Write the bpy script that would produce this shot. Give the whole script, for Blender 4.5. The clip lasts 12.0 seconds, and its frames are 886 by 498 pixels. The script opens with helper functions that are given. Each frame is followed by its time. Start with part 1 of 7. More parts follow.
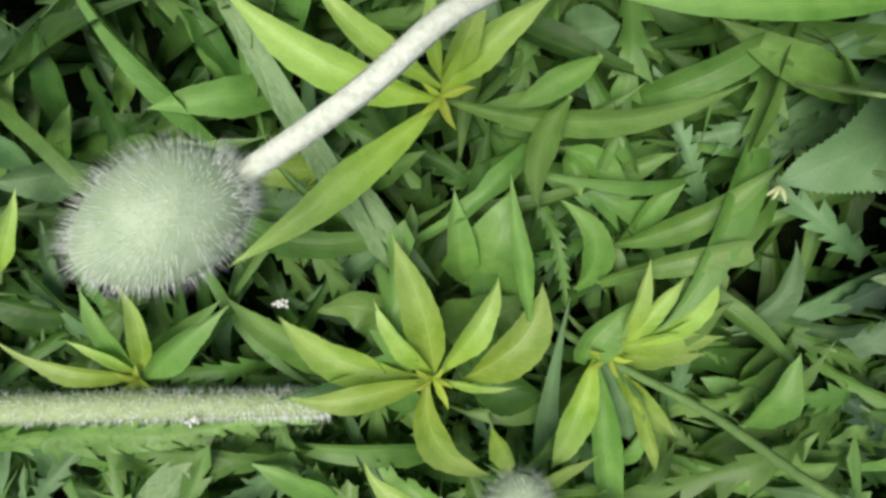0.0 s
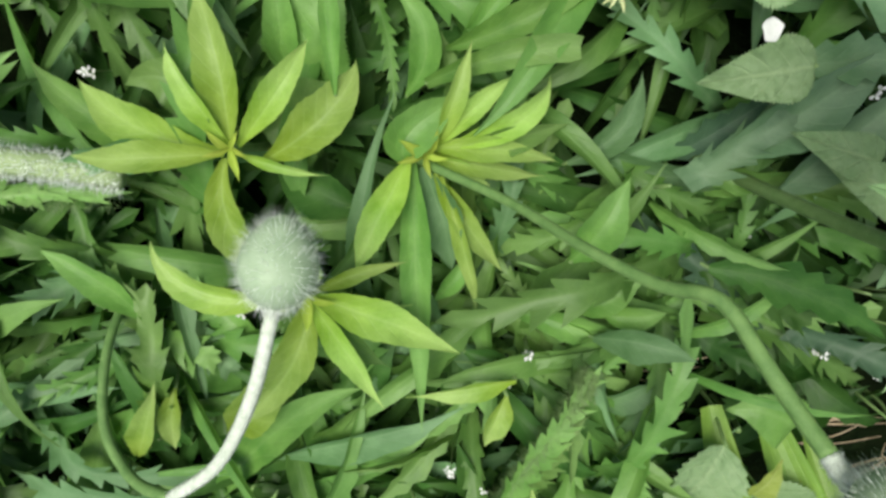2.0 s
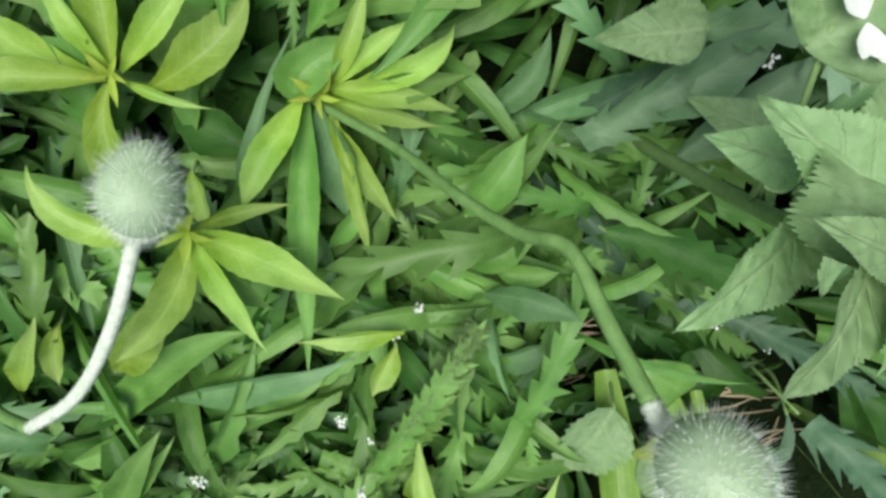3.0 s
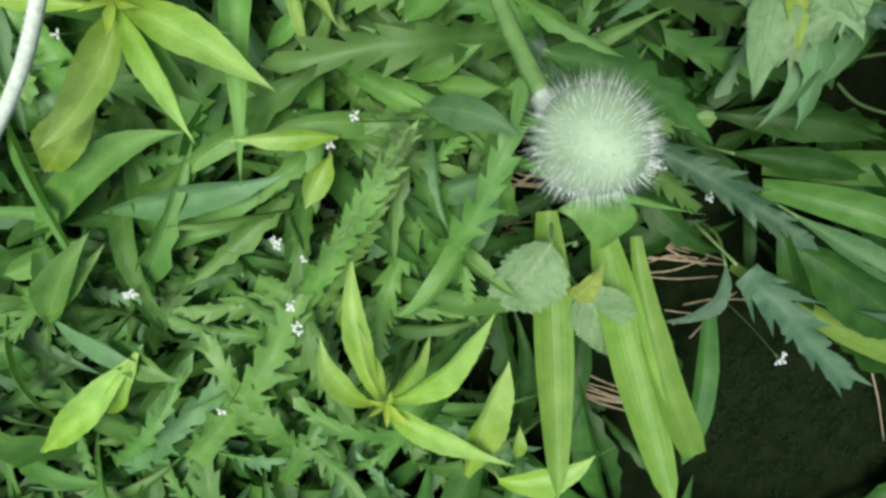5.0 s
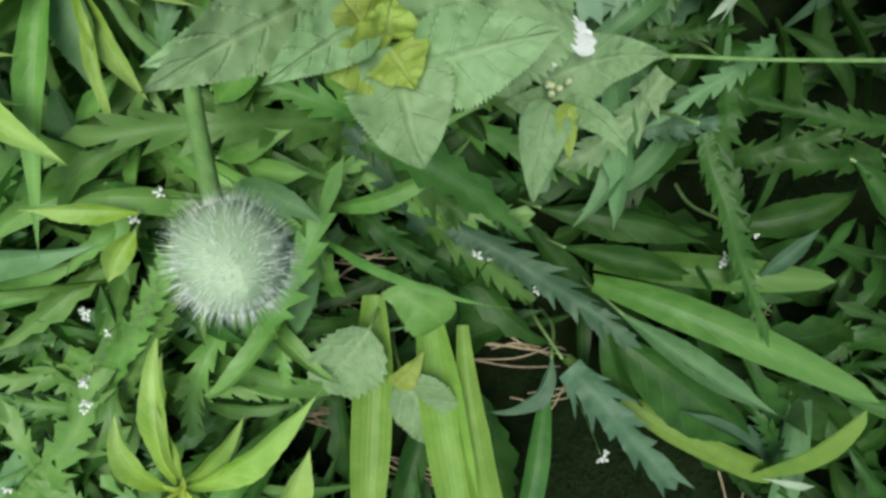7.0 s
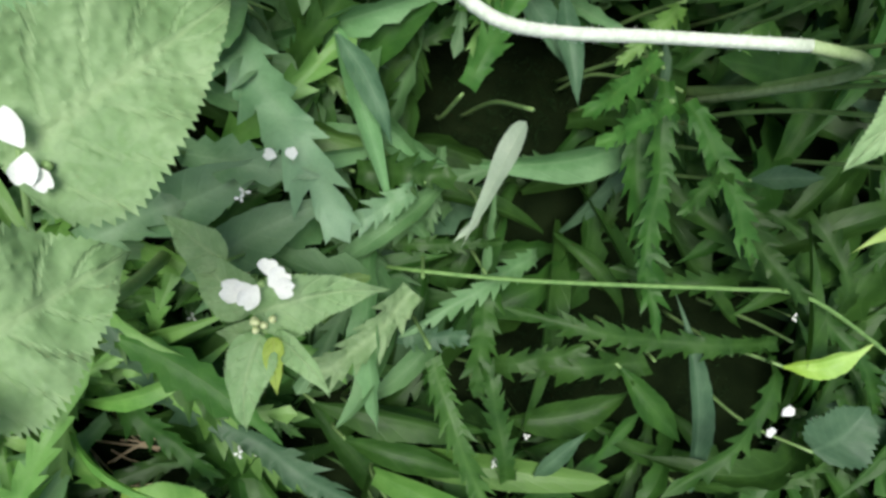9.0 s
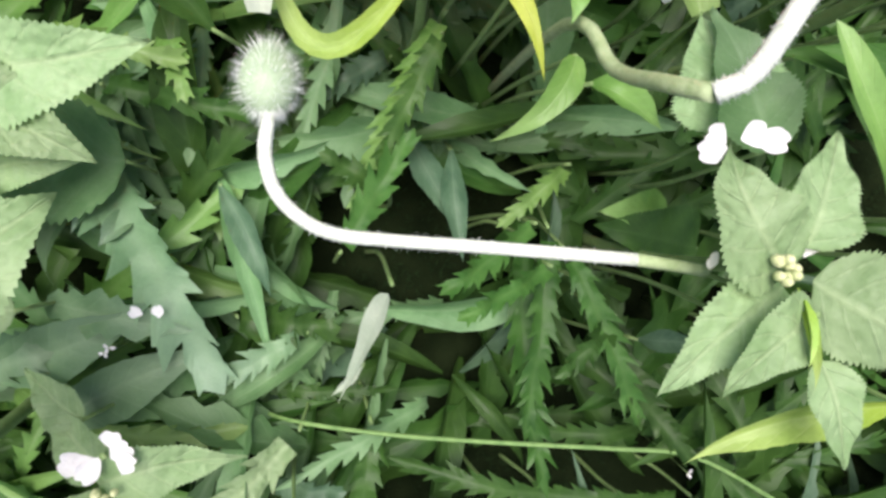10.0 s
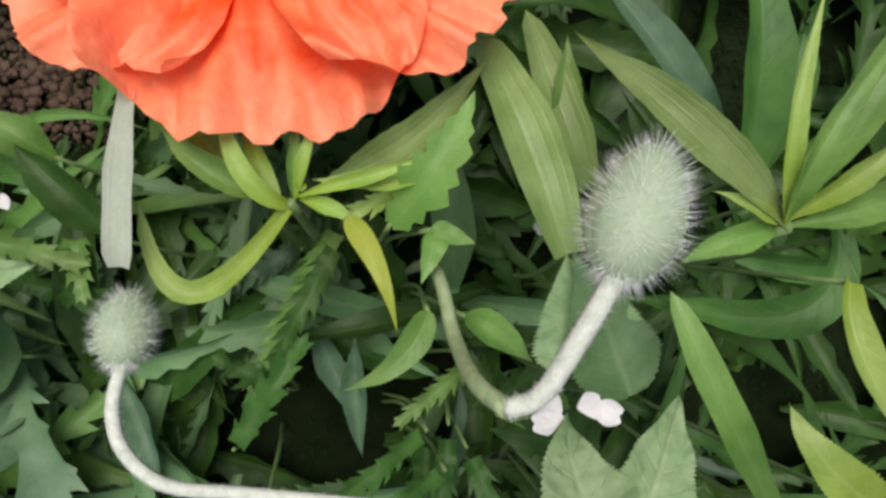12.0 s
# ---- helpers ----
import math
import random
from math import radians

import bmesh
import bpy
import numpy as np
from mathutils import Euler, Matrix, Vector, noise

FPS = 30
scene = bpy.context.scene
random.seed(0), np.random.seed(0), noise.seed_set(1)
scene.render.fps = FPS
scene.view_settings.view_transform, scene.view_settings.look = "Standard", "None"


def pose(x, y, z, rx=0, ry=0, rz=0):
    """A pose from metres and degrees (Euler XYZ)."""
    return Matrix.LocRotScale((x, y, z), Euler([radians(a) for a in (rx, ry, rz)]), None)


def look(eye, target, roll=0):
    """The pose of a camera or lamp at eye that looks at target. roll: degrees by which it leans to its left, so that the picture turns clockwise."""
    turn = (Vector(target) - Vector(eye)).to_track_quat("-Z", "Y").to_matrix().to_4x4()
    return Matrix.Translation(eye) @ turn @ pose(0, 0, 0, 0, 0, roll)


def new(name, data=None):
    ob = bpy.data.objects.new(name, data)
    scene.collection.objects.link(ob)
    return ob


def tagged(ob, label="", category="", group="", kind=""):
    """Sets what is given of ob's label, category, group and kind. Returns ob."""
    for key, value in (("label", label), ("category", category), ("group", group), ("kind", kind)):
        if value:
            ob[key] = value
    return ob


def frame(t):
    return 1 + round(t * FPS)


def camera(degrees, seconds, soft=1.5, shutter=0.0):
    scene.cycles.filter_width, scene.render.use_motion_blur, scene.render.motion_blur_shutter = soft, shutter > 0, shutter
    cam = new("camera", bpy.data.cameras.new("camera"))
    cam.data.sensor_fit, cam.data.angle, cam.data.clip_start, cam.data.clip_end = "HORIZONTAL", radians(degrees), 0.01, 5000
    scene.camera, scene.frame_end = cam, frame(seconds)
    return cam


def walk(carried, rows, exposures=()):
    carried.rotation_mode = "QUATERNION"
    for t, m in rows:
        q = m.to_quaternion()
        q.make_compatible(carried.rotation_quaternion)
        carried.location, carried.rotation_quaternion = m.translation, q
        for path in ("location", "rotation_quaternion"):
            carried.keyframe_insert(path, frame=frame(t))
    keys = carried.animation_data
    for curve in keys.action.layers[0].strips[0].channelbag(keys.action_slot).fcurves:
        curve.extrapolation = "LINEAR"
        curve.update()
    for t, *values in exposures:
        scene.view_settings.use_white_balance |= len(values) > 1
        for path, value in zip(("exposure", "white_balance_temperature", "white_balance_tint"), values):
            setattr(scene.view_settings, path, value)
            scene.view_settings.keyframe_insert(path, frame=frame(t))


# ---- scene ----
cam = camera(65.0, 12.0, soft=3.0)
PATH = [
    (0.0, pose(-0.1125, 0.1984, 0.4029, -18.00, 0.00, -0.00)),
    (0.5, pose(-0.1023, 0.1643, 0.4094, -17.72, 0.24, 1.02)),
    (1.0, pose(-0.0810, 0.1300, 0.4138, -17.18, 0.65, 2.56)),
    (1.5, pose(-0.0563, 0.1048, 0.4157, -16.69, 0.25, 4.05)),
    (2.0, pose(-0.0278, 0.0881, 0.4141, -15.37, 0.15, 6.14)),
    (2.5, pose(-0.0014, 0.0774, 0.4186, -15.89, -0.05, 7.88)),
    (3.0, pose(0.0102, 0.0815, 0.4139, -17.67, -1.30, 10.10)),
    (3.5, pose(0.0196, 0.0643, 0.4184, -18.59, -2.08, 10.84)),
    (3.7, pose(0.0212, 0.0493, 0.4198, -19.37, -1.70, 11.81)),
    (5.3, pose(0.0624, 0.0141, 0.4367, -20.36, -0.90, 13.70)),
    (5.5, pose(0.0702, 0.0178, 0.4361, -19.88, -1.54, 14.43)),
    (6.0, pose(0.0983, 0.0310, 0.4353, -18.12, -1.40, 14.99)),
    (6.5, pose(0.1170, 0.0373, 0.4325, -17.32, -1.70, 15.99)),
    (6.7, pose(0.1204, 0.0417, 0.4295, -16.89, -2.06, 16.69)),
    (8.3, pose(0.1680, 0.0949, 0.4323, -10.47, -3.83, 17.12)),
    (8.5, pose(0.1766, 0.1064, 0.4306, -9.88, -4.43, 17.84)),
    (9.0, pose(0.2027, 0.1353, 0.4269, -8.81, -5.79, 19.86)),
    (9.5, pose(0.2192, 0.1732, 0.4224, -5.72, -5.83, 20.62)),
    (10.0, pose(0.2369, 0.1966, 0.4249, -4.05, -6.31, 21.89)),
    (10.5, pose(0.2313, 0.2167, 0.4244, -1.90, -5.94, 21.67)),
    (11.0, pose(0.2382, 0.2166, 0.4268, -1.84, -6.61, 22.93)),
    (11.5, pose(0.2517, 0.2431, 0.4327, 0.46, -6.84, 22.79)),
    (12.0, pose(0.2596, 0.2638, 0.4347, 2.93, -6.38, 23.53)),
]
walk(cam, PATH, [(0.0, 0.86, 6700, 14), (0.5, 0.86, 6650, 10), (1.0, 0.83, 6550, 0), (1.5, 0.84, 6570, 4), (2.0, 0.96, 6600, 7), (2.5, 0.96, 6500, 5), (3.5, 1.02, 6350, 5), (5.5, 0.90, 6300, 2), (6.5, 0.82, 6300, 2), (8.5, 0.72, 6350, -1),
                (9.0, 1.13, 6400, 6), (9.5, 1.42, 6500, 13), (10.5, 1.56, 6400, 30), (11.0, 1.54, 6350, 27), (11.4, 1.66, 6350, 35), (11.7, 1.04, 6400, 20), (12.0, 0.67, 6600, 20)])



# ---- light: a bright overcast day ----
world = bpy.data.worlds.new("overcast_sky")
scene.world = world
world.use_nodes = True
wn = world.node_tree
sky = wn.nodes.new("ShaderNodeTexSky")
sky.sky_type = 'NISHITA'
sky.sun_disc = False
sky.sun_elevation = radians(75)
sky.sun_rotation = radians(200)
sky.air_density, sky.dust_density, sky.ozone_density = 1.0, 3.0, 1.0
wn.links.new(sky.outputs[0], wn.nodes["Background"].inputs[0])
wn.nodes["Background"].inputs[1].default_value = 0.058
sun = new("sun", bpy.data.lights.new("sun", 'SUN'))
sun.data.energy, sun.data.angle, sun.data.color = 2.6, radians(36), (1.0, 0.97, 0.90)
sun.matrix_world = look((-0.45, 0.35, 2.2), (0, 0, 0))


# ---- materials ----
def nodes_of(name):
    m = bpy.data.materials.new(name)
    m.use_nodes = True
    return m, m.node_tree, m.node_tree.nodes["Principled BSDF"]


def ramp(t, fac, stops):
    r = t.nodes.new("ShaderNodeValToRGB")
    els = r.color_ramp.elements
    while len(els) < len(stops):
        els.new(0.5)
    for e, (p, c) in zip(els, stops):
        e.position, e.color = p, (*c, 1)
    t.links.new(fac, r.inputs[0])
    return r.outputs[0]


def mix(t, fac, a, b, mode='MIX'):
    n = t.nodes.new("ShaderNodeMix")
    n.data_type, n.blend_type = 'RGBA', mode
    for value, slot in ((fac, 0), (a, 6), (b, 7)):
        if isinstance(value, (int, float)):
            n.inputs[slot].default_value = value
        elif isinstance(value, tuple):
            n.inputs[slot].default_value = (*value, 1)
        else:
            t.links.new(value, n.inputs[slot])
    return n.outputs[2]


def math_node(t, op, a, b=0.0):
    n = t.nodes.new("ShaderNodeMath")
    n.operation = op
    for value, slot in ((a, 0), (b, 1)):
        if isinstance(value, (int, float)):
            n.inputs[slot].default_value = value
        else:
            t.links.new(value, n.inputs[slot])
    return n.outputs[0]


def noise_tex(t, scale, detail=3.0, vector=None):
    n = t.nodes.new("ShaderNodeTexNoise")
    n.inputs["Scale"].default_value, n.inputs["Detail"].default_value = scale, detail
    if vector is not None:
        t.links.new(vector, n.inputs["Vector"])
    return n.outputs["Fac"]


def leaf_material(name, dark, light, vein, rough=0.50, veins=9.0, vein_amount=0.20, parallel=False, glow=0.35, relief=0.4, quilt=0.0, base_tint=None, tip_tint=None):
    """A living leaf: blotched blade, pale midrib and side veins along the blade's own map, a little light shining through."""
    m, t, p = nodes_of(name)
    pos = t.nodes.new("ShaderNodeNewGeometry")
    info = t.nodes.new("ShaderNodeObjectInfo")
    uv = t.nodes.new("ShaderNodeUVMap")
    sep = t.nodes.new("ShaderNodeSeparateXYZ")
    t.links.new(uv.outputs[0], sep.inputs[0])
    u, v = sep.outputs[0], sep.outputs[1]
    across = math_node(t, 'ABSOLUTE', math_node(t, 'SUBTRACT', v, 0.5))
    blotch = noise_tex(t, 70.0, 4.0, pos.outputs["Position"])
    fine = noise_tex(t, 700.0, 2.0, pos.outputs["Position"])
    base = mix(t, ramp(t, blotch, [(0.3, (0, 0, 0)), (0.7, (1, 1, 1))]), dark, light)
    vary = t.nodes.new("ShaderNodeHueSaturation")
    rand = math_node(t, 'FRACT', math_node(t, 'ADD', info.outputs["Random"], pos.outputs["Random Per Island"]))
    t.links.new(math_node(t, 'ADD', 0.494, math_node(t, 'MULTIPLY', rand, 0.014)), vary.inputs["Hue"])
    t.links.new(math_node(t, 'ADD', 0.78, math_node(t, 'MULTIPLY', rand, 0.44)), vary.inputs["Value"])
    if base_tint:
        base = mix(t, ramp(t, u, [(0.05, (0.5, 0.5, 0.5)), (0.5, (0, 0, 0))]), base, base_tint)
    if tip_tint:
        base = mix(t, ramp(t, u, [(0.35, (0, 0, 0)), (1.0, (0.75, 0.75, 0.75))]), base, tip_tint)
    t.links.new(base, vary.inputs["Color"])
    rib = ramp(t, across, [(0.0, (1, 1, 1)), (0.035, (0.6, 0.6, 0.6)), (0.07, (0, 0, 0))])
    if parallel:
        wave = math_node(t, 'SINE', math_node(t, 'MULTIPLY', v, 6.283 * 7))
    else:
        wave = math_node(t, 'SINE', math_node(t, 'MULTIPLY', math_node(t, 'SUBTRACT', u, math_node(t, 'MULTIPLY', across, 0.38)), 6.283 * veins))
    side = ramp(t, wave, [(0.80 if not parallel else 0.3, (0, 0, 0)), (1.0, (1, 1, 1))])
    marks = math_node(t, 'MAXIMUM', rib, math_node(t, 'MULTIPLY', side, 0.45))
    col = mix(t, math_node(t, 'MULTIPLY', marks, vein_amount), vary.outputs[0], vein)
    col = mix(t, 0.28, col, mix(t, fine, (0.5, 0.5, 0.5), (1.3, 1.3, 1.3)), 'MULTIPLY')
    t.links.new(col, p.inputs["Base Color"])
    p.inputs["Roughness"].default_value = rough
    p.inputs["Specular IOR Level"].default_value = 0.32
    bump = t.nodes.new("ShaderNodeBump")
    bump.inputs["Strength"].default_value, bump.inputs["Distance"].default_value = relief, 0.0010
    height = math_node(t, 'SUBTRACT', math_node(t, 'MULTIPLY', blotch, 0.6), math_node(t, 'MULTIPLY', marks, 0.7))
    if quilt:
        cells = t.nodes.new("ShaderNodeTexVoronoi")
        cells.feature = 'SMOOTH_F1'
        cells.inputs["Scale"].default_value = 260.0
        t.links.new(pos.outputs["Position"], cells.inputs["Vector"])
        height = math_node(t, 'SUBTRACT', height, math_node(t, 'MULTIPLY', cells.outputs["Distance"], quilt))
    t.links.new(height, bump.inputs["Height"])
    t.links.new(bump.outputs[0], p.inputs["Normal"])
    tr = t.nodes.new("ShaderNodeBsdfTranslucent")
    t.links.new(mix(t, 0.5, col, (1.0, 1.0, 0.35), 'MULTIPLY'), tr.inputs["Color"])
    ms = t.nodes.new("ShaderNodeMixShader")
    ms.inputs[0].default_value = glow
    t.links.new(p.outputs[0], ms.inputs[1])
    t.links.new(tr.outputs[0], ms.inputs[2])
    t.links.new(ms.outputs[0], t.nodes["Material Output"].inputs[0])
    return m


def plain_material(name, a, b, scale=120.0, rough=0.6, relief=0.3, glow=0.0, gloss=0.5, rim=None):
    """A mottled matt surface; rim is a second colour towards the outer end of a mapped petal."""
    m, t, p = nodes_of(name)
    p.inputs["Specular IOR Level"].default_value = gloss
    pos = t.nodes.new("ShaderNodeNewGeometry")
    n1 = noise_tex(t, scale, 5.0, pos.outputs["Position"])
    n2 = noise_tex(t, scale * 8, 2.0, pos.outputs["Position"])
    col = mix(t, ramp(t, n1, [(0.3, (0, 0, 0)), (0.7, (1, 1, 1))]), a, b)
    if rim:
        uv = t.nodes.new("ShaderNodeUVMap")
        sep = t.nodes.new("ShaderNodeSeparateXYZ")
        t.links.new(uv.outputs[0], sep.inputs[0])
        along = math_node(t, 'ADD', sep.outputs[0], math_node(t, 'MULTIPLY', math_node(t, 'SUBTRACT', n1, 0.5), 0.9))
        col = mix(t, ramp(t, along, [(0.5, (0, 0, 0)), (1.0, (1, 1, 1))]), col, rim)
    col = mix(t, 0.25, col, mix(t, n2, (0.4, 0.4, 0.4), (1.5, 1.5, 1.5)), 'MULTIPLY')
    t.links.new(col, p.inputs["Base Color"])
    p.inputs["Roughness"].default_value = rough
    bump = t.nodes.new("ShaderNodeBump")
    bump.inputs["Strength"].default_value, bump.inputs["Distance"].default_value = relief, 0.001
    t.links.new(n2, bump.inputs["Height"])
    t.links.new(bump.outputs[0], p.inputs["Normal"])
    if glow:
        tr = t.nodes.new("ShaderNodeBsdfTranslucent")
        t.links.new(col, tr.inputs["Color"])
        ms = t.nodes.new("ShaderNodeMixShader")
        ms.inputs[0].default_value = glow
        t.links.new(p.outputs[0], ms.inputs[1])
        t.links.new(tr.outputs[0], ms.inputs[2])
        t.links.new(ms.outputs[0], t.nodes["Material Output"].inputs[0])
    return m


LIME = leaf_material("young_leaf", (0.185, 0.345, 0.038), (0.345, 0.525, 0.115), (0.48, 0.64, 0.27), rough=0.42, base_tint=(0.30, 0.42, 0.03), tip_tint=(0.44, 0.59, 0.20))
GREEN = leaf_material("green_leaf", (0.095, 0.225, 0.040), (0.175, 0.335, 0.072), (0.28, 0.43, 0.16), rough=0.44, tip_tint=(0.24, 0.40, 0.13))
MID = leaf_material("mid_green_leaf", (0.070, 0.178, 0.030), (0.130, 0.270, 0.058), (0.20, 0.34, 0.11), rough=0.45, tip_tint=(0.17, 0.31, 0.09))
# A dark leaf green lowered further, so the bed's deeper shade is in the colour.
DARK = leaf_material("dark_shaded_leaf", (0.021, 0.068, 0.010), (0.047, 0.120, 0.020), (0.09, 0.18, 0.05))
# Dark green of low leaves; undergrowth shade is partly in this colour.
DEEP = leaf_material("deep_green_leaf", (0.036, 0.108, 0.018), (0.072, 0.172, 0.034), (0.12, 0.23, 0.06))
BLUE = leaf_material("grey_green_leaf", (0.082, 0.192, 0.064), (0.150, 0.290, 0.118), (0.26, 0.40, 0.22), rough=0.52, tip_tint=(0.20, 0.35, 0.17))
HONESTY = leaf_material("matt_toothed_leaf", (0.198, 0.335, 0.140), (0.298, 0.442, 0.218), (0.38, 0.50, 0.27), rough=0.55, veins=6.0, vein_amount=0.42, relief=0.8, quilt=1.8)
STRAP = leaf_material("strap_leaf", (0.15, 0.27, 0.040), (0.22, 0.35, 0.065), (0.33, 0.45, 0.16), rough=0.45, vein_amount=0.10, parallel=True)
LILY = leaf_material("lily_leaf", (0.180, 0.295, 0.080), (0.260, 0.390, 0.135), (0.33, 0.45, 0.20), rough=0.38, vein_amount=0.07, parallel=True)
YOUNG = leaf_material("young_toothed_leaf", (0.27, 0.37, 0.06), (0.36, 0.47, 0.10), (0.46, 0.55, 0.2), rough=0.55, veins=6.0, vein_amount=0.42, relief=0.8, quilt=1.8)
SLATE = leaf_material("dark_grey_green_leaf", (0.050, 0.115, 0.058), (0.098, 0.182, 0.098), (0.20, 0.31, 0.19), rough=0.5)
GLAUCOUS = leaf_material("silvery_grey_green_leaf", (0.110, 0.220, 0.100), (0.185, 0.315, 0.160), (0.28, 0.41, 0.25), rough=0.5, tip_tint=(0.27, 0.39, 0.27))
TIP = leaf_material("yellow_green_tip_leaf", (0.33, 0.44, 0.05), (0.44, 0.54, 0.10), (0.5, 0.6, 0.2))
PALE = leaf_material("pale_leaf_underside", (0.34, 0.43, 0.31), (0.45, 0.53, 0.40), (0.5, 0.6, 0.42), rough=0.6)
CHALK = leaf_material("bleached_strap_leaf", (0.40, 0.47, 0.36), (0.50, 0.56, 0.45), (0.5, 0.6, 0.42), rough=0.6, parallel=True)
YELLOW = leaf_material("yellowing_leaf", (0.30, 0.40, 0.04), (0.40, 0.48, 0.07), (0.55, 0.55, 0.2))
STALK = plain_material("green_stalk", (0.12, 0.21, 0.06), (0.18, 0.28, 0.10), 200.0, 0.5)
HAIRY = plain_material("hairy_stalk", (0.20, 0.28, 0.12), (0.30, 0.38, 0.20), 260.0, 0.7)
DOWNY = plain_material("downy_pale_stalk", (0.40, 0.46, 0.36), (0.58, 0.63, 0.54), 420.0, 0.7)
FUZZ = plain_material("green_hairy_stalk", (0.08, 0.17, 0.04), (0.14, 0.25, 0.07), 200.0, 0.7)
BUD = plain_material("bud_skin", (0.235, 0.325, 0.200), (0.315, 0.405, 0.270), 110.0, 0.52, 0.15, 0.0, 0.35)
HAIR = plain_material("white_hair", (0.86, 0.92, 0.85), (0.92, 0.95, 0.91), 300.0, 0.6, 0.0, 0.5)
PETAL = plain_material("white_petal", (0.68, 0.69, 0.67), (0.78, 0.79, 0.77), 150.0, 0.5, 0.15, 0.3)
CREAM = plain_material("cream_bud", (0.46, 0.54, 0.24), (0.62, 0.66, 0.38), 300.0, 0.5, 0.2, 0.2)
FLAME = plain_material("orange_red_petal", (1.0, 0.085, 0.003), (1.0, 0.190, 0.045), 48.0, 0.6, 0.35, 0.28, rim=(1.0, 0.32, 0.16))
GHAIR = plain_material("green_bristle", (0.14, 0.25, 0.07), (0.24, 0.36, 0.14), 300.0, 0.6, 0.0, 0.4)
# Soil colour taken near black: it holds the shade between the plants.
SOIL = plain_material("shade_dark_soil", (0.004, 0.008, 0.0025), (0.009, 0.015, 0.005), 60.0, 0.95, 1.0, 0.0, 0.04)
EARTH = plain_material("dry_brown_earth", (0.050, 0.032, 0.022), (0.105, 0.072, 0.052), 90.0, 0.95, 1.0, 0.0, 0.1)
STRAW = plain_material("dry_straw", (0.30, 0.22, 0.13), (0.48, 0.38, 0.26), 200.0, 0.7)
# Moss taken near black, with the shade of the gaps in its colour.
MOSS = plain_material("shade_dark_moss", (0.005, 0.013, 0.003), (0.010, 0.023, 0.006), 300.0, 0.9, 0.5, 0.0, 0.1)
RUST = plain_material("rusty_dead_sprig", (0.11, 0.045, 0.022), (0.18, 0.08, 0.04), 200.0, 0.8)


# ---- building helpers ----
def part(name, bm, material, parent, label=""):
    me = bpy.data.meshes.new(name)
    bm.to_mesh(me)
    bm.free()
    me.materials.append(material)
    me.shade_smooth()
    ob = new(name, me)
    ob.parent = parent
    if label:
        tagged(ob, label)
    return ob


def thing(name, at, label, category, group="", kind=""):
    ob = new(name)
    ob.location = at
    ob.empty_display_size = 0.01
    bpy.context.view_layer.update()
    return tagged(ob, label, category, group, kind)


def local(parent, p):
    while parent.parent:
        parent = parent.parent
    return Vector(p) - parent.location


def bend(b, m, t, u):
    """A point of the arc from b through m to t, and its direction."""
    c = 2 * m - 0.5 * (b + t)
    return (1 - u) ** 2 * b + 2 * u * (1 - u) * c + u * u * t, (2 * (1 - u) * (c - b) + 2 * u * (t - c))


def outline(kind, u, k):
    """Half width of a blade (1 at its widest) at u along it; k counts the rows, for teeth."""
    if kind == "strap":
        return min(1.0, 0.55 + 1.5 * u) * (1.0 if u < 0.6 else max(0.0, (1 - u) / 0.4) ** 0.42)
    if kind == "lance":
        w = 0.15 + 0.85 * math.sin(u / 0.40 * math.pi / 2) ** 1.25 if u < 0.40 else math.cos((u - 0.40) / 0.60 * math.pi / 2) ** 1.30
        return w * (1.0 + (0.0, 0.035, -0.01, 0.05, 0.02, 0.06, 0.0)[k % 7]) + 0.006
    if kind == "ragged":
        w = 0.3 + 0.7 * math.sin(u / 0.4 * math.pi / 2) if u < 0.4 else math.cos((u - 0.4) / 0.6 * math.pi / 2) ** 1.1
        return w * (0.72, 1.0, 1.22, 0.80, 1.12)[k % 5] + 0.01
    if kind == "cut":
        return min(1.0, 0.4 + 1.2 * u) * (1.0 if u < 0.93 else 0.75)
    if kind == "heart":
        w = (1 - (1 - u / 0.3) ** 2) ** 0.5 if u < 0.3 else math.cos((u - 0.3) / 0.7 * math.pi / 2) ** 0.85
        return w * (1.0 + 0.15 * (k % 2))
    w = 0.12 + 0.88 * (1 - (1 - u / 0.24) ** 2) ** 0.5 if u < 0.24 else 0.5 * (1 - (u - 0.24) / 0.76) + 0.5 * math.cos((u - 0.24) / 0.76 * math.pi / 2) ** 1.1
    return w * (1.0 + (0.11, 0.075, 0.13, 0.09, 0.06)[k // 2 % 5] * (k % 2 - 0.5))


ROWS = {"strap": 12, "lance": 26, "cut": 12, "heart": 26, "toothed": 68, "ragged": 18}
ACROSS = (-1.0, -0.52, 0.0, 0.52, 1.0)


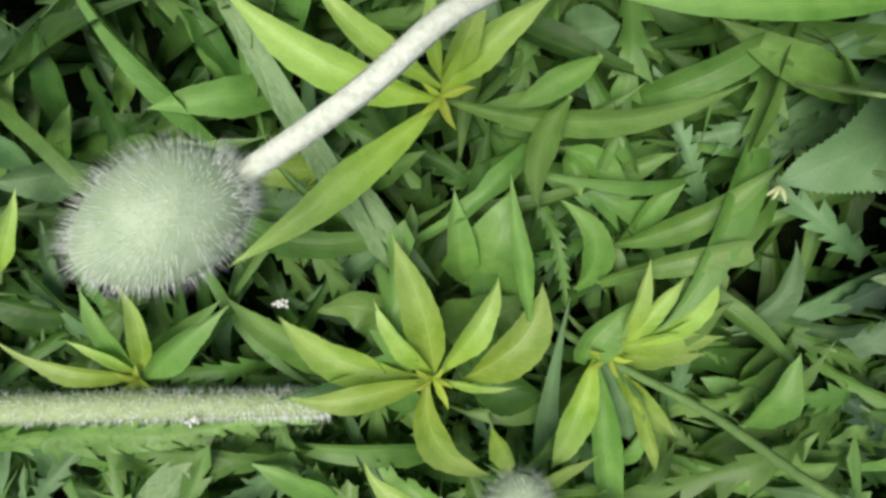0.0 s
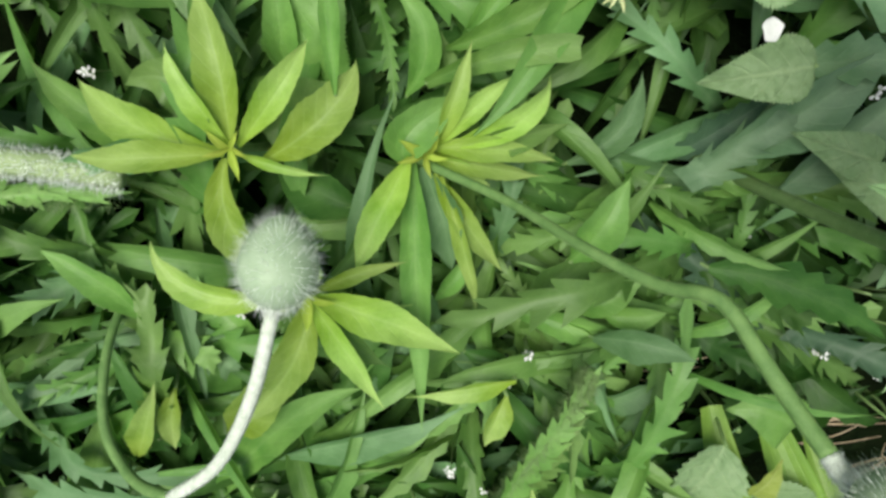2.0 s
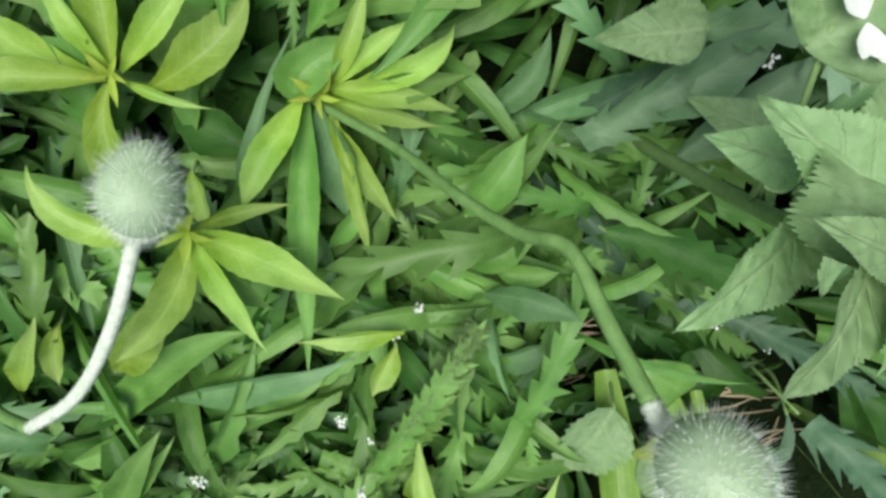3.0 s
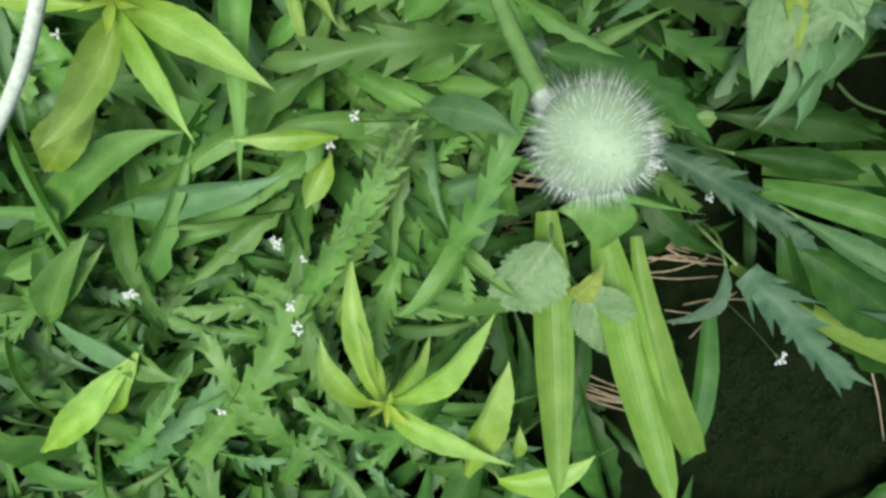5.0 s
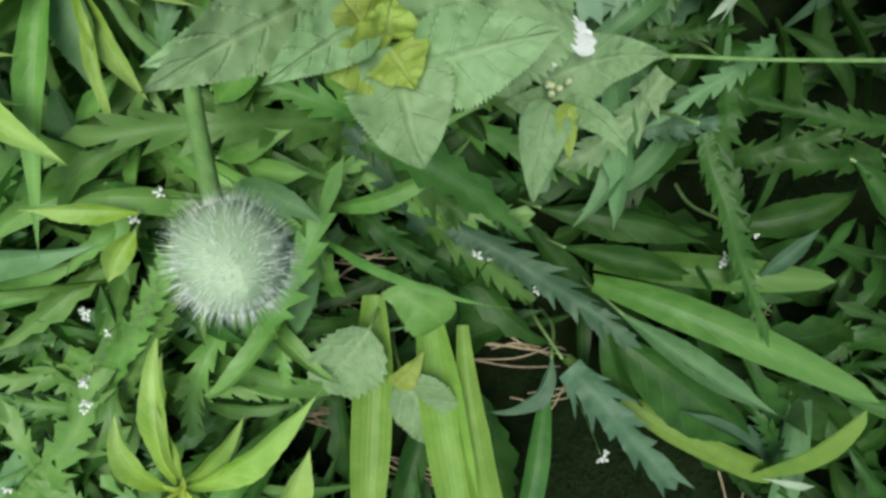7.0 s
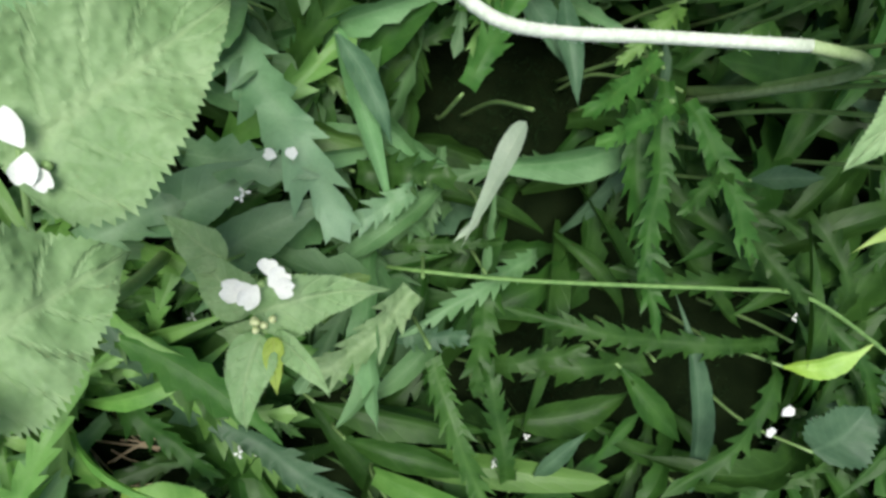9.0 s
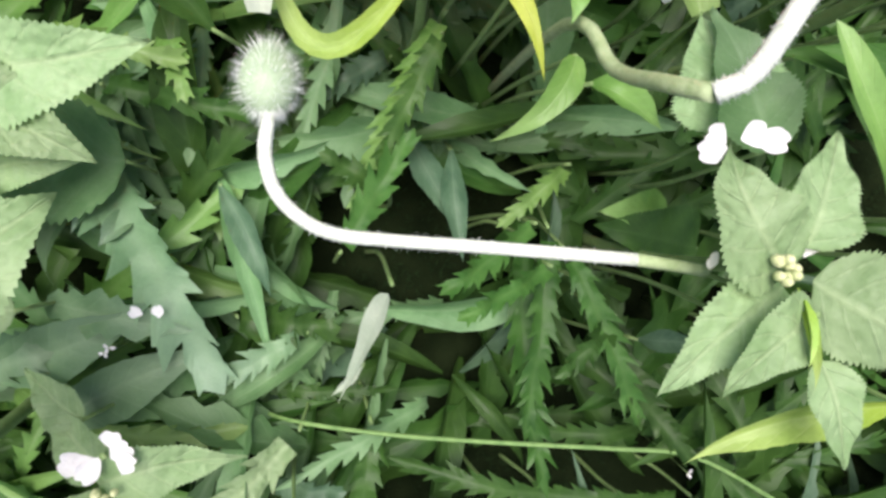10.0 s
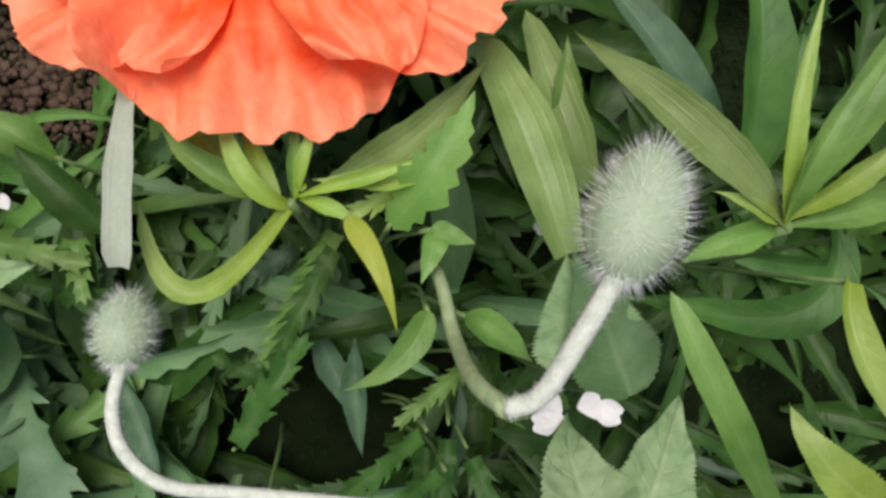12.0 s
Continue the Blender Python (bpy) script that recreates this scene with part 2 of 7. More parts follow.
def blade(bm, kind, b, m, t, width, fold=0.28, roll=0.0, wave=0.0, seed=0.0, rows=0, across=ACROSS):
    """One blade in bm from b over m to t, keeled along its midrib, with a map: u along, v across."""
    if kind == "pinnate":
        return lobed(bm, b, m, t, width, seed, max(5, min(13, int((t - b).length / (0.40 * width)))), rows == 0 or rows > 12)
    uvs = bm.loops.layers.uv.verify()
    n = rows or ROWS[kind]
    net = []
    skew = 0.10 * math.sin(seed * 5.1)
    length = (t - b).length
    turning = 18 * math.sin(seed * 2.3) if kind == "lance" else 0.0
    for k in range(n + 1):
        u = k / n
        p, d = bend(b, m, t, u)
        d.normalize()
        side = d.cross(Vector((0, 0, 1)))
        side = side.normalized() if side.length > 0.05 else Vector((1, 0, 0))
        up = side.cross(d)
        turn = Matrix.Rotation(radians(roll + turning * (u - 0.35)), 3, d)
        side, up = turn @ side, turn @ up
        if kind == "lance":
            p = p + side * length * (0.05 * math.sin(math.pi * u) * math.sin(seed * 3.7) + 0.05 * u ** 4 * math.sin(seed * 6.1))
        w = 0.5 * width * outline(kind, u, k) * (0.93 if kind == "lance" else 1.0)
        row = []
        for s in across:
            ahead = 0.10 * w if kind in ("toothed", "heart") and abs(s) == 1.0 else 0.0
            lift = fold * w * abs(s) ** 1.3 + wave * width * math.sin(u * 17 + seed + (2.0 if s > 0 else 0.0)) * abs(s)
            lift += 0.05 * width * math.sin(u * 7 + seed * 3) * (1 - u)
            edge = s * w * (1 + skew * s) * (1 + 0.045 * math.sin(u * 14 + seed * 7 + s) * (kind == "lance"))
            row.append((bm.verts.new(p + side * edge + up * lift + d * ahead), u, 0.5 + s * 0.5))
        net.append(row)
    for r0, r1 in zip(net, net[1:]):
        for c in range(len(across) - 1):
            quad = (r0[c], r0[c + 1], r1[c + 1], r1[c])
            f = bm.faces.new([q[0] for q in quad])
            f.smooth = True
            for loop, q in zip(f.loops, quad):
                loop[uvs].uv = (q[1], q[2])


def lobed(bm, b, m, t, width, seed, pairs, fine):
    """A poppy leaf in one sheet: a keeled blade whose edge is cut into uneven lobes that point towards the tip, each with a side tooth."""
    r = random.Random(round(seed * 977))
    uvs = bm.loops.layers.uv.verify()
    length = (t - b).length
    pitch = 0.90 * length / pairs
    # (phase, reach, how far ahead) along one lobe: notch, back, side tooth, dip, point, fall
    cut = ((0.0, 0.00, 0.0), (0.30, 0.42, 0.18), (0.42, 0.66, 0.55), (0.55, 0.56, 0.42), (0.72, 1.0, 1.15), (0.88, 0.36, 0.35)) if fine else ((0.0, 0.0, 0.0), (0.35, 0.5, 0.3), (0.70, 1.0, 1.0))
    sides = []
    for sign in (-1, 1):
        edge, off = [], r.uniform(0, 0.5)
        for i in range(pairs):
            u0 = 0.04 + 0.90 * i / pairs
            grow = r.uniform(0.55, 1.15)
            for f, reach, lead in cut:
                u = u0 + 0.90 * (f + off * (1 - u0)) / pairs
                span = (u + 0.10) ** 0.45 * max(0.02, 1.03 - u) ** 0.55
                edge.append((u, span * (0.36 + 0.80 * reach * grow), lead * pitch * 0.55 * grow, r.uniform(-0.10, 0.16) * reach))
        sides.append(edge)
    net = []
    for (u, w0, lead0, lift0), (v, w1, lead1, lift1) in zip(*sides):
        row = []
        for s, w, lead, lift, at in ((-1, w0, lead0, lift0, u), (-0.4, 0, 0, 0, u), (0, 0, 0, 0, (u + v) / 2), (0.4, 0, 0, 0, v), (1, w1, lead1, lift1, v)):
            p, d = bend(b, m, t, min(at, 0.99))
            d.normalize()
            side = d.cross(Vector((0, 0, 1)))
            side = side.normalized() if side.length > 0.05 else Vector((1, 0, 0))
            up = side.cross(d)
            core = 0.16 * width * (1.05 - at) ** 0.5
            out = core * s / 0.4 if abs(s) < 1 else math.copysign(max(core * 1.05, 0.5 * width * w), s)
            rise = 0.30 * abs(out) + width * (lift + 0.06 * math.sin(at * 15 + seed * 4 + s))
            row.append((bm.verts.new(p + side * out + up * rise + d * lead), at, 0.5 + 0.5 * max(-1, min(1, out / (0.5 * width)))))
        net.append(row)
    tip = (bm.verts.new(t + (t - b) * 0.02), 1.0, 0.5)
    for r0, r1 in zip(net, net[1:]):
        for c in range(4):
            quad = (r0[c], r0[c + 1], r1[c + 1], r1[c])
            f = bm.faces.new([q[0] for q in quad])
            f.smooth = True
            for loop, q in zip(f.loops, quad):
                loop[uvs].uv = (q[1], q[2])
    for c in range(4):
        tri = (net[-1][c], net[-1][c + 1], tip)
        f = bm.faces.new([q[0] for q in tri])
        for loop, q in zip(f.loops, tri):
            loop[uvs].uv = (q[1], q[2])


def leaf(plant, kind, b, m, t, width, material, roll=0.0, fold=0.6, wave=0.04, name="leaf", label=""):
    """A leaf of a plant, its place given in metres of the world; m None: nearly straight, slightly arched."""
    b, t = local(plant, b), local(plant, t)
    m = local(plant, m) if m else (b + t) / 2 + Vector((0, 0, 0.09 * (t - b).length))
    bm = bmesh.new()
    seed = b.x * 131 + b.y * 71 + t.x * 57 + t.z * 33
    blade(bm, kind, b, m, t, width, fold * (1.3 if kind == "lance" else 1.0), roll, wave, seed=seed)
    return part(name, bm, material, plant, label)


def rooted(plant, kind, b, m, t, width, material, **more):
    """A leaf on a stalk of its own that rises from the soil."""
    way = Vector(b) - Vector(t)
    foot = Vector((b[0], b[1], 0)) + Vector((way.x, way.y, 0)) * 0.12
    stalk(plant, [foot, (foot + Vector(b)) / 2 + Vector((way.x, way.y, 0)) * 0.10, b], 0.0013, 0.0009, name="leaf_stalk")
    return leaf(plant, kind, b, m, t, width, material, **more)


def smooth_line(points, steps):
    """Catmull-Rom through the points."""
    pts = [Vector(p) for p in points]
    ext = [2 * pts[0] - pts[1], *pts, 2 * pts[-1] - pts[-2]]
    out = []
    for a, b, c, d in zip(ext, ext[1:], ext[2:], ext[3:]):
        for k in range(steps):
            s = k / steps
            out.append(0.5 * (2 * b + (c - a) * s + (2 * a - 5 * b + 4 * c - d) * s * s + (3 * b - a - 3 * c + d) * s ** 3))
    return out + [pts[-1]]


def tube(bm, points, r0, r1, sides=8, steps=5):
    """A round stalk through the points, tapering from r0 to r1."""
    line = smooth_line(points, steps) if len(points) > 1 else points
    rings = []
    ref = Vector((0.31, 0.87, 0.38))
    for k, p in enumerate(line):
        d = (line[min(k + 1, len(line) - 1)] - line[max(k - 1, 0)]).normalized()
        x = d.cross(ref).normalized()
        y = d.cross(x)
        r = r0 + (r1 - r0) * k / (len(line) - 1)
        rings.append([bm.verts.new(p + (x * math.cos(a) + y * math.sin(a)) * r) for a in (i * math.tau / sides for i in range(sides))])
    for a, b in zip(rings, rings[1:]):
        for i in range(sides):
            bm.faces.new((a[i], a[(i + 1) % sides], b[(i + 1) % sides], b[i])).smooth = True
    bm.faces.new(rings[-1])
    bm.faces.new(rings[0][::-1])
    return line


def stalk(plant, points, r0, r1, material=None, name="stem", label=""):
    bm = bmesh.new()
    tube(bm, [local(plant, p) for p in points], r0, r1)
    return part(name, bm, material or STALK, plant, label)


def hair(bm, root, way, length, r):
    """One tapered hair."""
    side = way.cross(Vector((0.3, 0.5, 0.81))).normalized()
    other = way.cross(side)
    ring = [bm.verts.new(root + (side * math.cos(a) + other * math.sin(a)) * r) for a in (0, 2.1, 4.2)]
    tip = bm.verts.new(root + way * length)
    for i in range(3):
        bm.faces.new((ring[i], ring[(i + 1) % 3], tip))


def stem_hairs(plant, points, r, count, length, rng, material=None, spread=1.0, name="stem_hairs"):
    bm = bmesh.new()
    line = smooth_line([local(plant, p) for p in points], 12)
    for _ in range(count):
        k = rng.randrange(len(line) - 1)
        p = line[k].lerp(line[k + 1], rng.random())
        d = (line[k + 1] - line[k]).normalized()
        out = Vector((rng.gauss(0, 1), rng.gauss(0, 1), rng.gauss(0, 1)))
        out = (out - d * out.dot(d)).normalized()
        way = (out + Vector((rng.uniform(-.4, .4), rng.uniform(-.4, .4), rng.uniform(-.4, .4))) * spread).normalized()
        hair(bm, p + out * r * 0.9, way, length * rng.uniform(0.5, 1.2), 0.00012 if length < 0.004 else 0.00022)
    return tagged(part(name, bm, material or HAIR, plant), "fine bristles", kind="stuff")


def bud_of(plant, base, axis, length, width, rng, hairs=700, hair_length=0.0040):
    """A drooping poppy bud: two boat-shaped halves meeting at a seam, and bristles all over."""
    base = local(plant, base)
    z = Vector(axis).normalized()
    x = z.cross(Vector((0.2, 0.3, 0.93))).normalized()
    y = z.cross(x)

    def skin(u, a):
        r = 0.5 * width * (math.sin(math.pi * u ** 0.86)) ** 0.58 if u < 0.999 else 0.0
        r *= 1.0 - 0.05 * math.exp(-(math.sin(a) / 0.10) ** 2)
        return base + z * (u * length) + (x * math.cos(a) + y * math.sin(a)) * r
    bm = bmesh.new()
    tube(bm, [base - z * 0.0015, base - z * 0.0005, base + z * 0.003], 0.0018, 0.0030)
    bud = part("bud", bm, DOWNY, plant)
    for half in range(2):
        bm = bmesh.new()
        grid = [[bm.verts.new(skin(k / 18, math.pi * (half + i / 16))) for i in range(17)] for k in range(19)]
        for g0, g1 in zip(grid, grid[1:]):
            for i in range(16):
                bm.faces.new((g0[i], g0[i + 1], g1[i + 1], g1[i])).smooth = True
        part("sepal", bm, BUD, bud)
    bm = bmesh.new()
    for i in range(int(1.25 * hairs)):
        u, a = rng.uniform(0.02, 0.98) if i % 6 else rng.uniform(0.0, 0.07), rng.uniform(0, math.tau)
        p = skin(u, a)
        du, da = skin(min(u + 0.01, 0.995), a) - skin(max(u - 0.01, 0.001), a), skin(u, a + 0.05) - skin(u, a - 0.05)
        out = da.cross(du)
        out = out.normalized() if out.length > 1e-12 else z
        if out.dot(p - (base + z * length * 0.5)) < 0:
            out = -out
        way = (out + z * 0.06 + Vector((rng.uniform(-.16, .16), rng.uniform(-.16, .16), rng.uniform(-.16, .16)))).normalized()
        hair(bm, p, way, hair_length * rng.uniform(0.6, 1.35), 0.000082)
    tagged(part("bristles", bm, HAIR, bud), "soft white bristles over the whole bud", kind="stuff")


def petal_disc(bm, centre, way, up, length, width, ruffle, rng, rows=8, cols=10, notched=False):
    """A petal: a rounded fan from its claw, cupped, crumpled towards a wavy rim."""
    way, up = way.normalized(), up.normalized()
    side = way.cross(up).normalized()
    up = side.cross(way)
    seed = rng.uniform(0, 90)
    uvs = bm.loops.layers.uv.verify()
    grid = []
    for k in range(rows + 1):
        u = k / rows
        line = []
        for c in range(cols + 1):
            s = 2 * c / cols - 1
            a = s * 1.25
            rim = 1 + (0.07 * noise.noise(Vector((s * 3, seed, 0))) + 0.05 * noise.noise(Vector((s * 7, seed, 4))) + 0.022 * noise.noise(Vector((s * 15, seed, 7))) + 0.012 * noise.noise(Vector((s * 34, seed, 11)))) * (ruffle > 0.03) * 1.1
            rim -= 0.16 * math.exp(-(s / 0.22) ** 2) * (notched)
            x = 0.5 * width * math.sin(a) / math.sin(1.25) * (0.10 + 0.90 * math.sin(u * math.pi / 2))
            y = length * rim * (u * (0.38 + 0.62 * math.cos(a)))
            crease = ruffle * length * u * (2.2 * noise.noise(Vector((s * 5, u * 2.2, seed))) + 0.9 * noise.noise(Vector((s * 11, u * 3, seed + 5))) + (0.5 * noise.noise(Vector((s * 26, u * 8, seed + 9))) if cols > 20 else 0.0))
            line.append(bm.verts.new(centre + way * y + side * x + up * (crease + 0.14 * length * s * s * u + 0.08 * length * u * u)))
        grid.append(line)
    for k, (g0, g1) in enumerate(zip(grid, grid[1:])):
        for c in range(cols):
            f = bm.faces.new((g0[c], g0[c + 1], g1[c + 1], g1[c]))
            f.smooth = True
            for loop, (du, dv) in zip(f.loops, ((0, 0), (0, 1), (1, 1), (1, 0))):
                loop[uvs].uv = ((k + du) / rows, (c + dv) / cols)


def petal(plant, at, way, length, width, material=None, ruffle=0.02, up=(0, 0, 1), rng=None, label="", rows=8, cols=10):
    bm = bmesh.new()
    petal_disc(bm, local(plant, at), Vector(way), Vector(up), length, width, ruffle, rng or random.Random(3), rows, cols, material is None)
    return part("petal", bm, material or PETAL, plant, label)


def flower_head(plant, at, r=0.0016, material=None):
    """The little green cup that carries the petals."""
    bm = bmesh.new()
    c = local(plant, at)
    tube(bm, [c - Vector((0, 0, 3 * r)), c - Vector((0, 0, r)), c + Vector((0, 0, 0.3 * r))], 0.4 * r, r)
    return part("flower", bm, material or STALK, plant)


def grains(plant, at, r, count, rng, material=None, name="flower_bud"):
    """A knot of closed little flower buds."""
    for _ in range(count):
        bm = bmesh.new()
        bmesh.ops.create_icosphere(bm, subdivisions=2, radius=r)
        place = local(plant, at) + Vector((rng.uniform(-2.2, 2.2) * r, rng.uniform(-2.2, 2.2) * r, rng.uniform(-.6, 1.0) * r))
        stretch = Matrix.Diagonal((1, 1, 1.5)) @ Euler((rng.uniform(-.6, .6), rng.uniform(-.6, .6), 0)).to_matrix()
        for v in bm.verts:
            v.co = place + stretch @ v.co
        for f in bm.faces:
            f.smooth = True
        part(name, bm, material or CREAM, plant)


# ---- the ground ----
rng = random.Random(11)
bm = bmesh.new()
N = 120
coords = [2 * i / N - 1 for i in range(N + 1)]
reach = [0.9 * c if abs(c) < 0.9 else math.copysign(0.81 + (abs(c) - 0.9) / 0.1 * (1.0 if abs(c) < 0.96 else 8.0) ** 3, c) for c in coords]
grid = [[bm.verts.new((x, y, 0.006 * noise.noise(Vector((x * 22, y * 22, 0))) + 0.003 * noise.noise(Vector((x * 90, y * 90, 3))))) for x in reach] for y in reach]
for g0, g1 in zip(grid, grid[1:]):
    for i in range(N):
        bm.faces.new((g0[i], g0[i + 1], g1[i + 1], g1[i])).smooth = True
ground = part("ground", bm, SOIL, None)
tagged(ground, "garden soil under dense planting, shade between the plants put into its near-black colour", "ground", kind="structure")

# ---- the plants ----
def open_poppy(plant, at, radius, rng):
    """A full-blown poppy: rings of broad crumpled petals round a dark heart."""
    head = flower_head(plant, at, 0.006)
    outer = [(-61, 1.05, 1.26, -0.02), (-124, 1.0, 1.06, -0.05), (-6, 1.14, 1.0, 0.02), (45, 0.98, 1.3, 0.05), (95, 1.0, 1.3, 0.05), (145, 0.98, 1.3, 0.05), (195, 1.0, 1.2, 0.03)]
    inner = [(a + 360 / n * i, size, 1.25 * size, lift) for a, n, size, lift in ((-92, 5, 0.54, 0.9), (-50, 5, 0.50, 1.2), (-80, 5, 0.50, 1.7), (-30, 4, 0.42, 2.8)) for i in range(n)]
    for turn, size, broad, lift in outer + inner:
        a = radians(turn) + rng.uniform(-.06, .06)
        way = Vector((math.cos(a), math.sin(a), lift))
        up = Vector((-lift * math.cos(a), -lift * math.sin(a), 1.0))
        petal(head, at, way, radius * size, radius * broad, FLAME, 0.060, up, rng, rows=30, cols=48)
    bm = bmesh.new()
    bmesh.ops.create_icosphere(bm, subdivisions=3, radius=0.009)
    for v in bm.verts:
        v.co = local(plant, at) + Vector((v.co.x, v.co.y, v.co.z * 1.2 + 0.012))
    part("seed_head", bm, SOIL, head, "dark seed head")


def tiny_flower(at, count, rng):
    """A tuft of tiny white flowers on a thread-like stalk."""
    foot = (at[0], at[1], 0.0)
    p = thing("small_white_flower", foot, "tiny white flower on a thread-thin stalk", "flower", "tiny white flowers")
    stalk(p, [foot, (at[0] + 0.002, at[1], at[2] * 0.5), at], 0.0004, 0.0003)
    for i in range(count):
        a0 = rng.uniform(0, 6)
        c = (at[0] + rng.uniform(-.003, .003) * (count > 1), at[1] + rng.uniform(-.003, .003) * (count > 1), at[2] + rng.uniform(0, .002))
        head = flower_head(p, c, 0.0005)
        for k in range(3):
            a = a0 + k * 2.1 + rng.uniform(-.3, .3)
            petal(head, c, (math.cos(a), math.sin(a), rng.uniform(0.0, 0.7)), rng.uniform(0.0022, 0.0038), 0.0016, rng=rng, rows=3, cols=4)


def fallen_petal(at, size, rng):
    p = thing("fallen_petal", at, "fallen white petal lying on the leaves", "petal", "fallen petals")
    a = rng.uniform(0, 6)
    petal(p, at, (math.cos(a), math.sin(a), 0.15), 0.0062 * size, 0.0055 * size, rng=rng, ruffle=0.04)


def straw_patch(a, b, count, rng):
    p = thing("dry_straw", (a[0], a[1], 0.0), "dry pale straw lying on the soil", "straw", "dry straw")
    a, b = Vector(a), Vector(b)
    d = b - a
    for _ in range(count):
        n = Vector((-d.y, d.x, 0)).normalized() * rng.uniform(-0.017, 0.017)
        s = a + n + d * rng.uniform(-0.3, 0.3)
        e = b + n * rng.uniform(-0.9, 1.6) + d * rng.uniform(-0.3, 0.3)
        s.z, e.z = rng.uniform(0.006, 0.016), rng.uniform(0.006, 0.016)
        m = (s + e) / 2 + Vector((rng.uniform(-.004, .004), rng.uniform(-.004, .004), 0.002))
        stalk(p, [s, m, e], 0.0006, 0.0004, STRAW, "straw")


def rusty_sprig(at, rng):
    p = thing("dead_sprig", (at[0], at[1], 0.0), "rust-brown dead sprig on the soil", "dead plant")
    for _ in range(16):
        e = Vector(at) + Vector((rng.uniform(-.014, .014), rng.uniform(-.012, .018), rng.uniform(0.0, 0.012)))
        stalk(p, [(at[0], at[1], 0.0), (Vector(at) + e) / 2 + Vector((0, 0, .002)), e], 0.0009, 0.0004, RUST, "twig")


def dry_calyx(at, rng):
    """A withered yellow calyx with a few pointed lobes."""
    foot = (at[0], at[1], 0.0)
    p = thing("withered_flower", foot, "withered cream-yellow flower on a thin stalk", "flower")
    stalk(p, [foot, (at[0] - 0.003, at[1] + 0.002, at[2] * 0.5), at], 0.0007, 0.0005)
    for k in range(4):
        a = 3.9 + k * 0.5 + rng.uniform(-.2, .2)
        d = Vector((math.cos(a), math.sin(a), rng.uniform(-0.9, 0.1))) * rng.uniform(0.006, 0.011)
        leaf(p, "lance", at, None, Vector(at) + d, 0.0021, CREAM, name="petal")

shoot_a = thing("leafy_plant", (-0.113, 0.169, 0.000), "leafy stem tip with a whorl of narrow yellow-green leaves", "plant", "leafy plants in the bed")
stalk(shoot_a, [(-0.113, 0.169, 0.000), (-0.107, 0.165, 0.050), (-0.113, 0.169, 0.100)], 0.0028, 0.0018, STALK)
leaf(shoot_a, "lance", (-0.113, 0.169, 0.100), None, (-0.099, 0.174, 0.110), 0.0053, TIP, fold=0.7)
leaf(shoot_a, "lance", (-0.113, 0.169, 0.100), None, (-0.108, 0.181, 0.109), 0.0035, TIP, fold=0.7)
leaf(shoot_a, "lance", (-0.113, 0.169, 0.100), None, (-0.122, 0.176, 0.107), 0.0028, TIP, fold=0.7)
leaf(shoot_a, "lance", (-0.113, 0.169, 0.100), None, (-0.123, 0.161, 0.108), 0.0043, TIP, fold=0.7)
leaf(shoot_a, "lance", (-0.113, 0.169, 0.100), None, (-0.107, 0.155, 0.111), 0.0043, TIP, fold=0.7)
leaf(shoot_a, "lance", (-0.115, 0.165, 0.100), (-0.158, 0.130, 0.120), (-0.204, 0.095, 0.123), 0.0160, LIME, roll=10)
leaf(shoot_a, "lance", (-0.116, 0.167, 0.096), (-0.165, 0.183, 0.104), (-0.208, 0.216, 0.100), 0.0194, LIME, roll=-6)
leaf(shoot_a, "lance", (-0.114, 0.173, 0.102), (-0.142, 0.197, 0.121), (-0.165, 0.215, 0.120), 0.0118, LIME, roll=10)
leaf(shoot_a, "lance", (-0.113, 0.172, 0.102), (-0.091, 0.191, 0.119), (-0.069, 0.213, 0.115), 0.0144, LIME, roll=-3)
leaf(shoot_a, "lance", (-0.113, 0.175, 0.104), None, (-0.097, 0.216, 0.130), 0.0116, LIME, roll=10)
leaf(shoot_a, "lance", (-0.113, 0.176, 0.104), None, (-0.115, 0.218, 0.130), 0.0077, LIME, roll=-10)
leaf(shoot_a, "lance", (-0.112, 0.167, 0.096), (-0.036, 0.164, 0.091), (0.028, 0.180, 0.075), 0.0135, GREEN, roll=10)
leaf(shoot_a, "lance", (-0.046, 0.185, 0.100), (-0.065, 0.173, 0.099), (-0.084, 0.160, 0.085), 0.0130, GREEN, roll=8)
stalk(shoot_a, [(-0.051, 0.185, 0.000), (-0.043, 0.189, 0.050), (-0.046, 0.185, 0.100)], 0.0013, 0.0009, name="leaf_stalk")
leaf(shoot_a, "lance", (-0.058, 0.168, 0.100), (-0.067, 0.143, 0.092), (-0.068, 0.110, 0.073), 0.0137, GREEN, roll=10)
stalk(shoot_a, [(-0.064, 0.172, 0.000), (-0.060, 0.176, 0.050), (-0.058, 0.168, 0.100)], 0.0013, 0.0009, name="leaf_stalk")
leaf(shoot_a, "lance", (-0.052, 0.172, 0.080), None, (-0.103, 0.160, 0.080), 0.0112, GREEN, roll=4)
stalk(shoot_a, [(-0.055, 0.172, 0.000), (-0.048, 0.173, 0.040), (-0.052, 0.172, 0.080)], 0.0013, 0.0009, name="leaf_stalk")
shoot_b = thing("leafy_plant", (-0.187, 0.161, 0.000), "leafy stem with darker green narrow leaves low in the bed", "plant", "leafy plants in the bed")
stalk(shoot_b, [(-0.187, 0.161, 0.000), (-0.181, 0.157, 0.025), (-0.187, 0.161, 0.050)], 0.0028, 0.0018, STALK)
leaf(shoot_b, "lance", (-0.185, 0.164, 0.056), (-0.214, 0.169, 0.080), (-0.250, 0.160, 0.078), 0.0190, GREEN, roll=10)
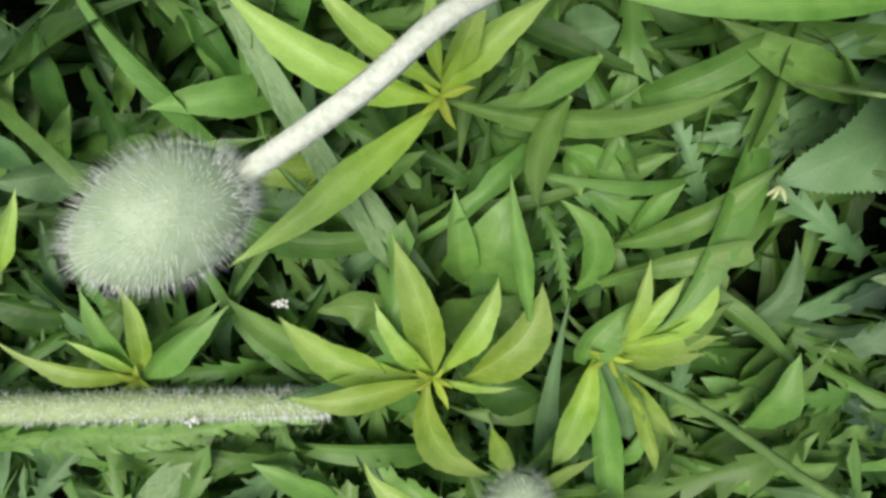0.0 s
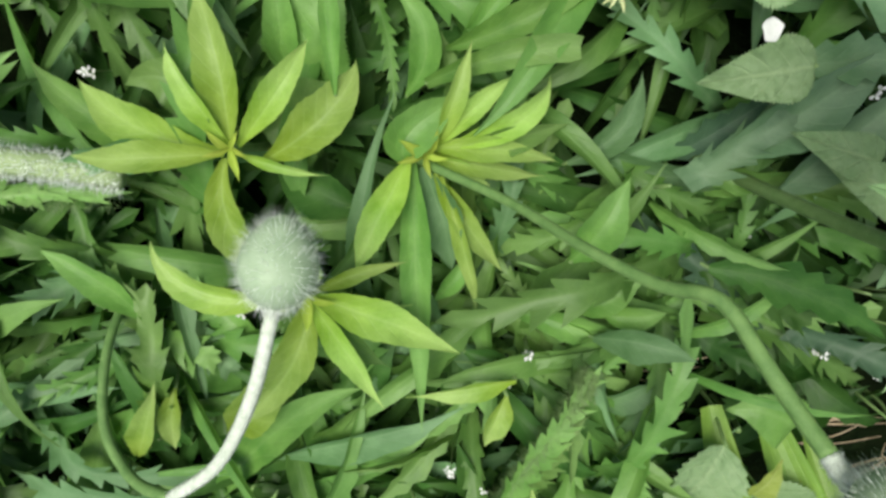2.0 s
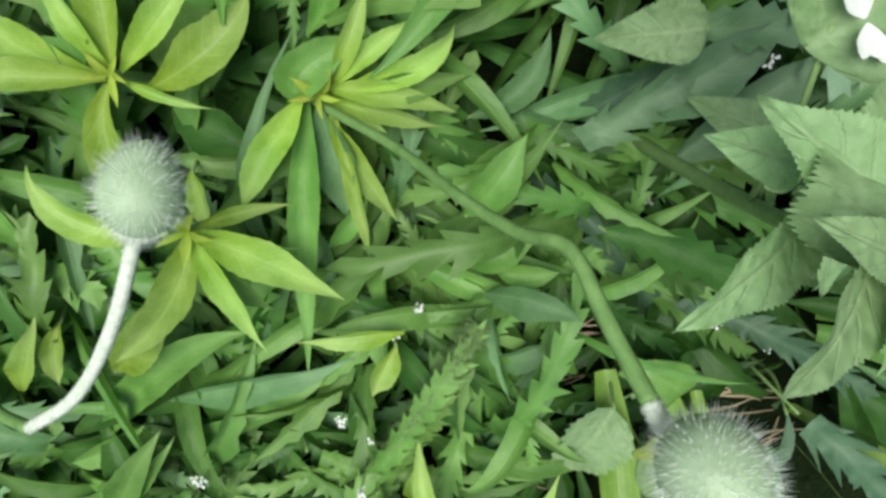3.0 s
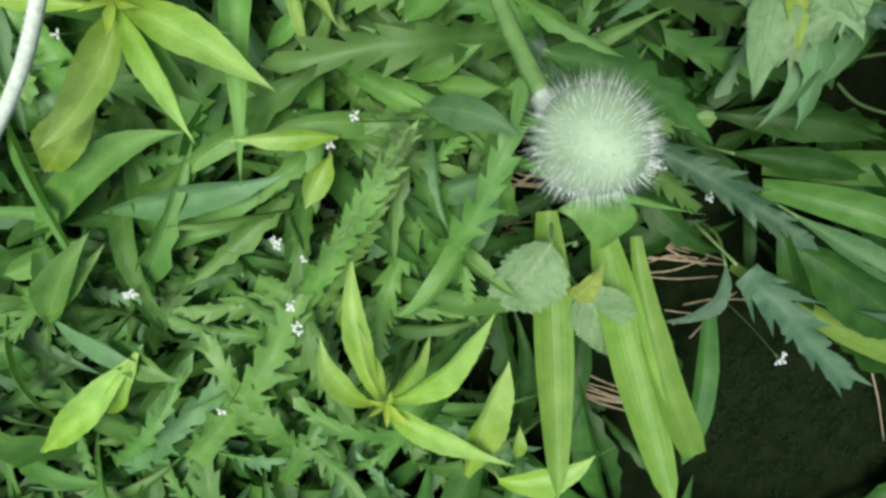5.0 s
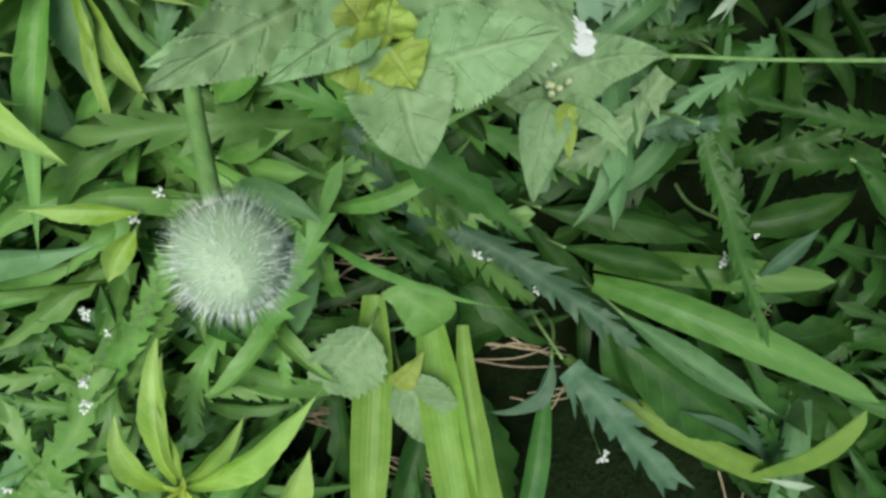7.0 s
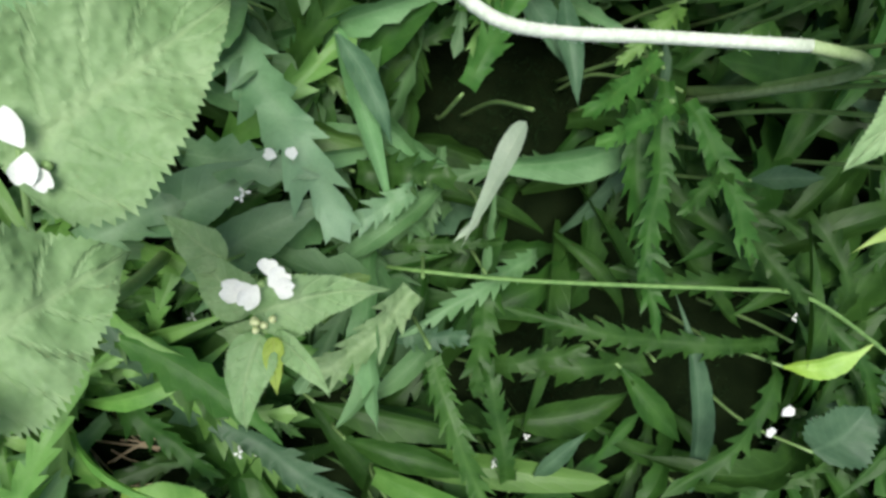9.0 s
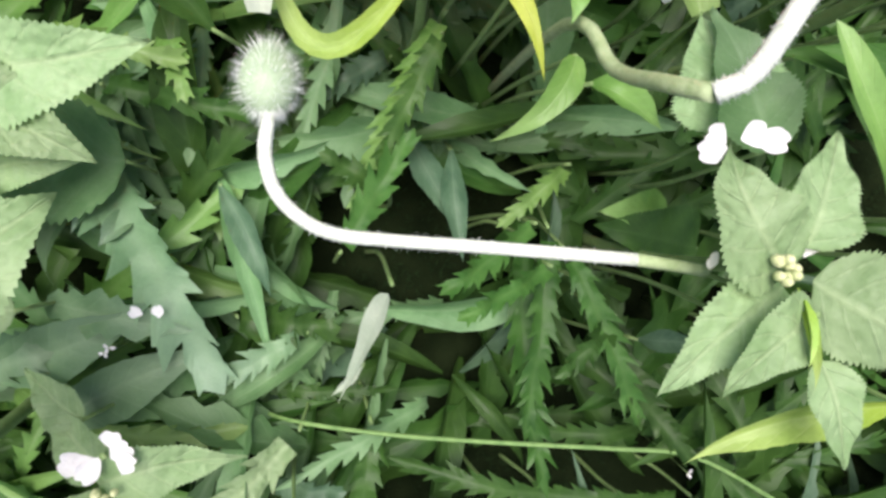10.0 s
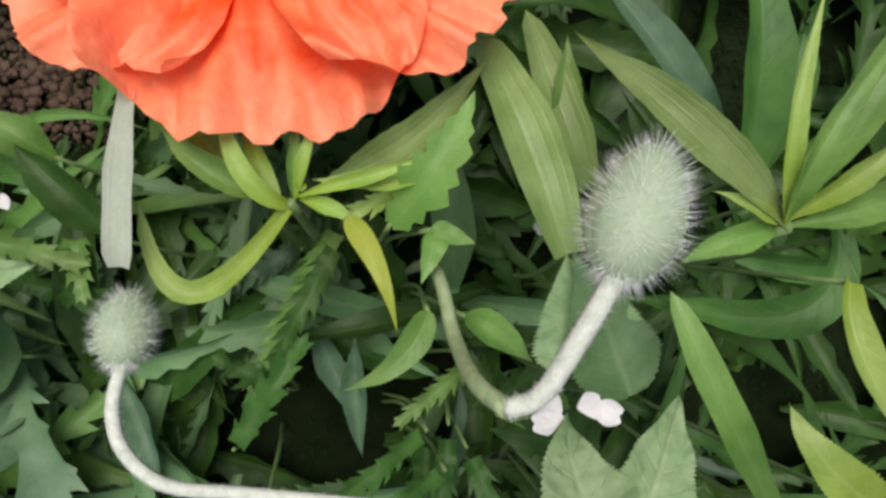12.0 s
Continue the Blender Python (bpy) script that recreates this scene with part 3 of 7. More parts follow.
leaf(shoot_b, "lance", (-0.163, 0.131, 0.070), None, (-0.210, 0.130, 0.080), 0.0176, LIME, roll=9)
stalk(shoot_b, [(-0.162, 0.135, 0.000), (-0.156, 0.133, 0.035), (-0.163, 0.131, 0.070)], 0.0013, 0.0009, name="leaf_stalk")
leaf(shoot_b, "strap", (-0.214, 0.214, 0.070), (-0.173, 0.149, 0.090), (-0.137, 0.086, 0.090), 0.0124, HONESTY, roll=-2)
stalk(shoot_b, [(-0.212, 0.211, 0.000), (-0.216, 0.218, 0.035), (-0.214, 0.214, 0.070)], 0.0013, 0.0009, name="leaf_stalk")
leaf(shoot_b, "lance", (-0.171, 0.148, 0.080), (-0.145, 0.117, 0.091), (-0.111, 0.081, 0.090), 0.0159, HONESTY, roll=10)
stalk(shoot_b, [(-0.176, 0.152, 0.000), (-0.178, 0.154, 0.040), (-0.171, 0.148, 0.080)], 0.0013, 0.0009, name="leaf_stalk")
leaf(shoot_b, "lance", (-0.151, 0.120, 0.060), None, (-0.120, 0.142, 0.080), 0.0143, GREEN, roll=-8)
stalk(shoot_b, [(-0.158, 0.123, 0.000), (-0.159, 0.118, 0.030), (-0.151, 0.120, 0.060)], 0.0013, 0.0009, name="leaf_stalk")
leaf(shoot_b, "lance", (-0.168, 0.090, 0.050), None, (-0.152, 0.120, 0.070), 0.0201, DEEP, roll=-1)
stalk(shoot_b, [(-0.172, 0.095, 0.000), (-0.173, 0.087, 0.025), (-0.168, 0.090, 0.050)], 0.0013, 0.0009, name="leaf_stalk")
leaf(shoot_b, "lance", (-0.302, 0.147, 0.050), None, (-0.296, 0.200, 0.070), 0.0165, DEEP, roll=4)
stalk(shoot_b, [(-0.289, 0.145, 0.000), (-0.296, 0.140, 0.025), (-0.302, 0.147, 0.050)], 0.0013, 0.0009, name="leaf_stalk")
leaf(shoot_b, "lance", (-0.274, 0.156, 0.050), None, (-0.255, 0.195, 0.070), 0.0106, GREEN, roll=9)
stalk(shoot_b, [(-0.265, 0.153, 0.000), (-0.272, 0.149, 0.025), (-0.274, 0.156, 0.050)], 0.0013, 0.0009, name="leaf_stalk")
leaf(shoot_b, "lance", (-0.326, 0.144, 0.050), None, (-0.312, 0.178, 0.070), 0.0107, GREEN, roll=2)
stalk(shoot_b, [(-0.310, 0.143, 0.000), (-0.320, 0.138, 0.025), (-0.326, 0.144, 0.050)], 0.0013, 0.0009, name="leaf_stalk")
leaf(shoot_b, "lance", (-0.306, 0.130, 0.050), None, (-0.290, 0.164, 0.070), 0.0121, GREEN, roll=7)
stalk(shoot_b, [(-0.293, 0.130, 0.000), (-0.302, 0.124, 0.025), (-0.306, 0.130, 0.050)], 0.0013, 0.0009, name="leaf_stalk")
leaf(shoot_b, "lance", (-0.317, 0.129, 0.060), None, (-0.331, 0.159, 0.080), 0.0165, BLUE, roll=9)
stalk(shoot_b, [(-0.300, 0.129, 0.000), (-0.306, 0.124, 0.030), (-0.317, 0.129, 0.060)], 0.0013, 0.0009, name="leaf_stalk")
leaf(shoot_b, "lance", (-0.283, 0.129, 0.060), None, (-0.328, 0.125, 0.080), 0.0215, BLUE, roll=-9)
stalk(shoot_b, [(-0.268, 0.133, 0.000), (-0.269, 0.131, 0.030), (-0.283, 0.129, 0.060)], 0.0013, 0.0009, name="leaf_stalk")
shoot_c = thing("leafy_plant", (-0.263, 0.030, 0.000), "leafy stem tip with a whorl of narrow yellow-green leaves", "plant", "leafy plants in the bed")
stalk(shoot_c, [(-0.263, 0.030, 0.000), (-0.257, 0.026, 0.046), (-0.263, 0.030, 0.093)], 0.0028, 0.0018, STALK)
leaf(shoot_c, "lance", (-0.263, 0.030, 0.093), None, (-0.249, 0.028, 0.102), 0.0051, TIP, fold=0.7)
leaf(shoot_c, "lance", (-0.263, 0.030, 0.093), None, (-0.261, 0.043, 0.102), 0.0035, TIP, fold=0.7)
leaf(shoot_c, "lance", (-0.263, 0.030, 0.093), None, (-0.272, 0.038, 0.101), 0.0042, TIP, fold=0.7)
leaf(shoot_c, "lance", (-0.263, 0.030, 0.093), None, (-0.272, 0.027, 0.100), 0.0031, TIP, fold=0.7)
leaf(shoot_c, "lance", (-0.263, 0.030, 0.093), None, (-0.264, 0.016, 0.103), 0.0045, TIP, fold=0.7)
leaf(shoot_c, "lance", (-0.266, 0.031, 0.093), (-0.293, 0.041, 0.103), (-0.328, 0.051, 0.100), 0.0123, LIME, roll=-2)
leaf(shoot_c, "lance", (-0.264, 0.032, 0.092), (-0.274, 0.048, 0.106), (-0.291, 0.058, 0.105), 0.0065, LIME, roll=9)
leaf(shoot_c, "lance", (-0.264, 0.033, 0.092), None, (-0.280, 0.086, 0.105), 0.0122, GREEN, roll=1)
leaf(shoot_c, "lance", (-0.263, 0.033, 0.092), (-0.257, 0.061, 0.106), (-0.260, 0.087, 0.105), 0.0115, LIME, roll=4)
leaf(shoot_c, "lance", (-0.260, 0.031, 0.093), (-0.235, 0.052, 0.103), (-0.215, 0.074, 0.100), 0.0159, GREEN, roll=8)
leaf(shoot_c, "lance", (-0.267, 0.026, 0.080), None, (-0.218, 0.060, 0.074), 0.0152, DEEP, roll=-6)
stalk(shoot_c, [(-0.270, 0.024, 0.000), (-0.274, 0.022, 0.040), (-0.267, 0.026, 0.080)], 0.0013, 0.0009, name="leaf_stalk")
leaf(shoot_c, "lance", (-0.331, 0.082, 0.080), None, (-0.303, 0.127, 0.095), 0.0116, LIME, roll=10)
stalk(shoot_c, [(-0.325, 0.072, 0.000), (-0.331, 0.072, 0.040), (-0.331, 0.082, 0.080)], 0.0013, 0.0009, name="leaf_stalk")
leaf(shoot_c, "lance", (-0.305, 0.053, 0.070), None, (-0.350, 0.070, 0.080), 0.0175, DEEP, roll=-5)
stalk(shoot_c, [(-0.296, 0.049, 0.000), (-0.295, 0.049, 0.035), (-0.305, 0.053, 0.070)], 0.0013, 0.0009, name="leaf_stalk")
shoot_d = thing("leafy_plant", (-0.117, 0.040, 0.000), "leafy stem tip with a whorl of narrow yellow-green leaves", "plant", "leafy plants in the bed")
stalk(shoot_d, [(-0.117, 0.040, 0.000), (-0.111, 0.036, 0.055), (-0.117, 0.040, 0.110)], 0.0028, 0.0018, STALK)
leaf(shoot_d, "lance", (-0.117, 0.040, 0.110), None, (-0.107, 0.038, 0.117), 0.0028, TIP, fold=0.7)
leaf(shoot_d, "lance", (-0.117, 0.040, 0.110), None, (-0.112, 0.049, 0.117), 0.0028, TIP, fold=0.7)
leaf(shoot_d, "lance", (-0.117, 0.040, 0.110), None, (-0.126, 0.048, 0.118), 0.0038, TIP, fold=0.7)
leaf(shoot_d, "lance", (-0.117, 0.040, 0.110), None, (-0.127, 0.036, 0.118), 0.0028, TIP, fold=0.7)
leaf(shoot_d, "lance", (-0.117, 0.040, 0.110), None, (-0.109, 0.028, 0.120), 0.0041, TIP, fold=0.7)
leaf(shoot_d, "lance", (-0.123, 0.038, 0.106), (-0.164, 0.047, 0.100), (-0.192, 0.063, 0.085), 0.0194, LIME, roll=7)
leaf(shoot_d, "lance", (-0.155, 0.023, 0.080), (-0.194, 0.044, 0.083), (-0.227, 0.064, 0.074), 0.0164, GREEN, roll=10)
stalk(shoot_d, [(-0.147, 0.023, 0.000), (-0.146, 0.020, 0.040), (-0.155, 0.023, 0.080)], 0.0013, 0.0009, name="leaf_stalk")
leaf(shoot_d, "lance", (-0.117, 0.041, 0.109), (-0.134, 0.063, 0.120), (-0.145, 0.081, 0.116), 0.0105, LIME, roll=-9)
leaf(shoot_d, "lance", (-0.117, 0.042, 0.109), (-0.125, 0.078, 0.114), (-0.138, 0.107, 0.104), 0.0185, LIME, roll=2)
leaf(shoot_d, "lance", (-0.114, 0.041, 0.108), (-0.098, 0.070, 0.114), (-0.087, 0.090, 0.105), 0.0138, LIME, roll=5)
leaf(shoot_d, "lance", (-0.103, 0.036, 0.106), (-0.073, 0.059, 0.109), (-0.064, 0.084, 0.100), 0.0219, LIME, roll=-5)
stalk(shoot_d, [(-0.107, 0.033, 0.000), (-0.109, 0.030, 0.053), (-0.103, 0.036, 0.106)], 0.0013, 0.0009, name="leaf_stalk")
leaf(shoot_d, "lance", (-0.115, 0.038, 0.107), None, (-0.075, 0.030, 0.104), 0.0057, LIME, roll=10)
leaf(shoot_d, "lance", (-0.120, 0.037, 0.108), (-0.156, 0.033, 0.117), (-0.185, 0.027, 0.112), 0.0142, LIME, roll=10)
leaf(shoot_d, "lance", (-0.120, 0.035, 0.106), (-0.114, -0.000, 0.107), (-0.084, -0.023, 0.095), 0.0179, LIME, roll=-2)
leaf(shoot_d, "toothed", (-0.125, 0.045, 0.080), (-0.150, 0.065, 0.086), (-0.176, 0.060, 0.080), 0.0310, GREEN, roll=-9, fold=0.28)
stalk(shoot_d, [(-0.120, 0.044, 0.000), (-0.117, 0.043, 0.040), (-0.125, 0.045, 0.080)], 0.0013, 0.0009, name="leaf_stalk")
leaf(shoot_d, "toothed", (-0.108, 0.045, 0.080), None, (-0.070, 0.070, 0.080), 0.0453, GREEN, roll=7, fold=0.28)
stalk(shoot_d, [(-0.112, 0.042, 0.000), (-0.115, 0.041, 0.040), (-0.108, 0.045, 0.080)], 0.0013, 0.0009, name="leaf_stalk")
leaf(shoot_d, "lance", (-0.101, 0.072, 0.070), None, (-0.106, 0.125, 0.085), 0.0159, GREEN, roll=9)
stalk(shoot_d, [(-0.102, 0.064, 0.000), (-0.101, 0.062, 0.035), (-0.101, 0.072, 0.070)], 0.0013, 0.0009, name="leaf_stalk")
leaf(shoot_d, "toothed", (-0.093, 0.066, 0.070), None, (-0.080, 0.123, 0.080), 0.0444, GREEN, roll=-10, fold=0.28)
stalk(shoot_d, [(-0.097, 0.059, 0.000), (-0.097, 0.057, 0.035), (-0.093, 0.066, 0.070)], 0.0013, 0.0009, name="leaf_stalk")
leaf(shoot_d, "lance", (-0.073, 0.068, 0.109), (-0.079, 0.103, 0.108), (-0.085, 0.134, 0.094), 0.0092, GREEN, roll=-4)
stalk(shoot_d, [(-0.078, 0.060, 0.000), (-0.074, 0.058, 0.055), (-0.073, 0.068, 0.109)], 0.0013, 0.0009, name="leaf_stalk")
leaf(shoot_d, "lance", (-0.044, 0.069, 0.070), (-0.040, 0.096, 0.078), (-0.057, 0.118, 0.074), 0.0159, GREEN, roll=-9)
stalk(shoot_d, [(-0.052, 0.062, 0.000), (-0.047, 0.060, 0.035), (-0.044, 0.069, 0.070)], 0.0013, 0.0009, name="leaf_stalk")
leaf(shoot_d, "lance", (-0.052, 0.141, 0.070), None, (-0.046, 0.118, 0.075), 0.0137, GREEN, roll=-9)
stalk(shoot_d, [(-0.061, 0.132, 0.000), (-0.058, 0.142, 0.035), (-0.052, 0.141, 0.070)], 0.0013, 0.0009, name="leaf_stalk")
leaf(shoot_d, "lance", (-0.054, 0.141, 0.070), None, (-0.023, 0.123, 0.075), 0.0147, GREEN, roll=-9)
stalk(shoot_d, [(-0.065, 0.131, 0.000), (-0.064, 0.139, 0.035), (-0.054, 0.141, 0.070)], 0.0013, 0.0009, name="leaf_stalk")
leaf(shoot_d, "lance", (-0.087, -0.001, 0.090), None, (-0.076, -0.029, 0.090), 0.0128, LIME, roll=10)
stalk(shoot_d, [(-0.092, 0.007, 0.000), (-0.092, 0.009, 0.045), (-0.087, -0.001, 0.090)], 0.0013, 0.0009, name="leaf_stalk")
leaf(shoot_d, "lance", (-0.060, 0.013, 0.080), None, (-0.108, 0.027, 0.070), 0.0233, DEEP, roll=10)
stalk(shoot_d, [(-0.063, 0.015, 0.000), (-0.056, 0.012, 0.040), (-0.060, 0.013, 0.080)], 0.0013, 0.0009, name="leaf_stalk")
shoot_e = thing("leafy_plant", (-0.032, 0.045, 0.000), "side shoot with crowded yellow-green pointed leaves", "plant", "leafy plants in the bed")
stalk(shoot_e, [(-0.032, 0.045, 0.000), (-0.026, 0.041, 0.048), (-0.032, 0.045, 0.096)], 0.0028, 0.0018, STALK)
leaf(shoot_e, "lance", (-0.032, 0.045, 0.096), None, (-0.021, 0.045, 0.104), 0.0033, TIP, fold=0.7)
leaf(shoot_e, "lance", (-0.032, 0.045, 0.096), None, (-0.027, 0.058, 0.105), 0.0043, TIP, fold=0.7)
leaf(shoot_e, "lance", (-0.032, 0.045, 0.096), None, (-0.044, 0.052, 0.105), 0.0050, TIP, fold=0.7)
leaf(shoot_e, "lance", (-0.032, 0.045, 0.096), None, (-0.045, 0.041, 0.105), 0.0035, TIP, fold=0.7)
leaf(shoot_e, "lance", (-0.032, 0.045, 0.096), None, (-0.028, 0.035, 0.104), 0.0031, TIP, fold=0.7)
leaf(shoot_e, "lance", (-0.027, 0.050, 0.095), None, (-0.017, 0.097, 0.100), 0.0102, LIME, roll=9)
leaf(shoot_e, "lance", (-0.027, 0.050, 0.095), None, (0.006, 0.085, 0.090), 0.0109, LIME, roll=-5)
leaf(shoot_e, "lance", (-0.024, 0.049, 0.094), (0.008, 0.066, 0.091), (0.025, 0.084, 0.075), 0.0131, LIME, roll=2)
leaf(shoot_e, "lance", (-0.023, 0.046, 0.090), None, (0.034, 0.067, 0.075), 0.0148, GREEN, roll=7)
leaf(shoot_e, "lance", (-0.031, 0.048, 0.094), (0.000, 0.048, 0.093), (0.032, 0.048, 0.078), 0.0125, LIME, roll=-10)
leaf(shoot_e, "lance", (-0.031, 0.045, 0.092), None, (0.026, 0.036, 0.078), 0.0109, LIME, roll=10)
leaf(shoot_e, "lance", (-0.030, 0.044, 0.092), None, (-0.000, 0.030, 0.084), 0.0084, LIME, roll=1)
leaf(shoot_e, "lance", (-0.042, 0.041, 0.094), (-0.038, 0.057, 0.099), (-0.012, 0.076, 0.090), 0.0217, GREEN, roll=4)
leaf(shoot_e, "lance", (-0.039, 0.043, 0.097), (-0.050, 0.014, 0.111), (-0.061, -0.012, 0.106), 0.0161, LIME, roll=7)
leaf(shoot_e, "lance", (-0.033, 0.038, 0.090), None, (-0.013, -0.014, 0.080), 0.0214, BLUE, roll=4)
leaf(shoot_e, "lance", (-0.024, 0.037, 0.094), (-0.005, -0.001, 0.096), (0.004, -0.032, 0.085), 0.0080, LIME, roll=10)
leaf(shoot_e, "lance", (-0.027, 0.036, 0.092), None, (0.013, -0.011, 0.080), 0.0127, LIME, roll=-8)
leaf(shoot_e, "lance", (-0.037, 0.040, 0.094), (-0.030, -0.017, 0.104), (-0.013, -0.096, 0.100), 0.0157, GREEN, roll=3)
leaf(shoot_e, "lance", (-0.020, -0.030, 0.080), None, (-0.004, 0.002, 0.080), 0.0099, GREEN, roll=-1)
stalk(shoot_e, [(-0.023, -0.025, 0.000), (-0.024, -0.033, 0.040), (-0.020, -0.030, 0.080)], 0.0013, 0.0009, name="leaf_stalk")
leaf(shoot_e, "lance", (-0.036, -0.020, 0.070), None, (-0.012, -0.055, 0.070), 0.0180, BLUE, roll=10)
stalk(shoot_e, [(-0.038, -0.009, 0.000), (-0.040, -0.009, 0.035), (-0.036, -0.020, 0.070)], 0.0013, 0.0009, name="leaf_stalk")
shoot_f = thing("leafy_plant", (0.065, 0.041, 0.000), "grey-green leafy stems leaning in the bed", "plant", "leafy plants in the bed")
stalk(shoot_f, [(0.065, 0.041, 0.000), (0.071, 0.037, 0.025), (0.065, 0.041, 0.050)], 0.0028, 0.0018, STALK)
leaf(shoot_f, "lance", (0.039, 0.044, 0.065), (0.061, 0.065, 0.068), (0.069, 0.092, 0.060), 0.0154, BLUE, roll=-8)
stalk(shoot_f, [(0.040, 0.040, 0.000), (0.037, 0.037, 0.033), (0.039, 0.044, 0.065)], 0.0013, 0.0009, name="leaf_stalk")
leaf(shoot_f, "lance", (0.055, 0.053, 0.060), (0.092, 0.047, 0.066), (0.135, 0.054, 0.060), 0.0153, BLUE, roll=5)
stalk(shoot_f, [(0.052, 0.051, 0.000), (0.047, 0.052, 0.030), (0.055, 0.053, 0.060)], 0.0013, 0.0009, name="leaf_stalk")
leaf(shoot_f, "lance", (0.066, 0.041, 0.050), None, (0.141, 0.088, 0.060), 0.0156, BLUE, roll=-1)
leaf(shoot_f, "lance", (0.044, 0.001, 0.070), (0.055, 0.020, 0.068), (0.073, 0.040, 0.055), 0.0230, GREEN, roll=-8)
stalk(shoot_f, [(0.044, 0.003, 0.000), (0.040, -0.003, 0.035), (0.044, 0.001, 0.070)], 0.0013, 0.0009, name="leaf_stalk")
leaf(shoot_f, "lance", (0.046, 0.001, 0.070), None, (0.076, 0.017, 0.070), 0.0175, GREEN, roll=3)
stalk(shoot_f, [(0.045, 0.004, 0.000), (0.040, 0.000, 0.035), (0.046, 0.001, 0.070)], 0.0013, 0.0009, name="leaf_stalk")
leaf(shoot_f, "cut", (-0.035, 0.076, 0.080), (-0.002, 0.092, 0.094), (0.031, 0.099, 0.096), 0.0124, GREEN, roll=-1)
stalk(shoot_f, [(-0.027, 0.071, 0.000), (-0.037, 0.071, 0.040), (-0.035, 0.076, 0.080)], 0.0013, 0.0009, name="leaf_stalk")
leaf(shoot_f, "lance", (-0.037, 0.120, 0.060), None, (0.001, 0.141, 0.070), 0.0121, GREEN, roll=9)
stalk(shoot_f, [(-0.028, 0.109, 0.000), (-0.038, 0.112, 0.030), (-0.037, 0.120, 0.060)], 0.0013, 0.0009, name="leaf_stalk")
leaf(shoot_f, "lance", (-0.023, 0.090, 0.060), None, (0.014, 0.141, 0.070), 0.0123, GREEN, roll=6)
stalk(shoot_f, [(-0.015, 0.081, 0.000), (-0.023, 0.081, 0.030), (-0.023, 0.090, 0.060)], 0.0013, 0.0009, name="leaf_stalk")
leaf(shoot_f, "lance", (-0.028, 0.092, 0.070), (0.011, 0.114, 0.084), (0.049, 0.141, 0.085), 0.0155, GREEN, roll=-1)
stalk(shoot_f, [(-0.026, 0.072, 0.000), (-0.035, 0.072, 0.030), (-0.034, 0.078, 0.060)], 0.0013, 0.0009, name="leaf_stalk")
leaf(shoot_f, "toothed", (0.132, 0.173, 0.100), (0.073, 0.151, 0.109), (0.031, 0.131, 0.106), 0.0583, BLUE, roll=-5, fold=0.28)
stalk(shoot_f, [(0.127, 0.159, 0.000), (0.135, 0.169, 0.050), (0.132, 0.173, 0.100)], 0.0013, 0.0009, name="leaf_stalk")
leaf(shoot_f, "pinnate", (0.105, 0.178, 0.050), None, (0.004, 0.140, 0.060), 0.0325, BLUE, roll=1)
stalk(shoot_f, [(0.104, 0.163, 0.000), (0.111, 0.172, 0.025), (0.105, 0.178, 0.050)], 0.0013, 0.0009, name="leaf_stalk")
leaf(shoot_f, "lance", (0.081, 0.207, 0.100), (0.011, 0.199, 0.111), (-0.055, 0.206, 0.110), 0.0149, GREEN, roll=9)
stalk(shoot_f, [(0.083, 0.188, 0.000), (0.088, 0.198, 0.050), (0.081, 0.207, 0.100)], 0.0013, 0.0009, name="leaf_stalk")
leaf(shoot_f, "lance", (0.094, 0.163, 0.070), (0.043, 0.184, 0.081), (0.006, 0.199, 0.080), 0.0197, GREEN)
stalk(shoot_f, [(0.094, 0.147, 0.000), (0.100, 0.153, 0.035), (0.094, 0.163, 0.070)], 0.0013, 0.0009, name="leaf_stalk")
leaf(shoot_f, "lance", (0.093, 0.194, 0.070), None, (0.059, 0.184, 0.080), 0.0111, BLUE, roll=-2)
stalk(shoot_f, [(0.094, 0.177, 0.000), (0.099, 0.187, 0.035), (0.093, 0.194, 0.070)], 0.0013, 0.0009, name="leaf_stalk")
leaf(shoot_f, "lance", (-0.055, 0.194, 0.060), None, (-0.031, 0.199, 0.070), 0.0273, BLUE, roll=-1)
stalk(shoot_f, [(-0.045, 0.174, 0.000), (-0.056, 0.183, 0.030), (-0.055, 0.194, 0.060)], 0.0013, 0.0009, name="leaf_stalk")
leaf(shoot_f, "lance", (-0.061, 0.214, 0.060), None, (-0.082, 0.174, 0.070), 0.0137, GREEN, roll=6)
stalk(shoot_f, [(-0.044, 0.196, 0.000), (-0.050, 0.210, 0.030), (-0.061, 0.214, 0.060)], 0.0013, 0.0009, name="leaf_stalk")
leaf(shoot_f, "lance", (0.120, 0.076, 0.055), None, (0.048, 0.033, 0.055), 0.0159, BLUE, roll=-7)
stalk(shoot_f, [(0.117, 0.074, 0.000), (0.124, 0.078, 0.028), (0.120, 0.076, 0.055)], 0.0013, 0.0009, name="leaf_stalk")
leaf(shoot_f, "lance", (0.089, 0.009, 0.060), None, (0.136, 0.027, 0.060), 0.0205, DEEP, roll=2)
stalk(shoot_f, [(0.082, 0.012, 0.000), (0.080, 0.009, 0.030), (0.089, 0.009, 0.060)], 0.0013, 0.0009, name="leaf_stalk")
rooted(shoot_f, "ragged", (0.092, 0.053, 0.060), None, (0.132, 0.090, 0.075), 0.0150, SLATE)
rooted(shoot_f, "lance", (0.044, -0.001, 0.088), None, (0.062, 0.045, 0.092), 0.0215, GREEN)
shoot_g = thing("leafy_plant", (-0.078, -0.020, 0.000), "leafy stem tip with a whorl of narrow yellow-green leaves", "plant", "leafy plants in the bed")
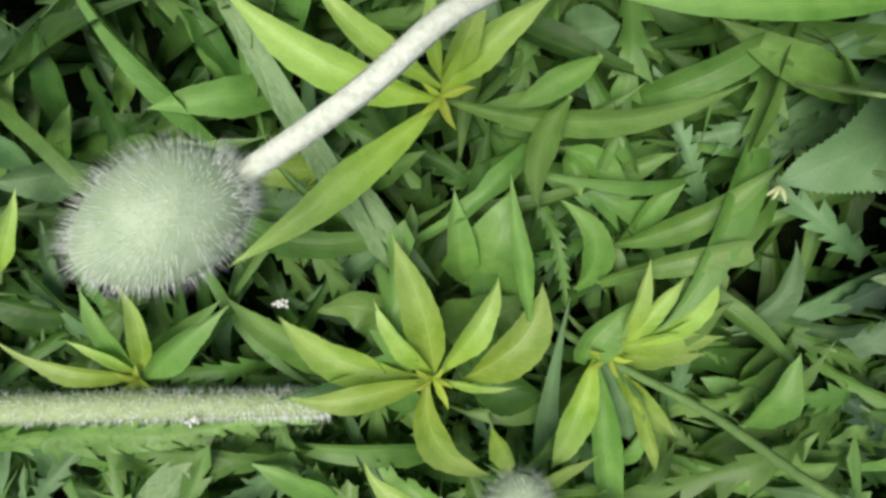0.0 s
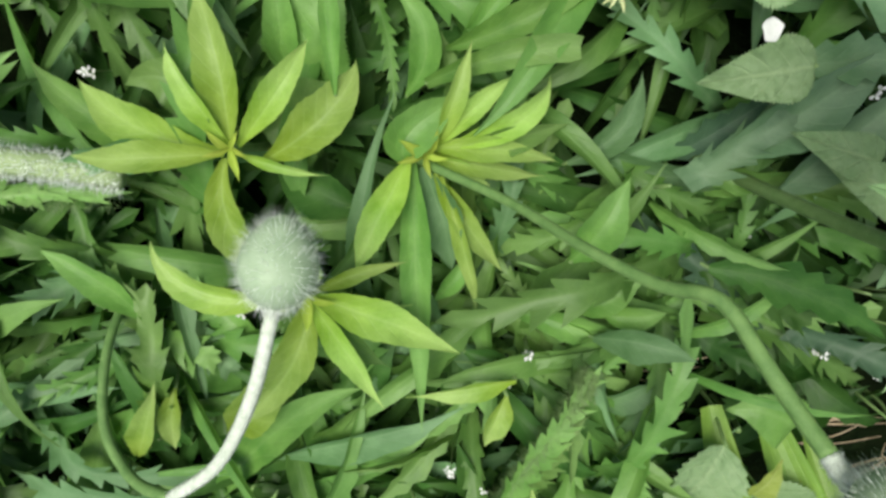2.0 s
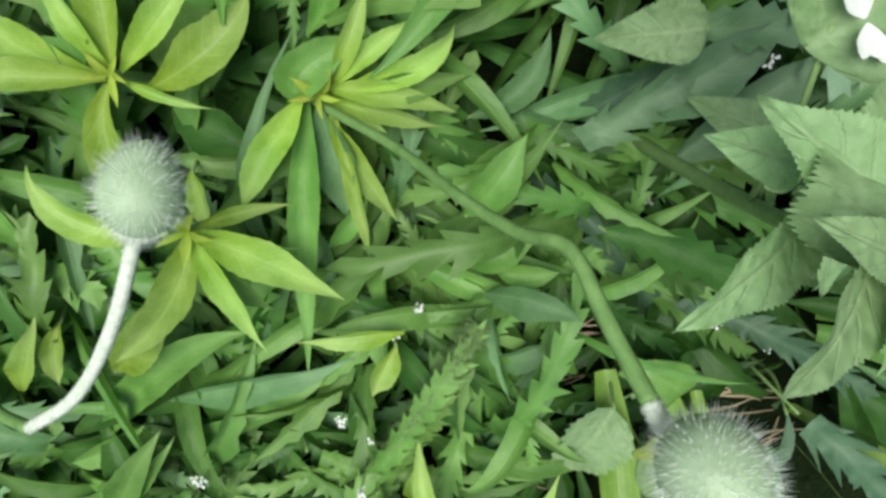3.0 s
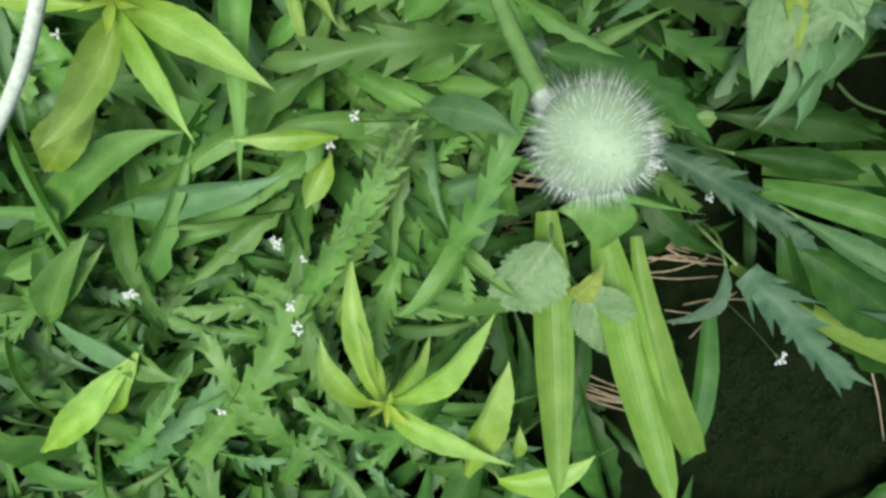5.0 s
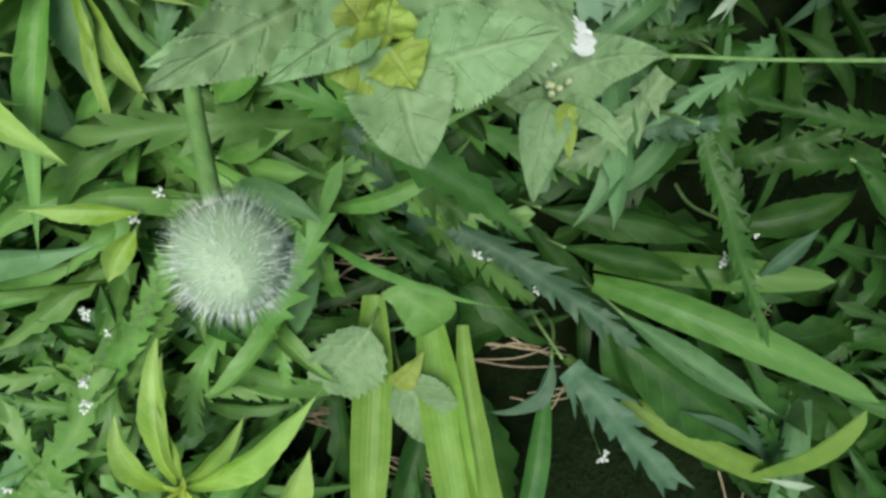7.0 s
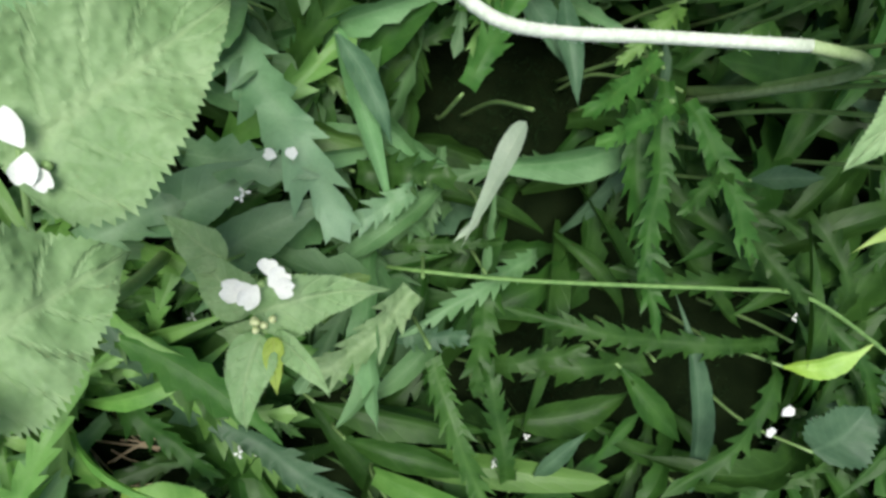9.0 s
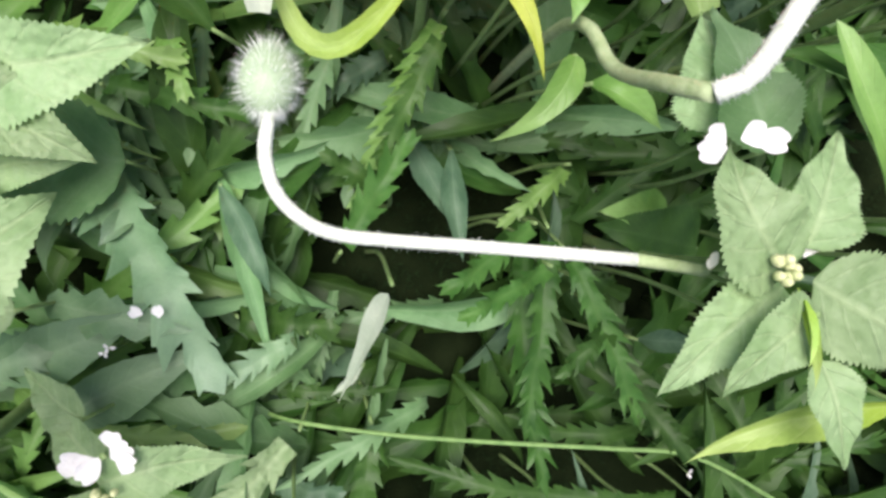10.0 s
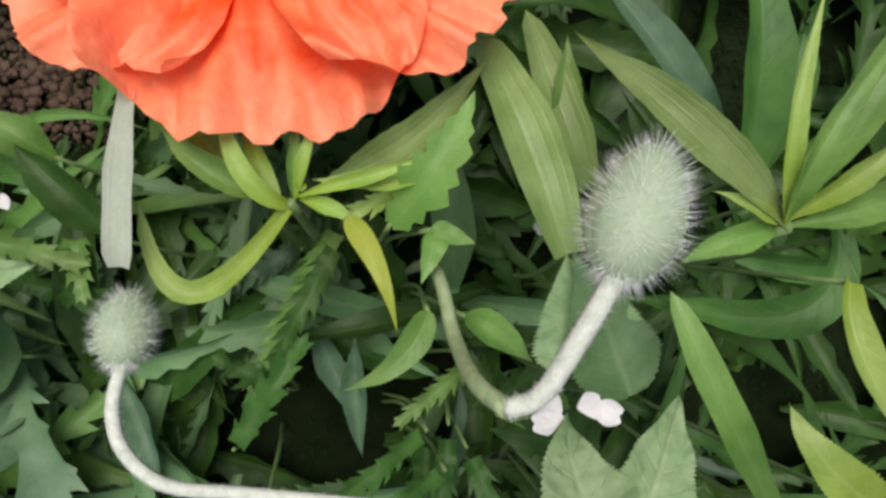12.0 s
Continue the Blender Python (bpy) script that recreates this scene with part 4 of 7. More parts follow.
stalk(shoot_g, [(-0.078, -0.020, 0.000), (-0.072, -0.024, 0.060), (-0.078, -0.020, 0.120)], 0.0028, 0.0018, STALK)
leaf(shoot_g, "lance", (-0.078, -0.020, 0.120), None, (-0.063, -0.019, 0.130), 0.0039, TIP, fold=0.7)
leaf(shoot_g, "lance", (-0.078, -0.020, 0.120), None, (-0.072, -0.007, 0.130), 0.0045, TIP, fold=0.7)
leaf(shoot_g, "lance", (-0.078, -0.020, 0.120), None, (-0.088, -0.011, 0.129), 0.0040, TIP, fold=0.7)
leaf(shoot_g, "lance", (-0.078, -0.020, 0.120), None, (-0.089, -0.027, 0.129), 0.0035, TIP, fold=0.7)
leaf(shoot_g, "lance", (-0.078, -0.020, 0.120), None, (-0.075, -0.034, 0.130), 0.0054, TIP, fold=0.7)
leaf(shoot_g, "lance", (-0.088, -0.024, 0.116), (-0.128, -0.020, 0.119), (-0.151, -0.005, 0.111), 0.0158, LIME, roll=-7)
leaf(shoot_g, "lance", (-0.076, -0.021, 0.122), (-0.060, -0.047, 0.124), (-0.037, -0.074, 0.115), 0.0120, LIME, roll=-6)
leaf(shoot_g, "lance", (-0.075, -0.020, 0.122), (-0.042, -0.030, 0.124), (-0.006, -0.042, 0.115), 0.0193, LIME, roll=-10)
leaf(shoot_g, "lance", (-0.074, -0.020, 0.118), None, (-0.031, -0.025, 0.110), 0.0103, LIME, roll=3)
leaf(shoot_g, "lance", (-0.075, -0.019, 0.118), None, (-0.036, -0.001, 0.110), 0.0076, LIME, roll=-10)
leaf(shoot_g, "lance", (-0.078, -0.022, 0.118), (-0.087, -0.056, 0.121), (-0.113, -0.099, 0.110), 0.0189, LIME, roll=-8)
leaf(shoot_g, "lance", (-0.076, -0.022, 0.116), None, (-0.039, -0.060, 0.100), 0.0139, GREEN, roll=-9)
shoot_h = thing("leafy_plant", (-0.143, -0.181, 0.000), "green narrow leaves of a low leafy stem", "plant", "leafy plants in the bed")
stalk(shoot_h, [(-0.143, -0.181, 0.000), (-0.137, -0.185, 0.030), (-0.143, -0.181, 0.060)], 0.0028, 0.0018, STALK)
leaf(shoot_h, "lance", (-0.136, -0.173, 0.066), (-0.087, -0.108, 0.092), (-0.051, -0.077, 0.093), 0.0210, GREEN, roll=-9)
leaf(shoot_h, "lance", (-0.097, -0.136, 0.070), (-0.040, -0.114, 0.081), (0.000, -0.088, 0.081), 0.0183, BLUE, roll=4)
stalk(shoot_h, [(-0.106, -0.143, 0.000), (-0.106, -0.142, 0.035), (-0.097, -0.136, 0.070)], 0.0013, 0.0009, name="leaf_stalk")
leaf(shoot_h, "lance", (-0.144, -0.192, 0.066), (-0.109, -0.175, 0.092), (-0.088, -0.143, 0.092), 0.0174, GREEN, roll=-4)
stalk(shoot_h, [(-0.147, -0.193, 0.000), (-0.150, -0.197, 0.033), (-0.144, -0.192, 0.066)], 0.0013, 0.0009, name="leaf_stalk")
leaf(shoot_h, "lance", (-0.165, -0.188, 0.060), None, (-0.089, -0.153, 0.060), 0.0198, DEEP, roll=-5)
stalk(shoot_h, [(-0.166, -0.189, 0.000), (-0.171, -0.191, 0.030), (-0.165, -0.188, 0.060)], 0.0013, 0.0009, name="leaf_stalk")
leaf(shoot_h, "lance", (-0.090, -0.146, 0.060), None, (-0.046, -0.169, 0.060), 0.0199, DEEP, roll=9)
stalk(shoot_h, [(-0.100, -0.148, 0.000), (-0.100, -0.144, 0.030), (-0.090, -0.146, 0.060)], 0.0013, 0.0009, name="leaf_stalk")
leaf(shoot_h, "lance", (0.023, -0.060, 0.102), (-0.002, -0.062, 0.109), (-0.028, -0.075, 0.104), 0.0113, LIME, roll=-5)
stalk(shoot_h, [(0.007, -0.074, 0.000), (0.021, -0.065, 0.051), (0.023, -0.060, 0.102)], 0.0013, 0.0009, name="leaf_stalk")
leaf(shoot_h, "lance", (0.021, -0.072, 0.095), None, (0.014, -0.102, 0.095), 0.0140, LIME, roll=-10)
stalk(shoot_h, [(0.002, -0.081, 0.000), (0.012, -0.070, 0.048), (0.021, -0.072, 0.095)], 0.0013, 0.0009, name="leaf_stalk")
leaf(shoot_h, "lance", (-0.175, -0.143, 0.070), None, (-0.155, -0.087, 0.090), 0.0154, LIME, roll=-2)
stalk(shoot_h, [(-0.173, -0.151, 0.000), (-0.176, -0.153, 0.035), (-0.175, -0.143, 0.070)], 0.0013, 0.0009, name="leaf_stalk")
leaf(shoot_h, "lance", (-0.111, -0.158, 0.070), None, (-0.150, -0.187, 0.070), 0.0166, GREEN, roll=-6)
stalk(shoot_h, [(-0.111, -0.158, 0.000), (-0.106, -0.154, 0.035), (-0.111, -0.158, 0.070)], 0.0013, 0.0009, name="leaf_stalk")
leaf(shoot_h, "lance", (-0.013, -0.063, 0.060), None, (0.025, -0.070, 0.060), 0.0161, BLUE, roll=6)
stalk(shoot_h, [(-0.033, -0.076, 0.000), (-0.029, -0.068, 0.030), (-0.013, -0.063, 0.060)], 0.0013, 0.0009, name="leaf_stalk")
leaf(shoot_h, "lance", (0.010, -0.029, 0.070), (0.058, -0.036, 0.081), (0.106, -0.041, 0.080), 0.0151, GREEN, roll=1)
stalk(shoot_h, [(-0.012, -0.047, 0.000), (-0.007, -0.038, 0.035), (0.010, -0.029, 0.070)], 0.0013, 0.0009, name="leaf_stalk")
leaf(shoot_h, "lance", (0.062, -0.040, 0.085), (0.084, -0.032, 0.101), (0.110, -0.038, 0.105), 0.0176, BLUE, roll=-7)
stalk(shoot_h, [(0.033, -0.057, 0.000), (0.041, -0.049, 0.042), (0.062, -0.040, 0.085)], 0.0013, 0.0009, name="leaf_stalk")
leaf(shoot_h, "lance", (0.050, -0.027, 0.085), None, (0.082, -0.003, 0.090), 0.0160, GREEN, roll=-6)
stalk(shoot_h, [(0.024, -0.048, 0.000), (0.032, -0.041, 0.042), (0.050, -0.027, 0.085)], 0.0013, 0.0009, name="leaf_stalk")
leaf(shoot_h, "lance", (0.065, -0.027, 0.085), None, (0.095, -0.020, 0.090), 0.0137, GREEN, roll=-10)
stalk(shoot_h, [(0.036, -0.047, 0.000), (0.045, -0.038, 0.042), (0.065, -0.027, 0.085)], 0.0013, 0.0009, name="leaf_stalk")
leaf(shoot_h, "lance", (0.084, -0.144, 0.060), (0.103, -0.101, 0.069), (0.114, -0.071, 0.066), 0.0198, BLUE, roll=9)
stalk(shoot_h, [(0.055, -0.152, 0.000), (0.068, -0.153, 0.030), (0.084, -0.144, 0.060)], 0.0013, 0.0009, name="leaf_stalk")
leaf(shoot_h, "lance", (0.077, -0.089, 0.060), None, (0.110, -0.067, 0.065), 0.0175, BLUE, roll=6)
stalk(shoot_h, [(0.047, -0.102, 0.000), (0.057, -0.099, 0.030), (0.077, -0.089, 0.060)], 0.0013, 0.0009, name="leaf_stalk")
leaf(shoot_h, "lance", (0.046, -0.178, 0.070), None, (0.044, -0.134, 0.090), 0.0121, LIME, roll=7)
stalk(shoot_h, [(0.024, -0.182, 0.000), (0.035, -0.186, 0.035), (0.046, -0.178, 0.070)], 0.0013, 0.0009, name="leaf_stalk")
leaf(shoot_h, "lance", (0.016, -0.159, 0.060), None, (0.001, -0.114, 0.070), 0.0140, DEEP, roll=-4)
stalk(shoot_h, [(-0.002, -0.165, 0.000), (0.009, -0.168, 0.030), (0.016, -0.159, 0.060)], 0.0013, 0.0009, name="leaf_stalk")
rooted(shoot_h, "lance", (-0.119, -0.113, 0.088), None, (-0.090, -0.054, 0.095), 0.0240, LIME)
shoot_i = thing("leafy_plant", (-0.319, -0.140, 0.000), "large pale green leaves of a leafy stem", "plant", "leafy plants in the bed")
stalk(shoot_i, [(-0.319, -0.140, 0.000), (-0.313, -0.144, 0.030), (-0.319, -0.140, 0.060)], 0.0028, 0.0018, STALK)
leaf(shoot_i, "lance", (-0.322, -0.142, 0.062), (-0.258, -0.054, 0.087), (-0.221, 0.001, 0.092), 0.0270, HONESTY, roll=-6, fold=0.3)
leaf(shoot_i, "lance", (-0.317, -0.141, 0.062), (-0.247, -0.080, 0.086), (-0.205, -0.042, 0.090), 0.0212, GREEN, roll=-5, fold=0.3)
leaf(shoot_i, "lance", (-0.309, -0.143, 0.060), (-0.238, -0.107, 0.076), (-0.176, -0.099, 0.080), 0.0233, BLUE, roll=10)
leaf(shoot_i, "lance", (-0.166, -0.058, 0.080), (-0.191, -0.036, 0.089), (-0.218, -0.022, 0.087), 0.0157, GREEN, roll=7)
stalk(shoot_i, [(-0.181, -0.070, 0.000), (-0.168, -0.068, 0.040), (-0.166, -0.058, 0.080)], 0.0013, 0.0009, name="leaf_stalk")
leaf(shoot_i, "lance", (-0.334, -0.063, 0.050), None, (-0.235, -0.026, 0.060), 0.0195, DEEP, roll=-10)
stalk(shoot_i, [(-0.336, -0.074, 0.000), (-0.341, -0.071, 0.025), (-0.334, -0.063, 0.050)], 0.0013, 0.0009, name="leaf_stalk")
leaf(shoot_i, "lance", (-0.244, -0.048, 0.050), None, (-0.191, -0.004, 0.060), 0.0220, DEEP, roll=-9)
stalk(shoot_i, [(-0.256, -0.062, 0.000), (-0.255, -0.059, 0.025), (-0.244, -0.048, 0.050)], 0.0013, 0.0009, name="leaf_stalk")
leaf(shoot_i, "lance", (-0.268, 0.024, 0.070), None, (-0.221, 0.065, 0.080), 0.0162, GREEN, roll=2)
stalk(shoot_i, [(-0.277, 0.002, 0.000), (-0.277, 0.009, 0.035), (-0.268, 0.024, 0.070)], 0.0013, 0.0009, name="leaf_stalk")
leaf(shoot_i, "lance", (-0.149, -0.139, 0.060), None, (-0.188, -0.068, 0.080), 0.0168, DEEP, roll=-9)
stalk(shoot_i, [(-0.167, -0.142, 0.000), (-0.155, -0.146, 0.030), (-0.149, -0.139, 0.060)], 0.0013, 0.0009, name="leaf_stalk")
leaf(shoot_i, "lance", (-0.151, -0.094, 0.080), None, (-0.150, -0.131, 0.080), 0.0132, LIME, roll=-2)
stalk(shoot_i, [(-0.171, -0.096, 0.000), (-0.161, -0.089, 0.040), (-0.151, -0.094, 0.080)], 0.0013, 0.0009, name="leaf_stalk")
leaf(shoot_i, "lance", (-0.203, -0.134, 0.060), None, (-0.147, -0.097, 0.070), 0.0172, GREEN, roll=-1)
stalk(shoot_i, [(-0.220, -0.137, 0.000), (-0.217, -0.138, 0.030), (-0.203, -0.134, 0.060)], 0.0013, 0.0009, name="leaf_stalk")
leaf(shoot_i, "lance", (-0.081, -0.131, 0.060), None, (-0.045, -0.087, 0.075), 0.0199, GREEN, roll=10)
stalk(shoot_i, [(-0.112, -0.135, 0.000), (-0.101, -0.138, 0.030), (-0.081, -0.131, 0.060)], 0.0013, 0.0009, name="leaf_stalk")
leaf(shoot_i, "lance", (-0.071, -0.139, 0.060), None, (-0.005, -0.099, 0.070), 0.0190, GREEN, roll=9)
stalk(shoot_i, [(-0.104, -0.141, 0.000), (-0.093, -0.143, 0.030), (-0.071, -0.139, 0.060)], 0.0013, 0.0009, name="leaf_stalk")
leaf(shoot_i, "lance", (-0.250, -0.118, 0.090), None, (-0.271, -0.151, 0.100), 0.0237, LIME, roll=-3)
stalk(shoot_i, [(-0.256, -0.117, 0.000), (-0.249, -0.112, 0.045), (-0.250, -0.118, 0.090)], 0.0013, 0.0009, name="leaf_stalk")
leaf(shoot_i, "lance", (-0.206, -0.168, 0.060), None, (-0.190, -0.108, 0.070), 0.0199, GREEN, roll=2)
stalk(shoot_i, [(-0.221, -0.169, 0.000), (-0.215, -0.174, 0.030), (-0.206, -0.168, 0.060)], 0.0013, 0.0009, name="leaf_stalk")
shoot_j = thing("leafy_plant", (0.075, -0.191, 0.000), "leafy stem tip with a whorl of narrow yellow-green leaves", "plant", "leafy plants in the bed")
stalk(shoot_j, [(0.075, -0.191, 0.000), (0.081, -0.195, 0.058), (0.075, -0.191, 0.116)], 0.0028, 0.0018, STALK)
leaf(shoot_j, "lance", (0.075, -0.191, 0.116), None, (0.089, -0.197, 0.126), 0.0050, TIP, fold=0.7)
leaf(shoot_j, "lance", (0.075, -0.191, 0.116), None, (0.075, -0.178, 0.125), 0.0040, TIP, fold=0.7)
leaf(shoot_j, "lance", (0.075, -0.191, 0.116), None, (0.064, -0.187, 0.124), 0.0035, TIP, fold=0.7)
leaf(shoot_j, "lance", (0.075, -0.191, 0.116), None, (0.066, -0.198, 0.124), 0.0030, TIP, fold=0.7)
leaf(shoot_j, "lance", (0.075, -0.191, 0.116), None, (0.078, -0.202, 0.124), 0.0040, TIP, fold=0.7)
leaf(shoot_j, "lance", (0.071, -0.192, 0.113), (0.048, -0.156, 0.109), (0.037, -0.122, 0.092), 0.0158, LIME, roll=-10)
leaf(shoot_j, "lance", (0.068, -0.196, 0.113), (0.045, -0.181, 0.119), (0.033, -0.162, 0.112), 0.0142, LIME, roll=7)
leaf(shoot_j, "lance", (0.073, -0.190, 0.114), None, (0.050, -0.150, 0.110), 0.0077, LIME, roll=9)
leaf(shoot_j, "lance", (0.075, -0.189, 0.114), (0.084, -0.177, 0.105), (0.094, -0.163, 0.081), 0.0116, LIME, roll=1)
leaf(shoot_j, "lance", (0.076, -0.191, 0.116), (0.102, -0.172, 0.099), (0.126, -0.141, 0.070), 0.0177, LIME, roll=5)
leaf(shoot_j, "lance", (0.076, -0.195, 0.114), (0.103, -0.205, 0.122), (0.152, -0.221, 0.115), 0.0161, LIME)
leaf(shoot_j, "lance", (0.130, -0.236, 0.105), (0.132, -0.184, 0.118), (0.133, -0.149, 0.119), 0.0218, LIME, roll=9)
stalk(shoot_j, [(0.123, -0.235, 0.000), (0.127, -0.242, 0.053), (0.130, -0.236, 0.105)], 0.0013, 0.0009, name="leaf_stalk")
leaf(shoot_j, "lance", (0.151, -0.239, 0.100), None, (0.204, -0.210, 0.100), 0.0199, LIME, roll=-10)
stalk(shoot_j, [(0.138, -0.236, 0.000), (0.139, -0.240, 0.050), (0.151, -0.239, 0.100)], 0.0013, 0.0009, name="leaf_stalk")
leaf(shoot_j, "lance", (0.160, -0.229, 0.090), None, (0.156, -0.206, 0.090), 0.0086, LIME, roll=3)
stalk(shoot_j, [(0.150, -0.228, 0.000), (0.156, -0.235, 0.045), (0.160, -0.229, 0.090)], 0.0013, 0.0009, name="leaf_stalk")
leaf(shoot_j, "lance", (-0.080, -0.202, 0.090), None, (-0.037, -0.214, 0.100), 0.0171, GREEN, roll=-6)
stalk(shoot_j, [(-0.065, -0.199, 0.000), (-0.079, -0.199, 0.045), (-0.080, -0.202, 0.090)], 0.0013, 0.0009, name="leaf_stalk")
leaf(shoot_j, "lance", (-0.077, -0.249, 0.090), None, (-0.061, -0.193, 0.100), 0.0134, LIME, roll=-8)
stalk(shoot_j, [(-0.060, -0.246, 0.000), (-0.070, -0.253, 0.045), (-0.077, -0.249, 0.090)], 0.0013, 0.0009, name="leaf_stalk")
leaf(shoot_j, "lance", (-0.112, -0.197, 0.090), None, (-0.089, -0.136, 0.100), 0.0189, GREEN, roll=8)
stalk(shoot_j, [(-0.091, -0.200, 0.000), (-0.103, -0.205, 0.045), (-0.112, -0.197, 0.090)], 0.0013, 0.0009, name="leaf_stalk")
leaf(shoot_j, "lance", (-0.112, -0.196, 0.090), (-0.075, -0.200, 0.099), (-0.040, -0.219, 0.095), 0.0147, BLUE, roll=10)
stalk(shoot_j, [(-0.093, -0.194, 0.000), (-0.108, -0.193, 0.045), (-0.112, -0.196, 0.090)], 0.0013, 0.0009, name="leaf_stalk")
leaf(shoot_j, "lance", (-0.114, -0.285, 0.090), (-0.077, -0.238, 0.101), (-0.063, -0.197, 0.100), 0.0199, LIME, roll=-5)
stalk(shoot_j, [(-0.094, -0.278, 0.000), (-0.107, -0.287, 0.045), (-0.114, -0.285, 0.090)], 0.0013, 0.0009, name="leaf_stalk")
leaf(shoot_j, "lance", (-0.130, -0.154, 0.070), None, (-0.095, -0.211, 0.080), 0.0190, DEEP, roll=-1)
stalk(shoot_j, [(-0.108, -0.155, 0.000), (-0.122, -0.150, 0.035), (-0.130, -0.154, 0.070)], 0.0013, 0.0009, name="leaf_stalk")
leaf(shoot_j, "lance", (-0.002, -0.057, 0.080), None, (0.028, -0.063, 0.080), 0.0125, DEEP, roll=-5)
stalk(shoot_j, [(0.003, -0.073, 0.000), (-0.005, -0.064, 0.040), (-0.002, -0.057, 0.080)], 0.0013, 0.0009, name="leaf_stalk")
poppy_leaves_a = thing("poppy_leaves", (-0.006, -0.198, 0.000), "hairy deeply cut poppy leaves, grey-green, low in the bed", "plant", "poppy foliage")
leaf(poppy_leaves_a, "pinnate", (0.037, -0.154, 0.060), (-0.006, -0.171, 0.071), (-0.055, -0.188, 0.070), 0.0340, GREEN, roll=-10)
stalk(poppy_leaves_a, [(0.035, -0.158, 0.000), (0.042, -0.154, 0.030), (0.037, -0.154, 0.060)], 0.0013, 0.0009, name="leaf_stalk")
leaf(poppy_leaves_a, "pinnate", (-0.018, -0.157, 0.070), (0.045, -0.159, 0.076), (0.114, -0.148, 0.070), 0.0304, GREEN, roll=-2)
stalk(poppy_leaves_a, [(-0.020, -0.162, 0.000), (-0.025, -0.160, 0.035), (-0.018, -0.157, 0.070)], 0.0013, 0.0009, name="leaf_stalk")
leaf(poppy_leaves_a, "pinnate", (-0.034, -0.293, 0.070), (0.002, -0.209, 0.086), (0.018, -0.145, 0.090), 0.0439, GREEN)
stalk(poppy_leaves_a, [(-0.032, -0.285, 0.000), (-0.035, -0.295, 0.035), (-0.034, -0.293, 0.070)], 0.0013, 0.0009, name="leaf_stalk")
leaf(poppy_leaves_a, "pinnate", (0.043, -0.274, 0.070), None, (-0.034, -0.192, 0.080), 0.0389, GREEN, roll=9)
stalk(poppy_leaves_a, [(0.039, -0.268, 0.000), (0.045, -0.275, 0.035), (0.043, -0.274, 0.070)], 0.0013, 0.0009, name="leaf_stalk")
leaf(poppy_leaves_a, "pinnate", (-0.079, -0.312, 0.060), None, (-0.007, -0.213, 0.070), 0.0401, BLUE, roll=2)
stalk(poppy_leaves_a, [(-0.073, -0.302, 0.000), (-0.079, -0.312, 0.030), (-0.079, -0.312, 0.060)], 0.0013, 0.0009, name="leaf_stalk")
leaf(poppy_leaves_a, "pinnate", (0.096, -0.110, 0.050), None, (0.033, -0.133, 0.060), 0.0347, BLUE, roll=4)
stalk(poppy_leaves_a, [(0.088, -0.119, 0.000), (0.098, -0.113, 0.025), (0.096, -0.110, 0.050)], 0.0013, 0.0009, name="leaf_stalk")
leaf(poppy_leaves_a, "pinnate", (-0.009, -0.156, 0.050), None, (-0.092, -0.187, 0.060), 0.0314, DEEP, roll=-9)
stalk(poppy_leaves_a, [(-0.005, -0.159, 0.000), (-0.001, -0.155, 0.025), (-0.009, -0.156, 0.050)], 0.0013, 0.0009, name="leaf_stalk")
leaf(poppy_leaves_a, "pinnate", (-0.153, -0.088, 0.060), None, (-0.186, -0.030, 0.080), 0.0379, GREEN, roll=7)
stalk(poppy_leaves_a, [(-0.133, -0.105, 0.000), (-0.140, -0.102, 0.030), (-0.153, -0.088, 0.060)], 0.0013, 0.0009, name="leaf_stalk")
leaf(poppy_leaves_a, "pinnate", (-0.174, -0.064, 0.060), None, (-0.128, -0.076, 0.080), 0.0446, GREEN, roll=-9)
stalk(poppy_leaves_a, [(-0.158, -0.079, 0.000), (-0.172, -0.070, 0.030), (-0.174, -0.064, 0.060)], 0.0013, 0.0009, name="leaf_stalk")
leaf(poppy_leaves_a, "pinnate", (-0.161, -0.050, 0.060), None, (-0.121, -0.085, 0.070), 0.0438, BLUE, roll=9)
stalk(poppy_leaves_a, [(-0.145, -0.065, 0.000), (-0.158, -0.053, 0.030), (-0.161, -0.050, 0.060)], 0.0013, 0.0009, name="leaf_stalk")
leaf(poppy_leaves_a, "pinnate", (-0.185, -0.031, 0.060), None, (-0.243, -0.066, 0.070), 0.0377, BLUE, roll=-9)
stalk(poppy_leaves_a, [(-0.160, -0.049, 0.000), (-0.167, -0.037, 0.030), (-0.185, -0.031, 0.060)], 0.0013, 0.0009, name="leaf_stalk")
rooted(poppy_leaves_a, "pinnate", (-0.162, -0.129, 0.075), (-0.161, -0.078, 0.085), (-0.164, -0.037, 0.085), 0.0393, GREEN)
rooted(poppy_leaves_a, "pinnate", (-0.103, -0.074, 0.062), None, (-0.158, -0.031, 0.070), 0.0399, GREEN)
poppy_leaves_b = thing("poppy_leaves", (0.243, -0.057, 0.000), "hairy deeply cut poppy leaves, grey-green, low in the bed", "plant", "poppy foliage")
leaf(poppy_leaves_b, "lance", (0.251, -0.092, 0.065), (0.244, -0.115, 0.071), (0.224, -0.134, 0.065), 0.0126, SLATE, roll=-10)
stalk(poppy_leaves_b, [(0.252, -0.084, 0.000), (0.255, -0.083, 0.033), (0.251, -0.092, 0.065)], 0.0013, 0.0009, name="leaf_stalk")
leaf(poppy_leaves_b, "pinnate", (0.258, 0.056, 0.120), (0.286, 0.018, 0.128), (0.330, -0.033, 0.125), 0.0240, DEEP, roll=-2)
